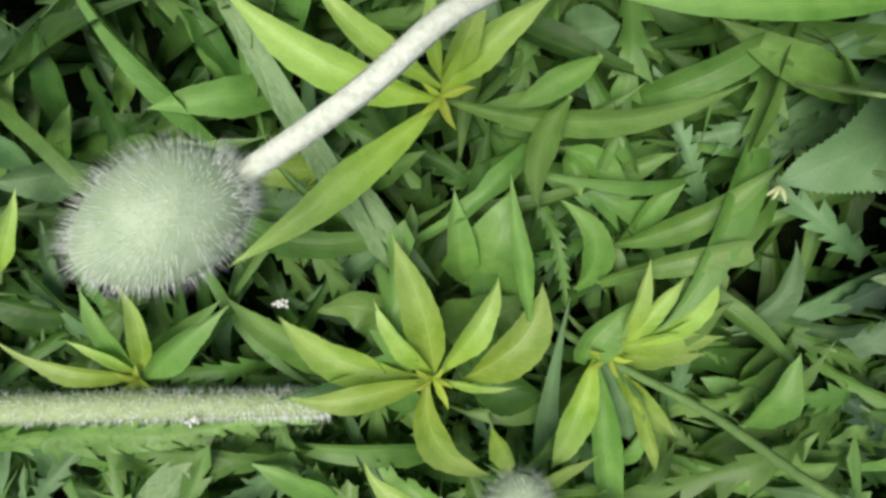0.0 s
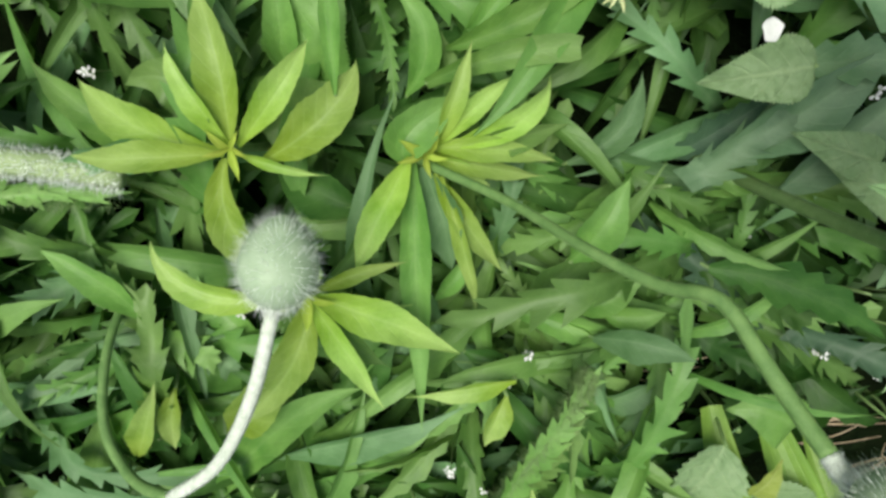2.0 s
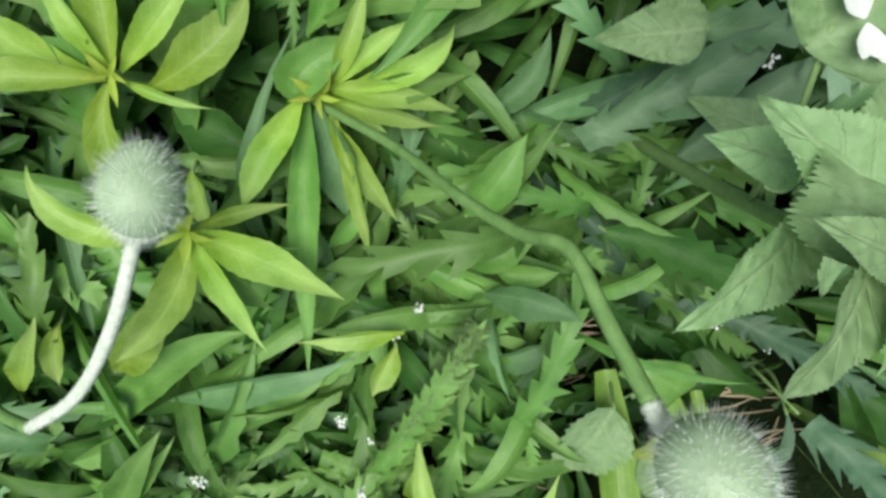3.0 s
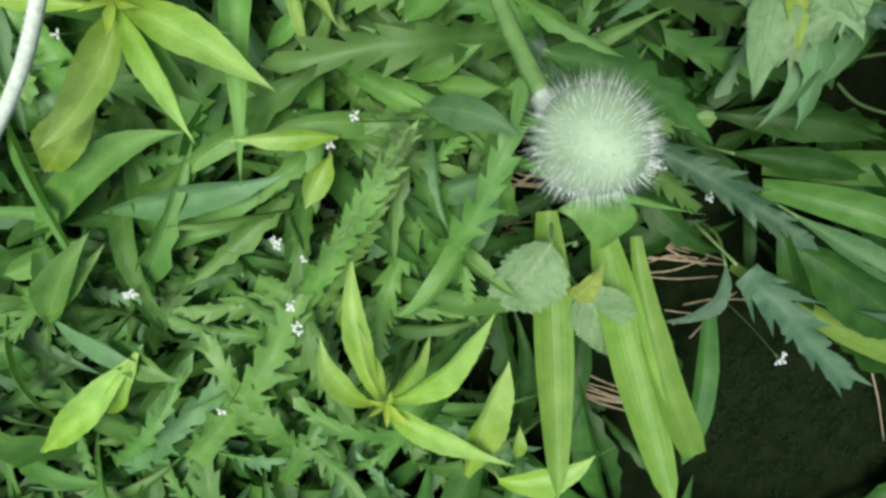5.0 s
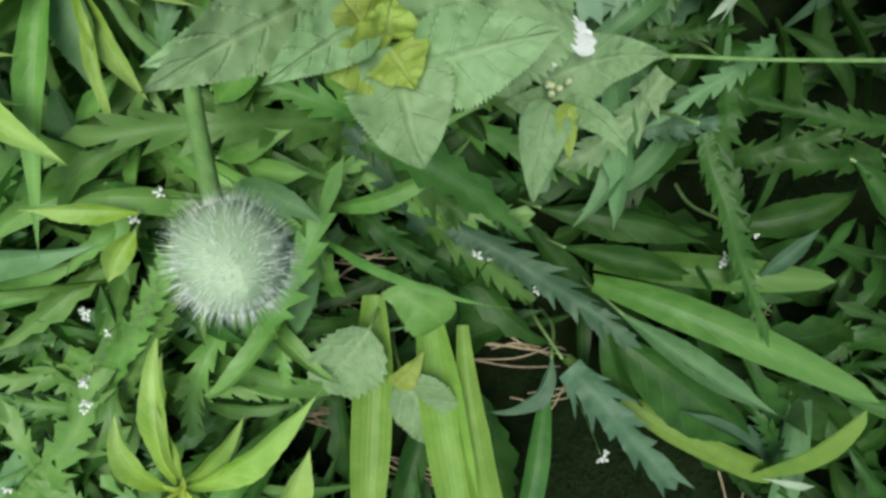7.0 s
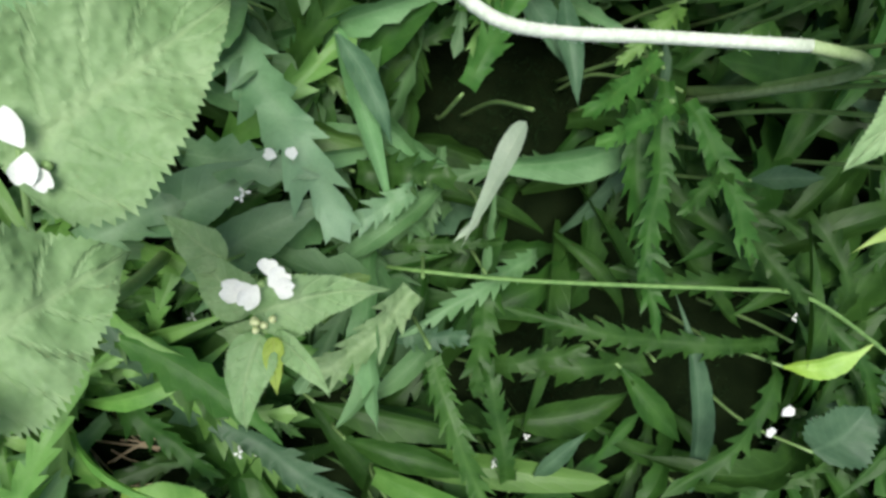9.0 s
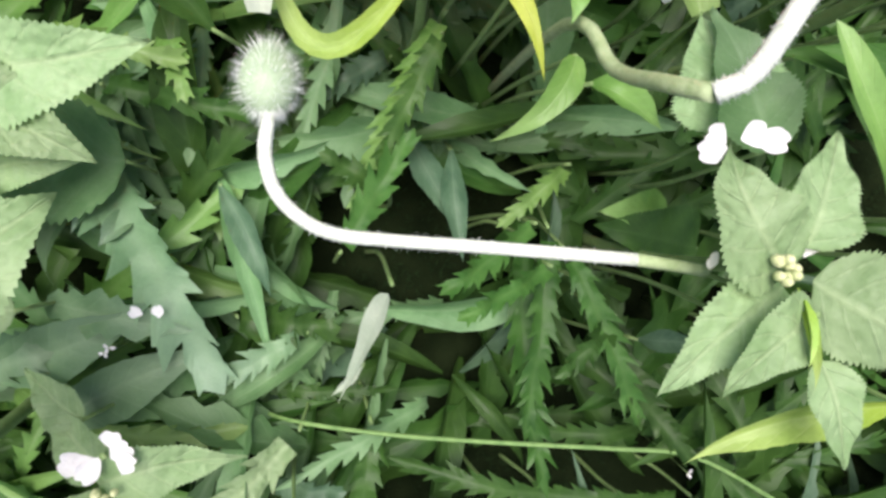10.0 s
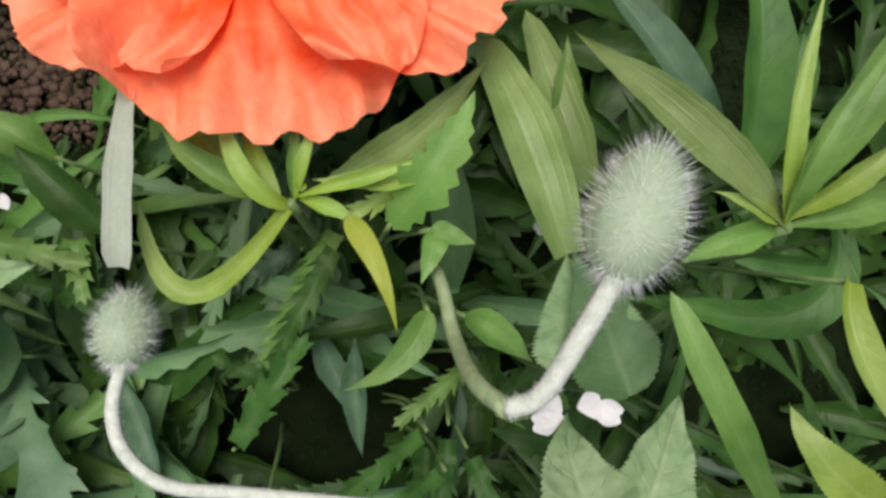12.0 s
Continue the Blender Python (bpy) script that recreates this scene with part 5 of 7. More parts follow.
stalk(poppy_leaves_b, [(0.254, 0.046, 0.000), (0.252, 0.056, 0.060), (0.258, 0.056, 0.120)], 0.0013, 0.0009, name="leaf_stalk")
# Leaves in DARK have shade put into their green.
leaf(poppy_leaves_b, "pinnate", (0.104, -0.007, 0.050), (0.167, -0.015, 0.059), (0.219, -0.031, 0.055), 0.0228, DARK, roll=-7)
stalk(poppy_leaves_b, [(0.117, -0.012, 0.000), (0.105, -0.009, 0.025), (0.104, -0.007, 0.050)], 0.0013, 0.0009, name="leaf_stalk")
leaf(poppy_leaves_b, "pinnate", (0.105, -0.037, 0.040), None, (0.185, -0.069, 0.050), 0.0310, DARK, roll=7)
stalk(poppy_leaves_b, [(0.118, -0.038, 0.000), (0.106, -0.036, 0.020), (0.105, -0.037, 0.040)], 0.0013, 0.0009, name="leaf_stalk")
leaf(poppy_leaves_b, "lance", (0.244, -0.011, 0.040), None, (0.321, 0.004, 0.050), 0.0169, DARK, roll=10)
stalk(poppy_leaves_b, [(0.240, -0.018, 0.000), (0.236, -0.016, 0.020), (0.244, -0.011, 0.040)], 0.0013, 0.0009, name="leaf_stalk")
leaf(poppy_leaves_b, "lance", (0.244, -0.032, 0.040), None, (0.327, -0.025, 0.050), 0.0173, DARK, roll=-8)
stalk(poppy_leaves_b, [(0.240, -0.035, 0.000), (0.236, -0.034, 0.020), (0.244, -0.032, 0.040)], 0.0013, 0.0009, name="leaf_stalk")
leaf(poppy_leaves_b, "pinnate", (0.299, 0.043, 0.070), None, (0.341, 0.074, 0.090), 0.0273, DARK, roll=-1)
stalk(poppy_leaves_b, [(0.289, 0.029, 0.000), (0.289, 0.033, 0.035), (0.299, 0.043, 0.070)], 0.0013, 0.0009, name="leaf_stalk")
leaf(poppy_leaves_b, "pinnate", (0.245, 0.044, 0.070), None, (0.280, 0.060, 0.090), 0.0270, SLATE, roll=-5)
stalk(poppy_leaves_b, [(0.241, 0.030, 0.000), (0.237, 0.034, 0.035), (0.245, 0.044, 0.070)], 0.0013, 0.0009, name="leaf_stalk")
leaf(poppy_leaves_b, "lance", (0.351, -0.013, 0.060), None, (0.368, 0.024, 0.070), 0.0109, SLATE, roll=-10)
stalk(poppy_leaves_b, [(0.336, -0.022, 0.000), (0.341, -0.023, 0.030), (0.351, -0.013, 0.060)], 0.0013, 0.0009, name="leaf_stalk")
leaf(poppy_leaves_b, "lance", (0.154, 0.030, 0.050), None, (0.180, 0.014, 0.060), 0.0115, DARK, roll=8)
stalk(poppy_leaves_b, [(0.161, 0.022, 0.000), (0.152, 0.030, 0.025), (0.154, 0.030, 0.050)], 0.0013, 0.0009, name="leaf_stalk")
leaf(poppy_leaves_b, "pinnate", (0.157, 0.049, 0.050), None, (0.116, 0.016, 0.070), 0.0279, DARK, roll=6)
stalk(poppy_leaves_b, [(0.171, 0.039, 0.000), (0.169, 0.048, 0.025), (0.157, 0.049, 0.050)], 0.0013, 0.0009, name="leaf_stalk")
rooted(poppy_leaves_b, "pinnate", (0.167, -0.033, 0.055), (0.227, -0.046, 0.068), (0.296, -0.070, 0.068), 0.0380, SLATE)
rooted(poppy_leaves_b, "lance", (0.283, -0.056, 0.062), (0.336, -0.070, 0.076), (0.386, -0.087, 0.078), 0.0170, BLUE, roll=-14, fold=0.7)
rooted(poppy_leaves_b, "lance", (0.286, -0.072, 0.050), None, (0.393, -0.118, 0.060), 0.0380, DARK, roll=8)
rooted(poppy_leaves_b, "pinnate", (0.257, -0.090, 0.066), (0.291, -0.110, 0.078), (0.345, -0.146, 0.078), 0.0500, SLATE)
rooted(poppy_leaves_b, "ragged", (0.117, 0.000, 0.075), (0.162, -0.004, 0.085), (0.210, -0.025, 0.085), 0.0215, DEEP)
rooted(poppy_leaves_b, "pinnate", (0.106, 0.009, 0.060), None, (0.178, -0.026, 0.070), 0.0391, DEEP)
rooted(poppy_leaves_b, "lance", (0.220, -0.012, 0.050), None, (0.318, -0.002, 0.055), 0.0200, DARK, roll=10)
poppy_leaves_c = thing("poppy_leaves", (0.161, 0.119, 0.000), "hairy deeply cut poppy leaves, grey-green, low in the bed", "plant", "poppy foliage")
leaf(poppy_leaves_c, "pinnate", (0.114, 0.165, 0.080), (0.163, 0.130, 0.100), (0.207, 0.087, 0.090), 0.0600, GLAUCOUS, roll=-4)
stalk(poppy_leaves_c, [(0.116, 0.162, 0.000), (0.110, 0.168, 0.040), (0.114, 0.165, 0.080)], 0.0013, 0.0009, name="leaf_stalk")
leaf(poppy_leaves_c, "lance", (0.167, 0.183, 0.080), (0.193, 0.148, 0.086), (0.229, 0.098, 0.080), 0.0122, BLUE, roll=-7)
stalk(poppy_leaves_c, [(0.164, 0.178, 0.000), (0.161, 0.185, 0.040), (0.167, 0.183, 0.080)], 0.0013, 0.0009, name="leaf_stalk")
leaf(poppy_leaves_c, "lance", (0.126, 0.170, 0.090), None, (0.123, 0.134, 0.100), 0.0111, GLAUCOUS, roll=-6)
stalk(poppy_leaves_c, [(0.131, 0.168, 0.000), (0.129, 0.175, 0.045), (0.126, 0.170, 0.090)], 0.0013, 0.0009, name="leaf_stalk")
leaf(poppy_leaves_c, "lance", (0.141, 0.153, 0.090), None, (0.134, 0.133, 0.100), 0.0111, GLAUCOUS, roll=4)
stalk(poppy_leaves_c, [(0.144, 0.153, 0.000), (0.144, 0.159, 0.045), (0.141, 0.153, 0.090)], 0.0013, 0.0009, name="leaf_stalk")
leaf(poppy_leaves_c, "pinnate", (0.199, 0.118, 0.070), None, (0.248, 0.133, 0.080), 0.0359, DARK, roll=-4)
stalk(poppy_leaves_c, [(0.190, 0.117, 0.000), (0.189, 0.116, 0.035), (0.199, 0.118, 0.070)], 0.0013, 0.0009, name="leaf_stalk")
leaf(poppy_leaves_c, "lance", (0.131, 0.041, 0.060), None, (0.208, 0.079, 0.070), 0.0124, DARK, roll=-10)
stalk(poppy_leaves_c, [(0.131, 0.049, 0.000), (0.125, 0.043, 0.030), (0.131, 0.041, 0.060)], 0.0013, 0.0009, name="leaf_stalk")
leaf(poppy_leaves_c, "pinnate", (0.107, 0.201, 0.090), None, (0.179, 0.213, 0.100), 0.0271, DARK, roll=-3)
stalk(poppy_leaves_c, [(0.110, 0.190, 0.000), (0.103, 0.194, 0.045), (0.107, 0.201, 0.090)], 0.0013, 0.0009, name="leaf_stalk")
leaf(poppy_leaves_c, "pinnate", (0.073, 0.211, 0.090), None, (0.144, 0.223, 0.110), 0.0289, GREEN, roll=6)
stalk(poppy_leaves_c, [(0.080, 0.199, 0.000), (0.070, 0.204, 0.045), (0.073, 0.211, 0.090)], 0.0013, 0.0009, name="leaf_stalk")
leaf(poppy_leaves_c, "pinnate", (0.124, 0.241, 0.090), None, (0.150, 0.207, 0.110), 0.0239, GREEN, roll=-1)
stalk(poppy_leaves_c, [(0.126, 0.229, 0.000), (0.121, 0.240, 0.045), (0.124, 0.241, 0.090)], 0.0013, 0.0009, name="leaf_stalk")
leaf(poppy_leaves_c, "lance", (0.244, 0.235, 0.070), None, (0.287, 0.200, 0.080), 0.0148, SLATE, roll=6)
stalk(poppy_leaves_c, [(0.231, 0.223, 0.000), (0.233, 0.233, 0.035), (0.244, 0.235, 0.070)], 0.0013, 0.0009, name="leaf_stalk")
leaf(poppy_leaves_c, "pinnate", (0.222, 0.268, 0.070), None, (0.197, 0.234, 0.080), 0.0265, SLATE, roll=2)
stalk(poppy_leaves_c, [(0.217, 0.253, 0.000), (0.223, 0.265, 0.035), (0.222, 0.268, 0.070)], 0.0013, 0.0009, name="leaf_stalk")
leaf(poppy_leaves_c, "toothed", (0.259, 0.164, 0.142), (0.260, 0.137, 0.120), (0.260, 0.101, 0.095), 0.0105, PALE, roll=35, fold=0.28)
stalk(poppy_leaves_c, [(0.248, 0.167, 0.000), (0.253, 0.174, 0.074), (0.259, 0.169, 0.148)], 0.0013, 0.0009, name="leaf_stalk")
leaf(poppy_leaves_c, "lance", (0.265, 0.121, 0.090), None, (0.256, 0.102, 0.090), 0.0048, PALE, roll=-10)
stalk(poppy_leaves_c, [(0.254, 0.124, 0.000), (0.262, 0.128, 0.045), (0.265, 0.121, 0.090)], 0.0013, 0.0009, name="leaf_stalk")
leaf(poppy_leaves_c, "pinnate", (0.239, 0.286, 0.118), (0.234, 0.240, 0.113), (0.234, 0.185, 0.096), 0.0252, GREEN, roll=3)
stalk(poppy_leaves_c, [(0.230, 0.270, 0.000), (0.235, 0.284, 0.059), (0.239, 0.286, 0.118)], 0.0013, 0.0009, name="leaf_stalk")
leaf(poppy_leaves_c, "pinnate", (0.246, 0.204, 0.096), None, (0.211, 0.208, 0.116), 0.0244, DEEP, roll=10)
stalk(poppy_leaves_c, [(0.240, 0.194, 0.000), (0.249, 0.198, 0.048), (0.246, 0.204, 0.096)], 0.0013, 0.0009, name="leaf_stalk")
leaf(poppy_leaves_c, "pinnate", (0.311, 0.215, 0.120), (0.294, 0.193, 0.142), (0.278, 0.173, 0.153), 0.0210, DEEP, roll=3)
stalk(poppy_leaves_c, [(0.296, 0.207, 0.000), (0.307, 0.216, 0.060), (0.311, 0.215, 0.120)], 0.0013, 0.0009, name="leaf_stalk")
leaf(poppy_leaves_c, "pinnate", (0.328, 0.200, 0.110), (0.308, 0.182, 0.133), (0.290, 0.165, 0.145), 0.0220, DEEP, roll=4)
stalk(poppy_leaves_c, [(0.310, 0.193, 0.000), (0.323, 0.201, 0.055), (0.328, 0.200, 0.110)], 0.0013, 0.0009, name="leaf_stalk")
leaf(poppy_leaves_c, "pinnate", (0.323, 0.250, 0.090), None, (0.299, 0.208, 0.100), 0.0202, GREEN, roll=-5)
stalk(poppy_leaves_c, [(0.306, 0.238, 0.000), (0.318, 0.249, 0.045), (0.323, 0.250, 0.090)], 0.0013, 0.0009, name="leaf_stalk")
leaf(poppy_leaves_c, "pinnate", (0.318, 0.209, 0.080), (0.342, 0.148, 0.086), (0.381, 0.088, 0.080), 0.0332, DARK, roll=-9)
stalk(poppy_leaves_c, [(0.298, 0.202, 0.000), (0.305, 0.211, 0.040), (0.318, 0.209, 0.080)], 0.0013, 0.0009, name="leaf_stalk")
leaf(poppy_leaves_c, "pinnate", (0.358, 0.199, 0.080), (0.400, 0.158, 0.091), (0.444, 0.133, 0.090), 0.0334, DARK, roll=-6)
stalk(poppy_leaves_c, [(0.331, 0.192, 0.000), (0.339, 0.200, 0.040), (0.358, 0.199, 0.080)], 0.0013, 0.0009, name="leaf_stalk")
leaf(poppy_leaves_c, "pinnate", (0.374, 0.189, 0.090), None, (0.350, 0.152, 0.110), 0.0230, DARK, roll=3)
stalk(poppy_leaves_c, [(0.351, 0.184, 0.000), (0.366, 0.191, 0.045), (0.374, 0.189, 0.090)], 0.0013, 0.0009, name="leaf_stalk")
leaf(poppy_leaves_c, "toothed", (0.378, 0.248, 0.090), None, (0.339, 0.232, 0.110), 0.0232, GREEN, roll=10, fold=0.28)
stalk(poppy_leaves_c, [(0.355, 0.234, 0.000), (0.372, 0.244, 0.045), (0.378, 0.248, 0.090)], 0.0013, 0.0009, name="leaf_stalk")
leaf(poppy_leaves_c, "toothed", (0.400, 0.236, 0.090), None, (0.339, 0.225, 0.110), 0.0350, DARK, roll=1, fold=0.28)
stalk(poppy_leaves_c, [(0.375, 0.222, 0.000), (0.393, 0.230, 0.045), (0.400, 0.236, 0.090)], 0.0013, 0.0009, name="leaf_stalk")
leaf(poppy_leaves_c, "lance", (0.390, 0.182, 0.090), None, (0.414, 0.193, 0.110), 0.0121, SLATE, roll=-5)
stalk(poppy_leaves_c, [(0.359, 0.173, 0.000), (0.369, 0.175, 0.045), (0.390, 0.182, 0.090)], 0.0013, 0.0009, name="leaf_stalk")
leaf(poppy_leaves_c, "pinnate", (0.468, 0.109, 0.060), (0.381, 0.085, 0.071), (0.299, 0.077, 0.070), 0.0290, DARK, roll=-10)
stalk(poppy_leaves_c, [(0.435, 0.111, 0.000), (0.457, 0.111, 0.030), (0.468, 0.109, 0.060)], 0.0013, 0.0009, name="leaf_stalk")
leaf(poppy_leaves_c, "pinnate", (0.282, 0.090, 0.070), None, (0.299, 0.025, 0.070), 0.0346, DARK, roll=-10)
stalk(poppy_leaves_c, [(0.266, 0.097, 0.000), (0.272, 0.099, 0.035), (0.282, 0.090, 0.070)], 0.0013, 0.0009, name="leaf_stalk")
leaf(poppy_leaves_c, "pinnate", (0.248, 0.081, 0.090), (0.229, 0.041, 0.101), (0.209, 0.019, 0.100), 0.0366, HONESTY, roll=2)
stalk(poppy_leaves_c, [(0.239, 0.089, 0.000), (0.247, 0.090, 0.045), (0.248, 0.081, 0.090)], 0.0013, 0.0009, name="leaf_stalk")
leaf(poppy_leaves_c, "lance", (0.454, 0.096, 0.080), None, (0.491, 0.123, 0.090), 0.0157, LIME, roll=10)
stalk(poppy_leaves_c, [(0.416, 0.096, 0.000), (0.430, 0.093, 0.040), (0.454, 0.096, 0.080)], 0.0013, 0.0009, name="leaf_stalk")
leaf(poppy_leaves_c, "pinnate", (0.221, 0.085, 0.060), None, (0.288, 0.109, 0.060), 0.0190, DARK)
stalk(poppy_leaves_c, [(0.210, 0.088, 0.000), (0.210, 0.084, 0.030), (0.221, 0.085, 0.060)], 0.0013, 0.0009, name="leaf_stalk")
leaf(poppy_leaves_c, "pinnate", (0.399, 0.071, 0.050), None, (0.304, 0.044, 0.060), 0.0375, DARK, roll=-3)
stalk(poppy_leaves_c, [(0.374, 0.078, 0.000), (0.393, 0.076, 0.025), (0.399, 0.071, 0.050)], 0.0013, 0.0009, name="leaf_stalk")
leaf(poppy_leaves_c, "lance", (0.451, 0.002, 0.050), None, (0.393, 0.114, 0.060), 0.0143, SLATE, roll=-2)
stalk(poppy_leaves_c, [(0.418, 0.012, 0.000), (0.437, 0.002, 0.025), (0.451, 0.002, 0.050)], 0.0013, 0.0009, name="leaf_stalk")
leaf(poppy_leaves_c, "lance", (0.376, 0.063, 0.060), None, (0.429, 0.034, 0.060), 0.0169, DARK, roll=8)
stalk(poppy_leaves_c, [(0.347, 0.072, 0.000), (0.356, 0.071, 0.030), (0.376, 0.063, 0.060)], 0.0013, 0.0009, name="leaf_stalk")
leaf(poppy_leaves_c, "pinnate", (0.341, -0.026, 0.060), None, (0.290, 0.059, 0.070), 0.0265, DARK, roll=8)
stalk(poppy_leaves_c, [(0.321, -0.012, 0.000), (0.334, -0.024, 0.030), (0.341, -0.026, 0.060)], 0.0013, 0.0009, name="leaf_stalk")
leaf(poppy_leaves_c, "lance", (0.332, 0.009, 0.040), None, (0.394, 0.048, 0.050), 0.0232, DARK, roll=-9)
stalk(poppy_leaves_c, [(0.308, 0.020, 0.000), (0.315, 0.011, 0.020), (0.332, 0.009, 0.040)], 0.0013, 0.0009, name="leaf_stalk")
leaf(poppy_leaves_c, "heart", (0.500, 0.053, 0.070), None, (0.513, 0.090, 0.080), 0.0376, SLATE, roll=-8, fold=0.28)
stalk(poppy_leaves_c, [(0.458, 0.058, 0.000), (0.477, 0.050, 0.035), (0.500, 0.053, 0.070)], 0.0013, 0.0009, name="leaf_stalk")
rooted(poppy_leaves_c, "pinnate", (0.086, 0.041, 0.085), None, (0.155, 0.104, 0.092), 0.0400, GLAUCOUS, roll=8)
rooted(poppy_leaves_c, "lance", (0.107, 0.059, 0.085), None, (0.162, 0.118, 0.100), 0.0290, GLAUCOUS)
rooted(poppy_leaves_c, "lance", (0.138, 0.042, 0.080), None, (0.197, 0.106, 0.085), 0.0270, GLAUCOUS, roll=6)
rooted(poppy_leaves_c, "pinnate", (0.234, 0.125, 0.080), None, (0.202, 0.087, 0.085), 0.0273, GLAUCOUS)
rooted(poppy_leaves_c, "lance", (0.171, 0.177, 0.085), None, (0.214, 0.137, 0.090), 0.0130, SLATE)
rooted(poppy_leaves_c, "lance", (0.267, 0.235, 0.080), None, (0.293, 0.185, 0.085), 0.0129, SLATE)
rooted(poppy_leaves_c, "pinnate", (0.235, 0.170, 0.100), None, (0.245, 0.233, 0.115), 0.0283, DEEP)
rooted(poppy_leaves_c, "pinnate", (0.325, 0.217, 0.090), None, (0.352, 0.118, 0.090), 0.0290, DARK)
rooted(poppy_leaves_c, "pinnate", (0.338, 0.210, 0.090), None, (0.409, 0.140, 0.090), 0.0290, DEEP)
strap_clump_a = thing("strap_leaf_clump", (0.169, -0.093, 0.000), "clump of broad pale green strap leaves, cut short", "plant", "strap leaf clumps")
leaf(strap_clump_a, "strap", (0.143, -0.086, 0.055), (0.161, -0.150, 0.080), (0.179, -0.227, 0.125), 0.0226, STRAP, roll=-3, fold=0.5, wave=0)
leaf(strap_clump_a, "strap", (0.176, -0.088, 0.055), (0.204, -0.147, 0.085), (0.242, -0.218, 0.130), 0.0252, STRAP, roll=3, fold=0.5, wave=0)
leaf(strap_clump_a, "cut", (0.196, -0.088, 0.060), (0.217, -0.140, 0.085), (0.242, -0.183, 0.125), 0.0170, STRAP, roll=-2, wave=0)
leaf(strap_clump_a, "strap", (0.264, -0.129, 0.040), None, (0.271, -0.226, 0.070), 0.0150, DEEP, wave=0)
strap_clump_b = thing("strap_leaf_clump", (0.271, -0.071, 0.000), "arching green strap leaves bent over the soil", "plant", "strap leaf clumps")
leaf(strap_clump_b, "strap", (0.268, -0.047, 0.040), (0.336, -0.044, 0.075), (0.435, -0.059, 0.085), 0.0208, MID, roll=1, wave=0)
leaf(strap_clump_b, "strap", (0.265, -0.035, 0.035), (0.328, -0.018, 0.055), (0.396, -0.003, 0.060), 0.0206, MID, roll=1, wave=0)
leaf(strap_clump_b, "cut", (0.268, -0.098, 0.040), (0.338, -0.116, 0.060), (0.407, -0.126, 0.066), 0.0154, STRAP, wave=0)
leaf(strap_clump_b, "strap", (0.398, -0.129, 0.066), None, (0.416, -0.060, 0.100), 0.0160, STRAP, roll=2, wave=0)
leaf(strap_clump_b, "strap", (0.411, -0.060, 0.040), (0.428, -0.131, 0.051), (0.430, -0.180, 0.050), 0.0192, BLUE, roll=3, wave=0)
leaf(strap_clump_b, "lance", (0.442, -0.131, 0.060), None, (0.399, -0.129, 0.070), 0.0061, PALE, roll=-9)
heart_leaf_plant = thing("heart_leaved_plant", (0.168, -0.105, 0.000), "small plant with toothed heart-shaped leaves", "plant", "")
stalk(heart_leaf_plant, [(0.168, -0.105, 0.000), (0.174, -0.109, 0.023), (0.168, -0.105, 0.045)], 0.0028, 0.0018, STALK)
leaf(heart_leaf_plant, "heart", (0.145, -0.097, 0.080), None, (0.125, -0.149, 0.065), 0.0373, HONESTY, roll=-2, fold=0.28)
stalk(heart_leaf_plant, [(0.149, -0.094, 0.000), (0.149, -0.090, 0.040), (0.145, -0.097, 0.080)], 0.0013, 0.0009, name="leaf_stalk")
leaf(heart_leaf_plant, "toothed", (0.183, -0.086, 0.072), (0.163, -0.076, 0.077), (0.145, -0.080, 0.070), 0.0300, GREEN, roll=9, fold=0.28)
stalk(heart_leaf_plant, [(0.187, -0.085, 0.000), (0.192, -0.084, 0.036), (0.185, -0.083, 0.072)], 0.0013, 0.0009, name="leaf_stalk")
rooted(heart_leaf_plant, "toothed", (0.171, -0.123, 0.074), None, (0.224, -0.163, 0.072), 0.0366, HONESTY, fold=0.28)
rooted(heart_leaf_plant, "toothed", (0.167, -0.127, 0.078), None, (0.177, -0.101, 0.080), 0.0150, YOUNG, fold=0.28)
honesty_a = thing("flowering_plant", (0.118, 0.050, 0.000), "tall plant with large toothed downy leaves and a yellow-green tip", "plant", "white-flowered plants")
stalk(honesty_a, [(0.118, 0.050, 0.000), (0.128, 0.044, 0.140), (0.124, 0.047, 0.280)], 0.0037, 0.0024, STALK)
leaf(honesty_a, "toothed", (0.117, 0.053, 0.284), None, (0.102, 0.035, 0.300), 0.0137, HONESTY, roll=-4, fold=0.28)
leaf(honesty_a, "toothed", (0.116, 0.054, 0.284), None, (0.083, 0.062, 0.296), 0.0158, HONESTY, roll=6, fold=0.28)
leaf(honesty_a, "toothed", (0.109, 0.057, 0.280), None, (0.083, 0.028, 0.304), 0.0200, HONESTY, roll=-10, fold=0.28)
leaf(honesty_a, "toothed", (0.110, 0.057, 0.250), None, (0.073, 0.029, 0.278), 0.0213, HONESTY, roll=-6, fold=0.28)
leaf(honesty_a, "toothed", (0.123, 0.058, 0.270), None, (0.083, 0.080, 0.262), 0.0288, HONESTY, roll=8, fold=0.28)
leaf(honesty_a, "toothed", (0.111, 0.066, 0.240), None, (0.085, 0.068, 0.235), 0.0169, HONESTY, roll=8, fold=0.28)
leaf(honesty_a, "toothed", (0.127, 0.056, 0.274), (0.143, 0.074, 0.267), (0.156, 0.090, 0.250), 0.0520, HONESTY, roll=6, fold=0.28)
leaf(honesty_a, "toothed", (0.118, 0.049, 0.272), None, (0.114, 0.093, 0.258), 0.0480, HONESTY, roll=-6, fold=0.28)
leaf(honesty_a, "toothed", (0.129, 0.047, 0.284), None, (0.153, 0.061, 0.292), 0.0200, HONESTY, roll=6, fold=0.28)
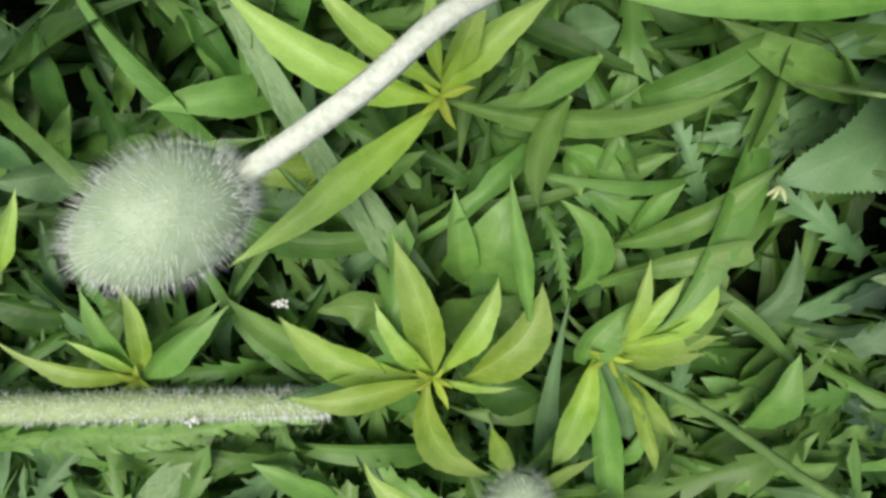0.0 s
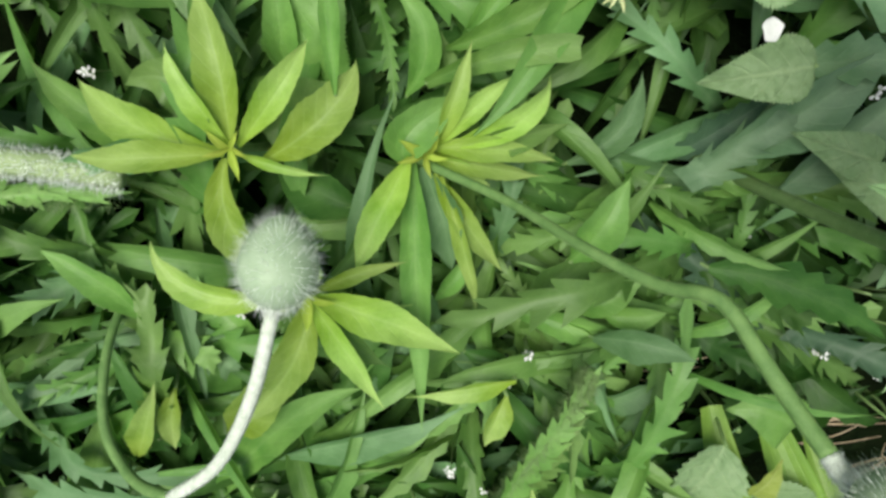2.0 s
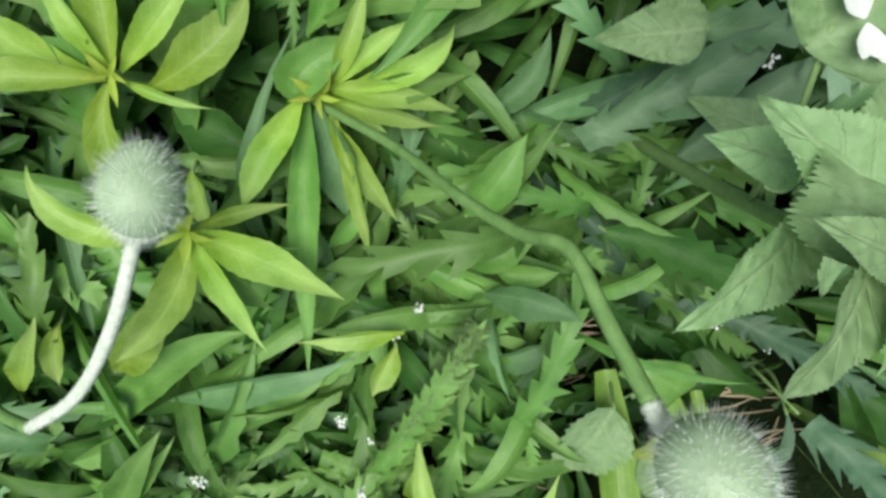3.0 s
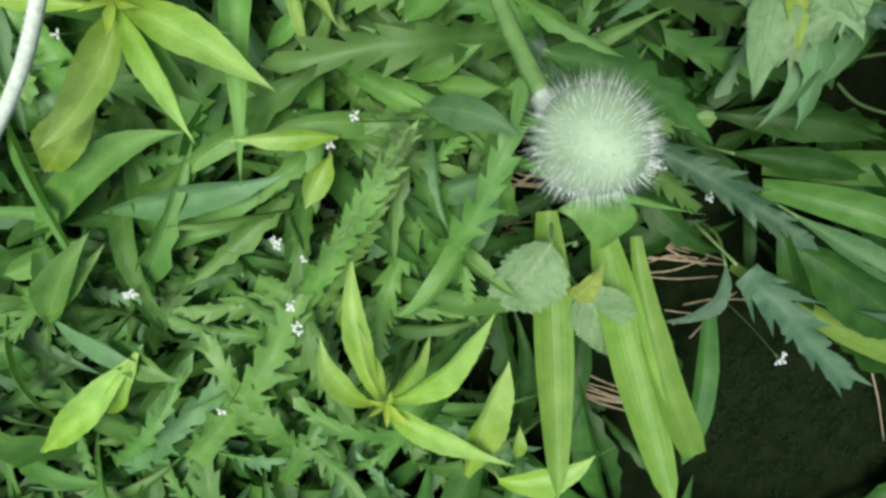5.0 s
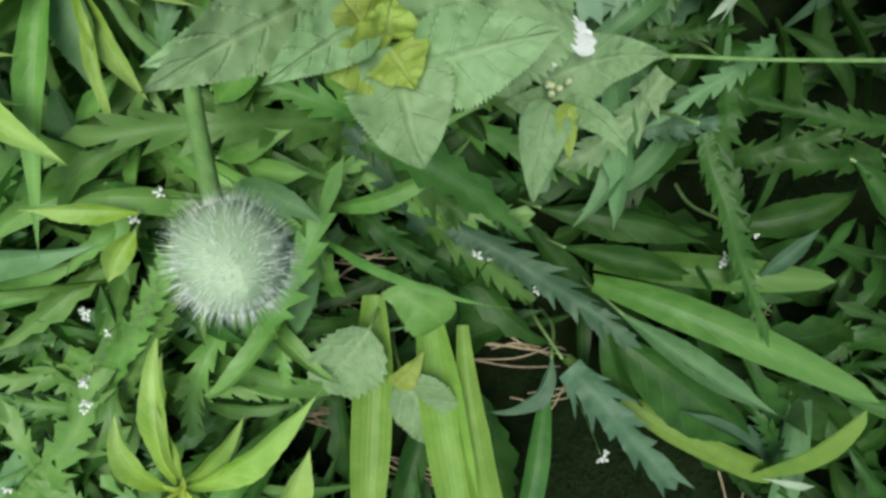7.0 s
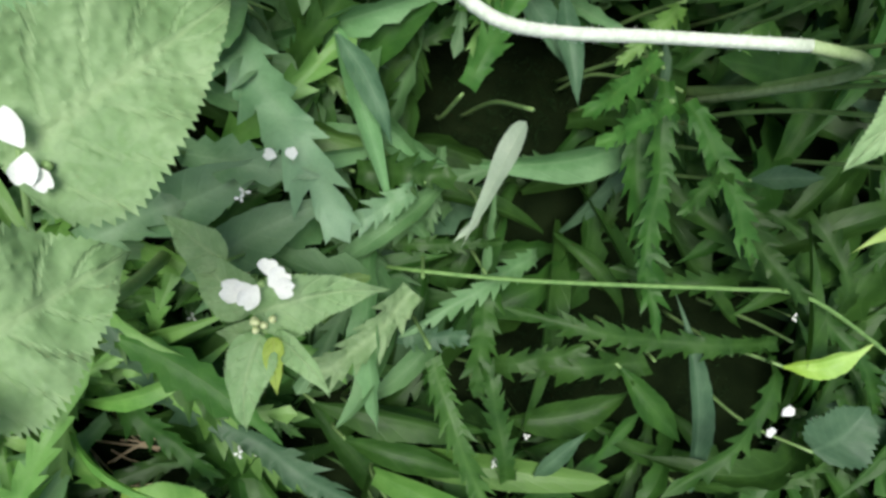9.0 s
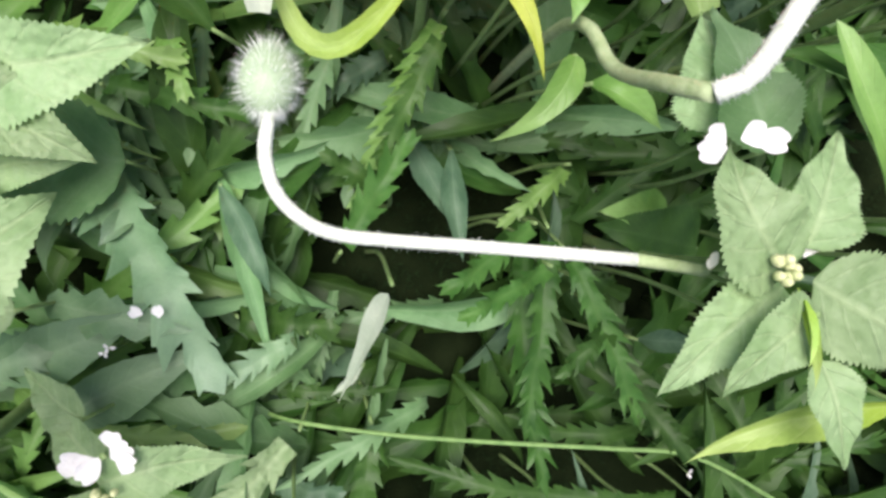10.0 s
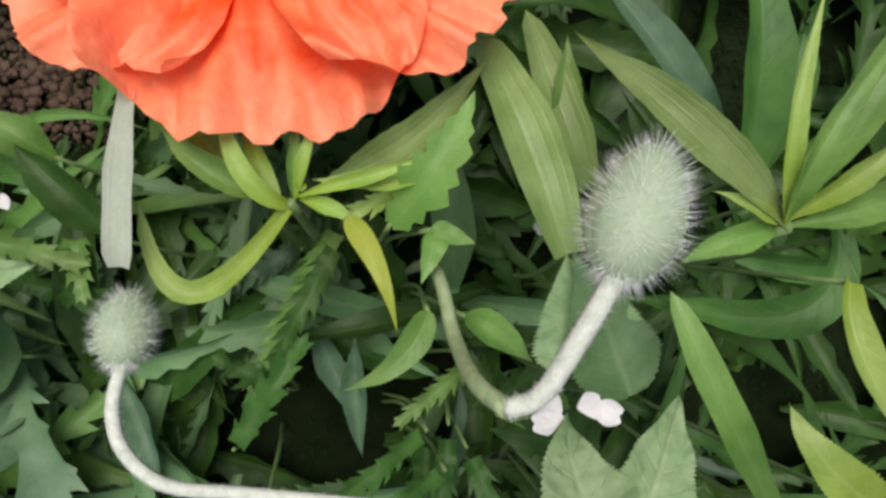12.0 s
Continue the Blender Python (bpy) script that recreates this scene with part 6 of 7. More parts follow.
leaf(honesty_a, "toothed", (0.123, 0.048, 0.284), (0.130, 0.035, 0.291), (0.135, 0.028, 0.294), 0.0215, HONESTY, roll=-5, fold=0.28)
leaf(honesty_a, "toothed", (0.110, 0.094, 0.224), (0.132, 0.129, 0.220), (0.149, 0.163, 0.200), 0.0610, HONESTY, roll=4, fold=0.28)
stalk(honesty_a, [(0.126, 0.047, 0.190), (0.120, 0.071, 0.212), (0.114, 0.101, 0.226)], 0.0014, 0.0010, name="leaf_stalk")
leaf(honesty_a, "toothed", (0.122, 0.047, 0.284), None, (0.110, 0.040, 0.292), 0.0150, YOUNG, roll=-10, fold=0.28)
leaf(honesty_a, "toothed", (0.121, 0.049, 0.284), None, (0.120, 0.057, 0.290), 0.0150, YOUNG, roll=9, fold=0.28)
leaf(honesty_a, "toothed", (0.121, 0.048, 0.284), None, (0.108, 0.056, 0.290), 0.0150, YOUNG, roll=8, fold=0.28)
leaf(honesty_a, "toothed", (0.122, 0.048, 0.284), None, (0.129, 0.042, 0.290), 0.0150, YOUNG, roll=-2, fold=0.28)
rooted(honesty_a, "toothed", (0.121, 0.101, 0.125), None, (0.079, 0.089, 0.110), 0.0274, HONESTY, fold=0.28)
rooted(honesty_a, "toothed", (0.160, 0.065, 0.120), None, (0.126, 0.073, 0.106), 0.0205, HONESTY, fold=0.28)
honesty_b = thing("flowering_plant", (0.187, 0.048, 0.000), "white-flowered plant with soft toothed triangular leaves", "plant", "white-flowered plants")
stalk(honesty_b, [(0.187, 0.048, 0.000), (0.193, 0.044, 0.072), (0.187, 0.048, 0.144)], 0.0025, 0.0016, STALK)
leaf(honesty_b, "toothed", (0.180, 0.052, 0.142), (0.201, 0.068, 0.143), (0.231, 0.078, 0.132), 0.0282, HONESTY, roll=9, fold=0.28)
leaf(honesty_b, "toothed", (0.186, 0.045, 0.143), (0.186, 0.026, 0.149), (0.193, 0.003, 0.143), 0.0210, HONESTY, roll=8, fold=0.28)
leaf(honesty_b, "toothed", (0.191, 0.047, 0.144), (0.207, 0.044, 0.157), (0.220, 0.034, 0.158), 0.0120, HONESTY, roll=8, fold=0.28)
leaf(honesty_b, "toothed", (0.191, 0.047, 0.146), None, (0.200, 0.025, 0.150), 0.0090, YOUNG, roll=7, fold=0.28)
leaf(honesty_b, "toothed", (0.187, 0.046, 0.142), None, (0.168, 0.040, 0.140), 0.0152, HONESTY, roll=-4, fold=0.28)
leaf(honesty_b, "toothed", (0.179, 0.050, 0.125), None, (0.139, 0.064, 0.110), 0.0243, HONESTY, roll=-5, fold=0.28)
stalk(honesty_b, [(0.183, 0.048, 0.000), (0.187, 0.047, 0.062), (0.179, 0.050, 0.125)], 0.0013, 0.0009, name="leaf_stalk")
honesty_c = thing("flowering_plant", (0.360, 0.224, 0.000), "white-flowered plant with soft toothed triangular leaves", "plant", "white-flowered plants")
stalk(honesty_c, [(0.360, 0.224, 0.000), (0.366, 0.220, 0.117), (0.360, 0.224, 0.233)], 0.0035, 0.0022, STALK)
leaf(honesty_c, "toothed", (0.360, 0.223, 0.233), (0.340, 0.235, 0.235), (0.332, 0.253, 0.225), 0.0320, HONESTY, roll=5, fold=0.28)
leaf(honesty_c, "toothed", (0.363, 0.232, 0.230), None, (0.365, 0.271, 0.220), 0.0257, HONESTY, roll=-2, fold=0.28)
leaf(honesty_c, "toothed", (0.362, 0.219, 0.230), (0.347, 0.199, 0.236), (0.338, 0.174, 0.230), 0.0260, HONESTY, roll=6, fold=0.28)
leaf(honesty_c, "toothed", (0.369, 0.214, 0.240), (0.355, 0.200, 0.247), (0.349, 0.181, 0.243), 0.0197, HONESTY, roll=5, fold=0.28)
stalk(honesty_c, [(0.370, 0.218, 0.000), (0.373, 0.221, 0.120), (0.369, 0.214, 0.240)], 0.0013, 0.0009, name="leaf_stalk")
leaf(honesty_c, "toothed", (0.367, 0.223, 0.235), None, (0.416, 0.215, 0.230), 0.0344, HONESTY, roll=-9, fold=0.28)
leaf(honesty_c, "toothed", (0.375, 0.202, 0.240), None, (0.395, 0.175, 0.240), 0.0174, HONESTY, roll=-2, fold=0.28)
stalk(honesty_c, [(0.371, 0.208, 0.000), (0.369, 0.210, 0.120), (0.375, 0.202, 0.240)], 0.0013, 0.0009, name="leaf_stalk")
leaf(honesty_c, "lance", (0.428, 0.199, 0.215), (0.391, 0.180, 0.218), (0.364, 0.156, 0.209), 0.0134, LIME, roll=-8)
stalk(honesty_c, [(0.423, 0.204, 0.000), (0.431, 0.205, 0.107), (0.428, 0.199, 0.215)], 0.0013, 0.0009, name="leaf_stalk")
leaf(honesty_c, "lance", (0.362, 0.217, 0.238), None, (0.367, 0.194, 0.255), 0.0041, LIME, roll=8)
leaf(honesty_c, "lance", (0.361, 0.219, 0.238), None, (0.362, 0.198, 0.255), 0.0035, LIME, roll=-10)
leaf(honesty_c, "toothed", (0.350, 0.269, 0.185), None, (0.324, 0.304, 0.180), 0.0411, HONESTY, roll=-7, fold=0.28)
stalk(honesty_c, [(0.354, 0.261, 0.000), (0.356, 0.260, 0.092), (0.350, 0.269, 0.185)], 0.0013, 0.0009, name="leaf_stalk")
leaf(honesty_c, "toothed", (0.360, 0.265, 0.195), None, (0.325, 0.305, 0.185), 0.0347, BLUE, roll=8, fold=0.28)
stalk(honesty_c, [(0.363, 0.257, 0.000), (0.365, 0.256, 0.098), (0.360, 0.265, 0.195)], 0.0013, 0.0009, name="leaf_stalk")
leaf(poppy_leaves_c, "ragged", (0.121, 0.101, 0.095), None, (0.187, 0.112, 0.100), 0.0190, GLAUCOUS, roll=-6)
honesty_d = thing("flowering_plant", (0.065, 0.174, 0.000), "plant with broad pale toothed downy leaves", "plant", "white-flowered plants")
stalk(honesty_d, [(0.065, 0.174, 0.000), (0.071, 0.170, 0.070), (0.065, 0.174, 0.140)], 0.0035, 0.0022, STALK)
leaf(honesty_d, "toothed", (0.069, 0.177, 0.145), (0.108, 0.198, 0.155), (0.143, 0.222, 0.154), 0.0432, HONESTY, roll=10, fold=0.28)
leaf(honesty_d, "toothed", (0.050, 0.173, 0.145), (0.098, 0.175, 0.153), (0.139, 0.172, 0.150), 0.0453, HONESTY, roll=-2, fold=0.28)
stalk(honesty_d, [(0.048, 0.173, 0.000), (0.043, 0.173, 0.072), (0.050, 0.173, 0.145)], 0.0013, 0.0009, name="leaf_stalk")
leaf(honesty_d, "toothed", (0.076, 0.137, 0.140), None, (0.121, 0.142, 0.140), 0.0367, HONESTY, roll=10, fold=0.28)
stalk(honesty_d, [(0.071, 0.141, 0.000), (0.067, 0.139, 0.070), (0.076, 0.137, 0.140)], 0.0013, 0.0009, name="leaf_stalk")
leaf(honesty_d, "toothed", (0.080, 0.145, 0.130), None, (0.131, 0.172, 0.135), 0.0261, HONESTY, roll=7, fold=0.28)
stalk(honesty_d, [(0.075, 0.147, 0.000), (0.072, 0.143, 0.065), (0.080, 0.145, 0.130)], 0.0013, 0.0009, name="leaf_stalk")
head = flower_head(honesty_b, (0.180, 0.068, 0.152))
petal(head, (0.179, 0.067, 0.152), (-0.27, -0.93, 0.37), 0.0116, 0.0090, rng=rng)
petal(head, (0.178, 0.066, 0.152), (-0.72, -0.69, 0.28), 0.0094, 0.0098, rng=rng)
petal(head, (0.177, 0.063, 0.152), (-1.02, -0.09, 0.15), 0.0124, 0.0102, rng=rng)
petal(head, (0.183, 0.068, 0.152), (0.52, 0.87, 0.18), 0.0112, 0.0098, rng=rng)
petal(head, (0.181, 0.072, 0.152), (-0.14, 1.02, 0.08), 0.0075, 0.0086, rng=rng)
petal(head, (0.184, 0.069, 0.152), (0.96, 0.16, 0.34), 0.0109, 0.0086, rng=rng)
grains(honesty_b, (0.185, 0.052, 0.150), 0.0016, 7, rng)
head = flower_head(honesty_c, (0.340, 0.244, 0.226))
petal(head, (0.330, 0.252, 0.226), (-1.02, 0.06, 0.12), 0.0083, 0.0087, rng=rng)
petal(head, (0.331, 0.251, 0.226), (-0.88, -0.52, 0.15), 0.0119, 0.0081, rng=rng)
petal(head, (0.334, 0.255, 0.226), (0.71, 0.67, 0.33), 0.0083, 0.0087, rng=rng)
petal(head, (0.337, 0.257, 0.226), (0.95, 0.12, 0.37), 0.0111, 0.0082, rng=rng)
petal(head, (0.367, 0.230, 0.226), (0.11, 1.00, 0.24), 0.0085, 0.0045, rng=rng)
petal(head, (0.342, 0.218, 0.226), (-1.01, 0.15, 0.12), 0.0042, 0.0059, rng=rng)
grains(honesty_c, (0.354, 0.222, 0.240), 0.0016, 10, rng)
head = flower_head(honesty_a, (0.124, 0.100, 0.231))
petal(head, (0.118, 0.103, 0.233), (-0.72, 0.68, 0.06), 0.0120, 0.0085, rng=rng)
petal(head, (0.119, 0.102, 0.233), (0.30, -0.95, 0.12), 0.0095, 0.0080, rng=rng)
petal(head, (0.122, 0.099, 0.233), (0.78, -0.62, 0.09), 0.0078, 0.0060, rng=rng)
petal(head, (0.112, 0.108, 0.233), (-0.95, 0.30, 0.16), 0.0050, 0.0040, rng=rng)
shoot_k = thing("leafy_plant", (0.225, 0.279, 0.000), "yellowing leafy stem with loose narrow leaves", "plant", "leafy plants in the bed")
stalk(shoot_k, [(0.225, 0.279, 0.000), (0.231, 0.275, 0.098), (0.225, 0.279, 0.195)], 0.0028, 0.0018, STALK)
leaf(shoot_k, "strap", (0.225, 0.277, 0.195), (0.207, 0.238, 0.190), (0.180, 0.259, 0.195), 0.0082, LIME, roll=-2)
leaf(shoot_k, "strap", (0.224, 0.278, 0.195), (0.210, 0.281, 0.204), (0.194, 0.296, 0.200), 0.0070, LIME, roll=-3)
leaf(shoot_k, "lance", (0.226, 0.281, 0.193), None, (0.222, 0.311, 0.200), 0.0050, LIME, roll=-9)
leaf(shoot_k, "lance", (0.225, 0.281, 0.193), None, (0.215, 0.310, 0.196), 0.0044, GREEN, roll=4)
leaf(shoot_k, "lance", (0.226, 0.282, 0.193), (0.245, 0.300, 0.201), (0.264, 0.313, 0.195), 0.0056, LIME, roll=4)
leaf(shoot_k, "lance", (0.221, 0.279, 0.189), (0.195, 0.280, 0.194), (0.171, 0.289, 0.190), 0.0100, GREEN, roll=-9)
leaf(shoot_k, "lance", (0.232, 0.296, 0.175), (0.251, 0.321, 0.186), (0.265, 0.362, 0.185), 0.0149, LILY, roll=3)
stalk(shoot_k, [(0.230, 0.291, 0.000), (0.228, 0.288, 0.088), (0.232, 0.296, 0.175)], 0.0013, 0.0009, name="leaf_stalk")
leaf(shoot_k, "lance", (0.227, 0.282, 0.191), None, (0.250, 0.282, 0.190), 0.0062, LIME, roll=2)
leaf(shoot_k, "toothed", (0.245, 0.282, 0.198), (0.261, 0.271, 0.207), (0.276, 0.253, 0.203), 0.0082, YELLOW, roll=5, fold=0.28)
stalk(shoot_k, [(0.240, 0.285, 0.000), (0.238, 0.288, 0.099), (0.245, 0.282, 0.198)], 0.0013, 0.0009, name="leaf_stalk")
leaf(shoot_k, "toothed", (0.282, 0.264, 0.205), (0.279, 0.245, 0.209), (0.267, 0.229, 0.200), 0.0104, GREEN, roll=-6, fold=0.28)
stalk(shoot_k, [(0.277, 0.270, 0.000), (0.282, 0.273, 0.102), (0.282, 0.264, 0.205)], 0.0013, 0.0009, name="leaf_stalk")
leaf(shoot_k, "toothed", (0.274, 0.289, 0.205), None, (0.276, 0.271, 0.210), 0.0086, GREEN, roll=-7, fold=0.28)
stalk(shoot_k, [(0.267, 0.292, 0.000), (0.270, 0.297, 0.103), (0.274, 0.289, 0.205)], 0.0013, 0.0009, name="leaf_stalk")
leaf(shoot_k, "toothed", (0.272, 0.289, 0.205), None, (0.288, 0.291, 0.205), 0.0080, GREEN, roll=-6, fold=0.28)
stalk(shoot_k, [(0.262, 0.288, 0.000), (0.261, 0.288, 0.102), (0.272, 0.289, 0.205)], 0.0013, 0.0009, name="leaf_stalk")
leaf(shoot_k, "ragged", (0.259, 0.287, 0.185), (0.266, 0.310, 0.199), (0.267, 0.340, 0.200), 0.0181, GREEN, roll=-10)
stalk(shoot_k, [(0.255, 0.282, 0.000), (0.256, 0.278, 0.092), (0.259, 0.287, 0.185)], 0.0013, 0.0009, name="leaf_stalk")
leaf(shoot_k, "pinnate", (0.241, 0.276, 0.120), None, (0.236, 0.213, 0.110), 0.0243, DEEP, roll=7)
stalk(shoot_k, [(0.240, 0.281, 0.000), (0.241, 0.284, 0.060), (0.241, 0.276, 0.120)], 0.0013, 0.0009, name="leaf_stalk")
leaf(shoot_k, "cut", (0.160, 0.302, 0.200), (0.175, 0.266, 0.207), (0.186, 0.238, 0.202), 0.0092, CHALK, roll=3, fold=0.5)
stalk(shoot_k, [(0.162, 0.303, 0.000), (0.156, 0.308, 0.100), (0.155, 0.302, 0.200)], 0.0013, 0.0009, name="leaf_stalk")
leaf(shoot_k, "strap", (0.182, 0.290, 0.180), None, (0.213, 0.276, 0.190), 0.0122, LIME, roll=3)
leaf(shoot_k, "strap", (0.201, 0.295, 0.190), None, (0.222, 0.278, 0.195), 0.0060, LIME, roll=-1)
leaf(shoot_k, "lance", (0.226, 0.287, 0.195), None, (0.227, 0.284, 0.195), 0.0039, LIME)
leaf(shoot_k, "lance", (0.269, 0.313, 0.190), None, (0.229, 0.288, 0.190), 0.0101, LIME, roll=7)
leaf(shoot_k, "lance", (0.299, 0.268, 0.170), (0.312, 0.267, 0.176), (0.332, 0.262, 0.170), 0.0129, GREEN, roll=-10)
stalk(shoot_k, [(0.286, 0.270, 0.000), (0.286, 0.270, 0.085), (0.299, 0.268, 0.170)], 0.0013, 0.0009, name="leaf_stalk")
leaf(shoot_k, "pinnate", (0.270, 0.315, 0.170), None, (0.244, 0.285, 0.180), 0.0196, LIME, roll=10)
stalk(shoot_k, [(0.267, 0.314, 0.000), (0.272, 0.319, 0.085), (0.270, 0.315, 0.170)], 0.0013, 0.0009, name="leaf_stalk")
lily_stem = thing("leafy_plant", (0.373, 0.333, 0.000), "upright stem with glossy long green leaves", "plant", "leafy plants in the bed")
stalk(lily_stem, [(0.373, 0.333, 0.000), (0.379, 0.329, 0.115), (0.373, 0.333, 0.230)], 0.0037, 0.0024, STALK)
leaf(lily_stem, "lance", (0.374, 0.333, 0.229), (0.326, 0.345, 0.236), (0.287, 0.363, 0.215), 0.0155, LILY, roll=-7, fold=0.4)
leaf(lily_stem, "lance", (0.372, 0.333, 0.230), (0.356, 0.360, 0.249), (0.343, 0.401, 0.250), 0.0063, LIME, roll=-7)
leaf(lily_stem, "lance", (0.372, 0.334, 0.230), (0.367, 0.358, 0.249), (0.374, 0.394, 0.250), 0.0100, GREEN, roll=4)
leaf(lily_stem, "lance", (0.372, 0.335, 0.230), None, (0.390, 0.374, 0.250), 0.0084, LIME, roll=1)
leaf(lily_stem, "lance", (0.374, 0.334, 0.230), None, (0.416, 0.367, 0.230), 0.0100, GREEN, roll=1)
leaf(lily_stem, "lance", (0.373, 0.333, 0.226), (0.358, 0.321, 0.229), (0.348, 0.311, 0.220), 0.0095, GREEN, roll=2)
leaf(lily_stem, "lance", (0.372, 0.333, 0.229), None, (0.344, 0.333, 0.235), 0.0055, LIME, roll=-3)
leaf(lily_stem, "strap", (0.401, 0.348, 0.210), (0.403, 0.316, 0.205), (0.358, 0.301, 0.200), 0.0152, DEEP)
stalk(lily_stem, [(0.400, 0.349, 0.000), (0.405, 0.353, 0.105), (0.401, 0.348, 0.210)], 0.0013, 0.0009, name="leaf_stalk")
leaf(lily_stem, "lance", (0.406, 0.346, 0.210), None, (0.412, 0.373, 0.220), 0.0152, GREEN, roll=-10)
stalk(lily_stem, [(0.401, 0.340, 0.000), (0.402, 0.337, 0.105), (0.406, 0.346, 0.210)], 0.0013, 0.0009, name="leaf_stalk")
leaf(lily_stem, "strap", (0.392, 0.322, 0.240), (0.401, 0.301, 0.246), (0.435, 0.282, 0.240), 0.0098, LIME, roll=3)
stalk(lily_stem, [(0.386, 0.326, 0.000), (0.385, 0.328, 0.120), (0.392, 0.322, 0.240)], 0.0013, 0.0009, name="leaf_stalk")
leaf(lily_stem, "toothed", (0.420, 0.263, 0.250), (0.391, 0.269, 0.259), (0.378, 0.280, 0.255), 0.0144, LIME, roll=-6, fold=0.28)
stalk(lily_stem, [(0.418, 0.270, 0.000), (0.425, 0.264, 0.125), (0.420, 0.263, 0.250)], 0.0013, 0.0009, name="leaf_stalk")
leaf(lily_stem, "strap", (0.418, 0.247, 0.210), (0.375, 0.276, 0.224), (0.348, 0.300, 0.225), 0.0118, GREEN, roll=1)
stalk(lily_stem, [(0.416, 0.254, 0.000), (0.422, 0.247, 0.105), (0.418, 0.247, 0.210)], 0.0013, 0.0009, name="leaf_stalk")
leaf(lily_stem, "lance", (0.351, 0.298, 0.190), (0.389, 0.299, 0.191), (0.441, 0.292, 0.180), 0.0108, DEEP, roll=-3)
stalk(lily_stem, [(0.349, 0.302, 0.000), (0.344, 0.300, 0.095), (0.351, 0.298, 0.190)], 0.0013, 0.0009, name="leaf_stalk")
leaf(lily_stem, "strap", (0.324, 0.304, 0.180), (0.293, 0.337, 0.181), (0.260, 0.371, 0.170), 0.0216, LILY, roll=3)
stalk(lily_stem, [(0.332, 0.305, 0.000), (0.332, 0.300, 0.090), (0.324, 0.304, 0.180)], 0.0013, 0.0009, name="leaf_stalk")
leaf(lily_stem, "strap", (0.326, 0.337, 0.160), (0.302, 0.360, 0.166), (0.274, 0.393, 0.160), 0.0168, LILY, roll=-1)
stalk(lily_stem, [(0.335, 0.333, 0.000), (0.335, 0.331, 0.080), (0.326, 0.337, 0.160)], 0.0013, 0.0009, name="leaf_stalk")
leaf(lily_stem, "strap", (0.369, 0.388, 0.150), (0.333, 0.402, 0.161), (0.293, 0.423, 0.160), 0.0165, SLATE, roll=2)
stalk(lily_stem, [(0.373, 0.379, 0.000), (0.376, 0.381, 0.075), (0.369, 0.388, 0.150)], 0.0013, 0.0009, name="leaf_stalk")
leaf(lily_stem, "strap", (0.386, 0.372, 0.160), None, (0.350, 0.441, 0.180), 0.0215, DEEP, roll=1)
stalk(lily_stem, [(0.386, 0.363, 0.000), (0.389, 0.362, 0.080), (0.386, 0.372, 0.160)], 0.0013, 0.0009, name="leaf_stalk")
leaf(lily_stem, "strap", (0.406, 0.372, 0.170), None, (0.414, 0.457, 0.190), 0.0192, GREEN, roll=-3)
stalk(lily_stem, [(0.402, 0.363, 0.000), (0.404, 0.361, 0.085), (0.406, 0.372, 0.170)], 0.0013, 0.0009, name="leaf_stalk")
leaf(lily_stem, "strap", (0.393, 0.377, 0.150), None, (0.383, 0.431, 0.170), 0.0195, DEEP, roll=-1)
stalk(lily_stem, [(0.391, 0.368, 0.000), (0.393, 0.366, 0.075), (0.393, 0.377, 0.150)], 0.0013, 0.0009, name="leaf_stalk")
leaf(lily_stem, "lance", (0.317, 0.342, 0.150), None, (0.294, 0.387, 0.170), 0.0141, GREEN, roll=-3)
stalk(lily_stem, [(0.326, 0.337, 0.000), (0.324, 0.334, 0.075), (0.317, 0.342, 0.150)], 0.0013, 0.0009, name="leaf_stalk")
leaf(lily_stem, "lance", (0.152, 0.239, 0.120), None, (0.101, 0.260, 0.130), 0.0188, DARK, roll=-4)
stalk(lily_stem, [(0.182, 0.249, 0.000), (0.172, 0.242, 0.060), (0.152, 0.239, 0.120)], 0.0013, 0.0009, name="leaf_stalk")
leaf(lily_stem, "lance", (0.116, 0.261, 0.120), None, (0.084, 0.265, 0.130), 0.0187, GREEN, roll=9)
stalk(lily_stem, [(0.151, 0.269, 0.000), (0.139, 0.264, 0.060), (0.116, 0.261, 0.120)], 0.0013, 0.0009, name="leaf_stalk")
def nodding_bud(foot, lower, upper, r_low, r_up, axis, length, width, hairs, hair_length, label, low=FUZZ):
    """A bud on its bent stem: a green lower stretch and a pale downy neck."""
    p = thing("poppy_bud", foot, label, "poppy bud", "nodding poppy buds")
    if lower:
        stalk(p, lower, r_low, r_up * 0.95, low, "lower_stem", "bristly lower stem")
        stem_hairs(p, lower, r_up * 0.95, 160, 0.0016, rng, GHAIR)
    stalk(p, upper, r_low if not lower else r_up * 0.95, r_up, DOWNY)
    stem_hairs(p, upper, r_up * 0.95, 420, 0.0016, rng, spread=1.6)
    bud_of(p, upper[-1], axis, length, width, rng, hairs, hair_length)
    return p


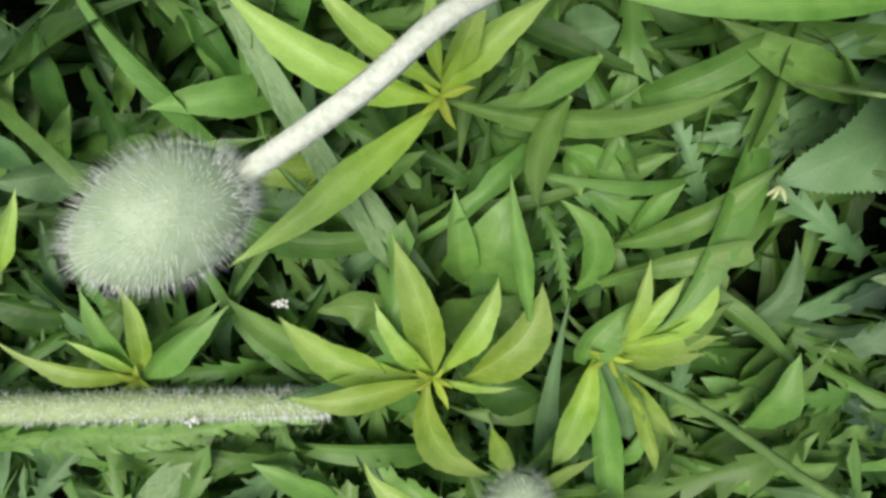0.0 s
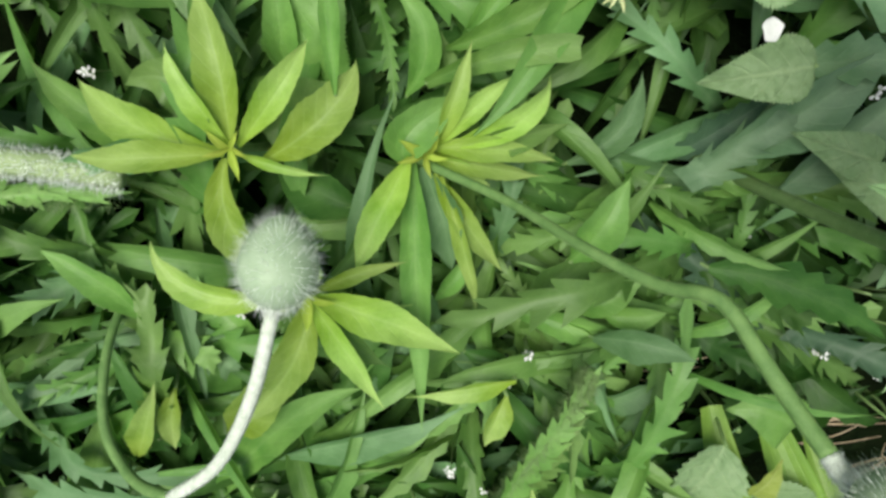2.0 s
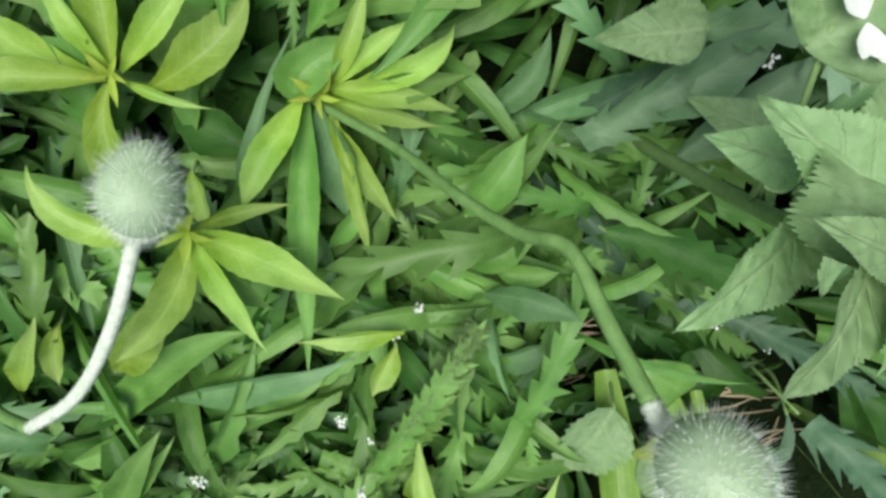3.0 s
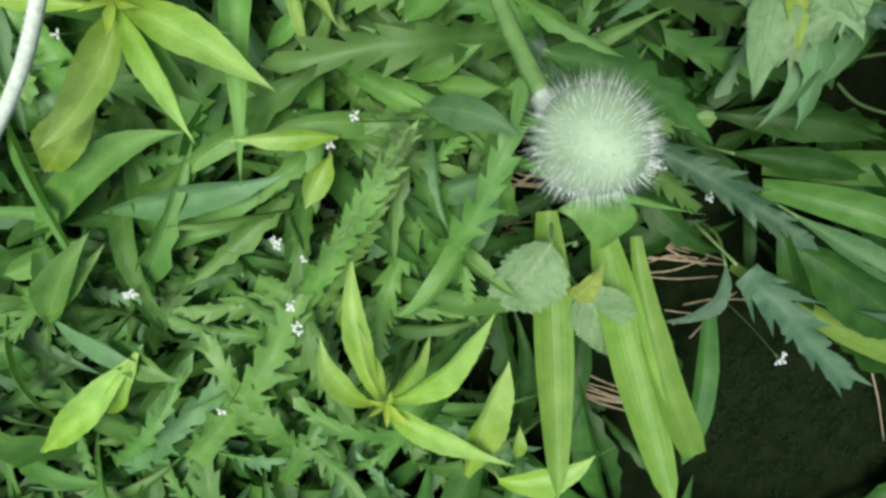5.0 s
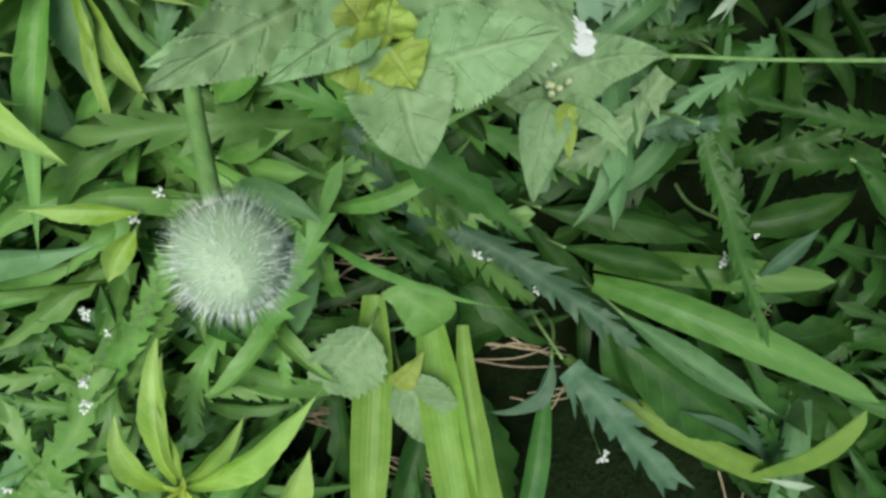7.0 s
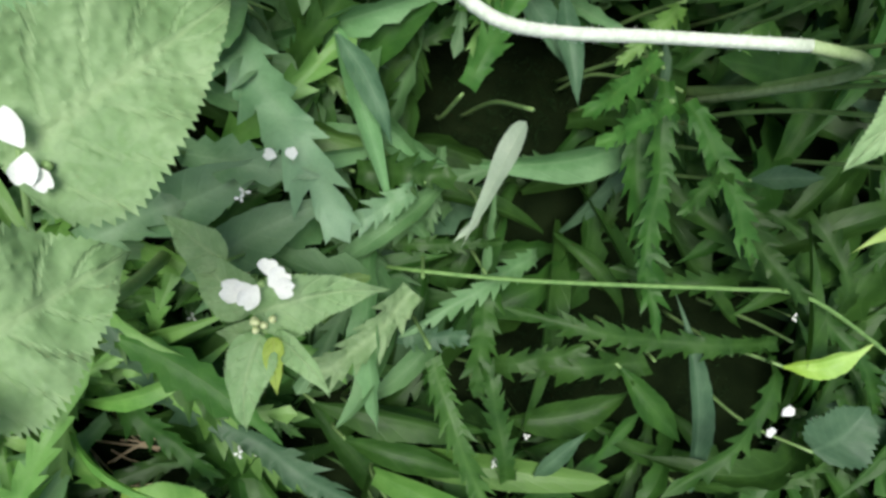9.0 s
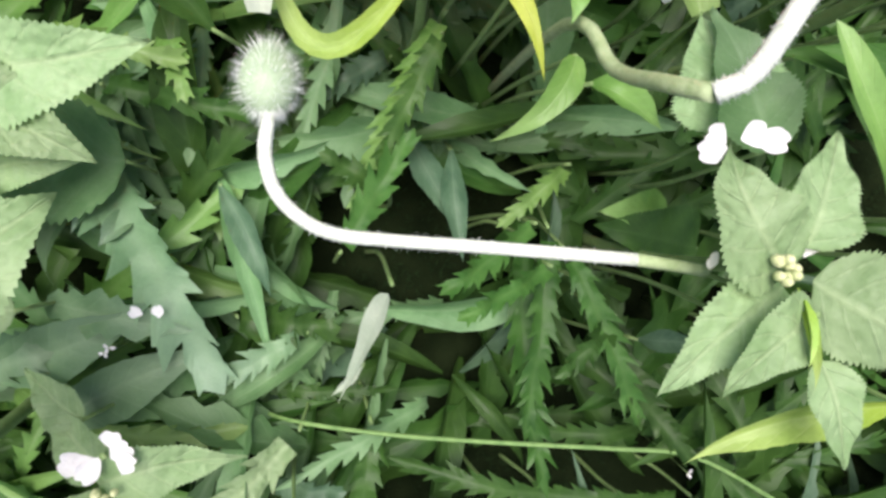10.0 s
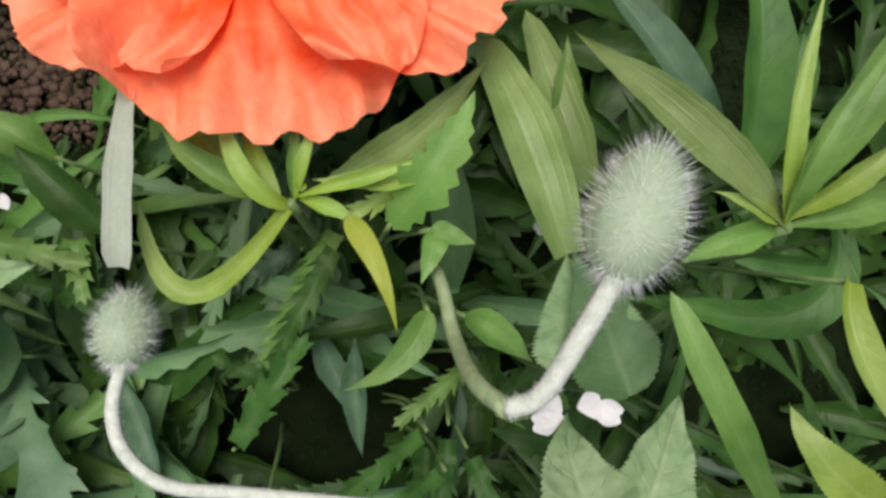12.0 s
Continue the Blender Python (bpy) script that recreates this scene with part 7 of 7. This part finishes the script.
nodding_bud((-0.051, 0.252, 0.0), None, [(-0.051, 0.252, 0.000), (-0.051, 0.252, 0.130), (-0.089, 0.214, 0.180), (-0.112, 0.200, 0.200), (-0.136, 0.180, 0.206), (-0.171, 0.156, 0.200)],
            0.0032, 0.0040, (-0.885, -0.457, 0.092), 0.0590, 0.0400, 1900, 0.0052, "large hairy grey-green poppy bud nodding on a pale bristly stem")
nodding_bud((-0.178, -0.044, 0.0), [(-0.178, -0.044, 0.000), (-0.179, -0.045, 0.060), (-0.176, -0.062, 0.100), (-0.165, -0.088, 0.130), (-0.144, -0.101, 0.150), (-0.122, -0.099, 0.164)],
            [(-0.122, -0.099, 0.164), (-0.101, -0.077, 0.169), (-0.088, -0.044, 0.170), (-0.082, -0.009, 0.169)], 0.0019, 0.0029, (0.06, 0.995, -0.06), 0.0365, 0.0305, 1100, 0.0044,
            "hairy grey-green poppy bud nodding on a pale bristly stem")
nodding_bud((-0.062, 0.053, 0.0), [(-0.062, 0.053, 0.000), (-0.062, 0.053, 0.060), (-0.034, 0.041, 0.090), (0.004, 0.034, 0.130), (0.031, 0.027, 0.171), (0.050, 0.024, 0.196), (0.060, 0.027, 0.211), (0.066, 0.024, 0.218), (0.073, 0.014, 0.228), (0.082, 0.002, 0.240), (0.087, -0.004, 0.247)],
            [(0.087, -0.004, 0.247), (0.089, -0.007, 0.250), (0.092, -0.009, 0.253)], 0.0020, 0.0030, (0.434, -0.079, 0.898), 0.0320, 0.0275, 1100, 0.0046,
            "hairy grey-green poppy bud on a long bent bristly stem")
nodding_bud((0.364, 0.218, 0.0), [(0.364, 0.218, 0.000), (0.364, 0.218, 0.150), (0.352, 0.217, 0.200), (0.324, 0.211, 0.211)],
            [(0.324, 0.211, 0.211), (0.275, 0.196, 0.208), (0.250, 0.188, 0.206), (0.229, 0.183, 0.209), (0.213, 0.187, 0.208), (0.204, 0.197, 0.207), (0.200, 0.209, 0.204)], 0.0017, 0.0023, (-0.38, 0.88, -0.28), 0.0260, 0.0185, 750, 0.0036,
            "small hairy grey-green poppy bud nodding on a pale bristly stem", HAIRY)
nodding_bud((0.279, 0.280, 0.0), [(0.279, 0.280, 0.000), (0.279, 0.280, 0.180), (0.291, 0.260, 0.222), (0.296, 0.252, 0.254), (0.303, 0.250, 0.268)],
            [(0.303, 0.250, 0.268), (0.308, 0.256, 0.272), (0.309, 0.268, 0.278), (0.310, 0.286, 0.284)], 0.0022, 0.0027, (-0.035, 0.998, -0.058), 0.0350, 0.0225, 1000, 0.0040,
            "large hairy grey-green poppy bud nodding on a pale bristly stem", HAIRY)
hairy_stem = thing("leaning_poppy", (-0.407, 0.019, 0.000), "thick bristly pale green poppy stem leaning across the bed", "plant stem")
HAIRY_LINE = [(-0.415, 0.014, 0.098), (-0.342, 0.020, 0.106), (-0.270, 0.023, 0.108), (-0.211, 0.023, 0.106), (-0.168, 0.020, 0.100)]
stalk(hairy_stem, HAIRY_LINE, 0.0086, 0.0058, HAIRY, "stem")
stem_hairs(hairy_stem, HAIRY_LINE, 0.0070, 3600, 0.0044, rng, HAIR, 1.4)
leaf(hairy_stem, "pinnate", (-0.394, 0.000, 0.090), (-0.275, 0.004, 0.096), (-0.170, 0.012, 0.094), 0.0300, GREEN, roll=-3)
stem_hairs(hairy_stem, [(-0.394, 0.000, 0.092), (-0.275, 0.004, 0.098), (-0.170, 0.012, 0.096)], 0.0080, 1500, 0.0040, rng, GHAIR, name="leaf_hairs")
leaf(hairy_stem, "pinnate", (-0.417, -0.007, 0.092), (-0.301, 0.000, 0.100), (-0.199, 0.007, 0.095), 0.0361, GREEN, roll=4)
hairy_stem_b = thing("leaning_poppy", (-0.001, -0.231, 0.000), "bristly green poppy stem with narrow cut leaves rising through the bed", "plant stem")
stalk(hairy_stem_b, [(0.001, -0.225, 0.040), (0.014, -0.175, 0.070), (0.034, -0.110, 0.100), (0.050, -0.063, 0.115), (0.056, -0.044, 0.115)], 0.0028, 0.0024, FUZZ, "stem")
stem_hairs(hairy_stem_b, [(0.001, -0.225, 0.040), (0.014, -0.175, 0.070), (0.034, -0.110, 0.100), (0.050, -0.063, 0.115), (0.056, -0.044, 0.115)], 0.0026, 2500, 0.0070, rng, GHAIR)
leaf(hairy_stem_b, "pinnate", (0.003, -0.217, 0.060), (0.035, -0.110, 0.104), (0.058, -0.043, 0.118), 0.0316, GREEN, roll=-5)
leaf(hairy_stem_b, "pinnate", (0.010, -0.223, 0.055), (0.041, -0.118, 0.098), (0.055, -0.065, 0.112), 0.0262, GREEN)
thin_stem = thing("plant_stem", (0.246, 0.065, 0.000), "thin green plant stem lying across the bed", "plant stem")
stalk(thin_stem, [(0.218, 0.069, 0.040), (0.242, 0.081, 0.080), (0.290, 0.094, 0.090), (0.344, 0.110, 0.093), (0.401, 0.127, 0.093), (0.441, 0.136, 0.090), (0.500, 0.127, 0.070), (0.575, 0.110, 0.040)], 0.0011, 0.0013, FUZZ, "stem")
poppy = thing("poppy_flower", (0.167, 0.369, 0.000), "open orange-red poppy flower with crumpled ruffled petals", "poppy flower")
stalk(poppy, [(0.167, 0.369, 0.000), (0.177, 0.379, 0.100), (0.167, 0.369, 0.200)], 0.003, 0.0024, HAIRY)
open_poppy(poppy, (0.168, 0.372, 0.200), 0.0880, rng)
tiny_flower((-0.195, 0.064, 0.076), 3, rng)
tiny_flower((-0.231, 0.019, 0.116), 2, rng)
tiny_flower((-0.001, -0.131, 0.076), 4, rng)
tiny_flower((-0.073, -0.172, 0.087), 2, rng)
tiny_flower((0.019, -0.164, 0.090), 2, rng)
tiny_flower((0.028, -0.050, 0.091), 2, rng)
tiny_flower((0.196, 0.022, 0.040), 3, rng)
tiny_flower((0.164, -0.026, 0.045), 3, rng)
tiny_flower((0.229, -0.055, 0.055), 2, rng)
tiny_flower((0.197, -0.047, 0.055), 2, rng)
tiny_flower((0.327, -0.009, 0.062), 3, rng)
tiny_flower((0.292, -0.134, 0.083), 3, rng)
tiny_flower((-0.008, -0.217, 0.113), 2, rng)
tiny_flower((0.015, -0.148, 0.110), 2, rng)
tiny_flower((0.022, -0.154, 0.124), 2, rng)
tiny_flower((0.029, -0.050, 0.092), 1, rng)
tiny_flower((0.020, -0.067, 0.092), 1, rng)
tiny_flower((0.328, -0.009, 0.060), 2, rng)
tiny_flower((0.338, 0.009, 0.060), 1, rng)
tiny_flower((0.157, 0.095, 0.110), 1, rng)
tiny_flower((0.156, 0.092, 0.110), 1, rng)
tiny_flower((0.454, 0.123, 0.070), 1, rng)
tiny_flower((0.052, -0.004, 0.070), 1, rng)
tiny_flower((-0.077, -0.177, 0.080), 1, rng)
tiny_flower((0.150, -0.018, 0.066), 2, rng)
tiny_flower((0.193, -0.045, 0.060), 2, rng)
tiny_flower((0.143, 0.014, 0.050), 1, rng)
tiny_flower((-0.114, -0.044, 0.090), 1, rng)
tiny_flower((0.049, -0.004, 0.080), 1, rng)
tiny_flower((0.029, -0.049, 0.095), 1, rng)
tiny_flower((0.019, -0.066, 0.095), 1, rng)
tiny_flower((-0.069, -0.168, 0.095), 1, rng)
tiny_flower((0.016, -0.149, 0.105), 1, rng)
tiny_flower((0.019, -0.163, 0.105), 1, rng)
tiny_flower((0.190, -0.043, 0.070), 1, rng)
tiny_flower((0.028, -0.050, 0.090), 1, rng)
tiny_flower((0.016, -0.131, 0.090), 1, rng)
fallen_petal((0.166, 0.115, 0.115), 1.00, rng)
fallen_petal((0.173, 0.116, 0.115), 1.00, rng)
fallen_petal((0.469, 0.069, 0.075), 1.30, rng)
fallen_petal((0.468, 0.055, 0.075), 1.20, rng)
fallen_petal((0.490, 0.069, 0.075), 1.20, rng)
fallen_petal((0.110, 0.233, 0.125), 1.20, rng)
fallen_petal((0.312, 0.320, 0.160), 1.30, rng)
fallen_petal((0.317, 0.316, 0.160), 1.20, rng)
fallen_petal((0.070, 0.117, 0.200), 1.50, rng)
fallen_petal((0.070, 0.108, 0.200), 1.30, rng)
dry_calyx((0.047, 0.125, 0.080), rng)
straw_patch((0.215, -0.113, 0.015), (0.266, -0.108, 0.015), 10, rng)
straw_patch((0.112, -0.111, 0.015), (0.145, -0.110, 0.015), 6, rng)
straw_patch((0.112, -0.194, 0.015), (0.143, -0.190, 0.015), 10, rng)
straw_patch((0.189, -0.214, 0.015), (0.270, -0.222, 0.015), 10, rng)
straw_patch((0.112, -0.086, 0.015), (0.145, -0.083, 0.015), 8, rng)
straw_patch((0.384, -0.051, 0.015), (0.401, -0.042, 0.015), 5, rng)
straw_patch((0.267, -0.150, 0.015), (0.291, -0.127, 0.015), 4, rng)
straw_patch((0.401, -0.143, 0.015), (0.452, -0.217, 0.015), 2, rng)
rusty_sprig((0.447, -0.199, 0.020), rng)

# ---- the undergrowth that fills the bed ----
def undergrowth(name, label, count, area, low, high, size, kinds, material, seed, outside=False, slim=(0.13, 0.23)):
    """Many small leaves, each on the slant, as one mass."""
    r = random.Random(seed)
    bm = bmesh.new()
    for _ in range(count):
        x, y = r.uniform(area[0], area[1]), r.uniform(area[2], area[3])
        if outside and any(p[0] < x < p[1] and p[2] < y < p[3] for p in (WEST, EAST)):
            continue
        z = r.uniform(low, high)
        a = r.uniform(0, math.tau)
        n = r.uniform(*size)
        b = Vector((x, y, z))
        t = b + Vector((math.cos(a) * n, math.sin(a) * n, r.uniform(-0.15, 0.42) * n))
        if bare(x, y) or bare(t.x, t.y) or bare((x + t.x) / 2, (y + t.y) / 2):
            continue
        m = (b + t) / 2 + Vector((r.uniform(-.1, .1) * n, r.uniform(-.1, .1) * n, r.uniform(0.05, 0.30) * n))
        kind = r.choice(kinds)
        blade(bm, kind, b, m, t, n * (r.uniform(*slim) if kind != "pinnate" else r.uniform(0.20, 0.30)), 0.6, r.uniform(-50, 50), 0.03, r.uniform(0, 9), 14 if kind == "ragged" else 9)
    ob = part(name, bm, material, None)
    return tagged(ob, label, "undergrowth", kind="stuff")


# Open soil, plus spots cleared as dark gaps where only shade lies between leaves.
SOIL_AND_SHADE_GAPS = ((0.373, -0.215, 0.068), (0.439, -0.213, 0.030), (0.359, 0.154, 0.016), (0.030, 0.306, 0.045), (0.066, 0.302, 0.030), (-0.006, 0.308, 0.030), (0.269, 0.281, 0.014), (0.329, 0.326, 0.022), (0.132, -0.196, 0.018), (0.171, -0.177, 0.022), (0.220, -0.165, 0.022), (0.263, -0.136, 0.022), (0.213, -0.240, 0.022), (0.313, -0.196, 0.046), (0.244, -0.115, 0.028), (0.122, -0.083, 0.018), (-0.332, 0.202, 0.012), (0.414, 0.515, 0.030), (0.421, 0.476, 0.028), (0.447, 0.445, 0.028), (0.390, 0.520, 0.022), (0.502, 0.285, 0.030), (0.559, 0.340, 0.035), (0.495, 0.524, 0.020), (0.265, 0.180, 0.036), (0.302, 0.213, 0.022), (0.383, 0.057, 0.028), (0.427, 0.083, 0.020), (0.342, 0.149, 0.016), (0.462, 0.054, 0.020), (0.348, 0.033, 0.018), (0.406, 0.060, 0.020), (0.353, 0.038, 0.030), (0.300, 0.041, 0.020), (-0.236, 0.065, 0.022), (-0.185, 0.068, 0.018), (0.098, 0.081, 0.020), (0.139, 0.094, 0.026), (0.062, 0.062, 0.016), (-0.320, 0.193, 0.014), (-0.264, 0.196, 0.022), (-0.300, 0.159, 0.022))


def bare(x, y):
    """Places where the soil lies open, and dark gaps left to stand for shade."""
    return any((x - a) ** 2 + (y - b) ** 2 < r * r for a, b, r in SOIL_AND_SHADE_GAPS)


WEST = (-0.52, 0.14, -0.47, 0.45)
EAST = (0.12, 0.72, -0.25, 0.72)
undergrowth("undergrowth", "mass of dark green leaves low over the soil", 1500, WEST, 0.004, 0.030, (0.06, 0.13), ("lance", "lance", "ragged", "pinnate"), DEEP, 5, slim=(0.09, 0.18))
# DARK brings the deeper shade of this side as colour.
undergrowth("undergrowth", "mass of long leaves low over the soil, shade put into their dark green", 1150, EAST, 0.002, 0.018, (0.06, 0.14), ("lance", "ragged", "ragged", "pinnate"), DARK, 15)
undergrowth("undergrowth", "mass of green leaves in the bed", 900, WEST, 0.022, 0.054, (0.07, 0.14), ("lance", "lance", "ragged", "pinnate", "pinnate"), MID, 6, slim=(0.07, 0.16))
undergrowth("undergrowth", "grey-green cut leaves among the poppies", 110, (0.08, 0.32, 0.06, 0.30), 0.030, 0.062, (0.06, 0.11), ("pinnate", "ragged", "lance"), BLUE, 16)
# Shade among the poppies is again in the leaf colour.
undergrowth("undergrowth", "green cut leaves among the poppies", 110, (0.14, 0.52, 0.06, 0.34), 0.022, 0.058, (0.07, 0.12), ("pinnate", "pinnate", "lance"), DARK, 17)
undergrowth("undergrowth", "fresh green leaves standing between the whorls", 60, (-0.02, 0.13, -0.13, 0.05), 0.034, 0.062, (0.06, 0.12), ("lance", "pinnate", "ragged"), GREEN, 18, slim=(0.10, 0.18))
# Darkness by the large bud comes from the leaf colour, painted as shade.
undergrowth("undergrowth", "leaves near the large bud, shade put into their dark green", 45, (-0.38, -0.24, 0.13, 0.26), 0.034, 0.062, (0.06, 0.12), ("lance", "lance", "pinnate"), DARK, 19, slim=(0.10, 0.18))
undergrowth("undergrowth", "mass of grey-green leaves in the bed", 260, WEST, 0.022, 0.052, (0.06, 0.12), ("lance", "ragged", "pinnate", "pinnate"), BLUE, 7, slim=(0.08, 0.16))
undergrowth("undergrowth", "scattered green leaves over the bed", 34, EAST, 0.016, 0.036, (0.06, 0.12), ("lance", "lance", "pinnate"), DEEP, 12)
undergrowth("undergrowth", "dark grey-green cut leaves in the bed", 25, EAST, 0.008, 0.034, (0.07, 0.13), ("pinnate", "ragged"), SLATE, 14)
def bare_earth(at, radius, seed):
    """A low crumbly spread of brown earth with clods, thinning out at its rim."""
    r = random.Random(seed)
    bm = bmesh.new()
    for _ in range(800):
        q, d = r.uniform(0, math.tau), radius * r.random() ** 0.5
        size = r.uniform(0.0012, 0.0048) * (1.15 - 0.6 * d / radius)
        made = bmesh.ops.create_icosphere(bm, subdivisions=1, radius=size)["verts"]
        c = Vector((at[0] + 1.5 * d * math.cos(q), at[1] + d * math.sin(q), at[2] + r.uniform(0.0, 0.004)))
        for v in made:
            n = v.co.normalized()
            v.co = c + Vector((v.co.x, v.co.y, 0.45 * v.co.z)) * (1 + 0.5 * noise.noise(n * 2.2 + c * 300))
    for f in bm.faces:
        f.smooth = True
    tagged(part("earth_clods", bm, EARTH, None), "crumbly dry brown earth clods beneath the poppy", "soil", kind="stuff")


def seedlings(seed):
    """Moss and tiny seedlings on the open soil and in the gaps that stand for shade."""
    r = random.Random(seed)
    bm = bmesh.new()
    for a, b, c in SOIL_AND_SHADE_GAPS:
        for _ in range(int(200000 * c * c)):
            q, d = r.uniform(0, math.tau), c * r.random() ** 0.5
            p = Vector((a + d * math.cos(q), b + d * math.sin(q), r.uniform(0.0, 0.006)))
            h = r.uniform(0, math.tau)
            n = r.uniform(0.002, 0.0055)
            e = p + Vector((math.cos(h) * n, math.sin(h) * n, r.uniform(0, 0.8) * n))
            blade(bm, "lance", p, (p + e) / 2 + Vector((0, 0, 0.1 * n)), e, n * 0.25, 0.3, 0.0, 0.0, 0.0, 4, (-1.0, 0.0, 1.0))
    tagged(part("moss", bm, MOSS, None), "moss and tiny seedlings on open soil and in gaps, gap shade put into their near-black colour", "moss", kind="stuff")


bare_earth((0.035, 0.305, 0.002), 0.042, 31)
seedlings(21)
undergrowth("undergrowth", "mass of green leaves in the wider bed", 5200, (-1.1, 1.3, -1.05, 1.3), 0.0, 0.05, (0.08, 0.16), ("lance",), DEEP, 9, True)
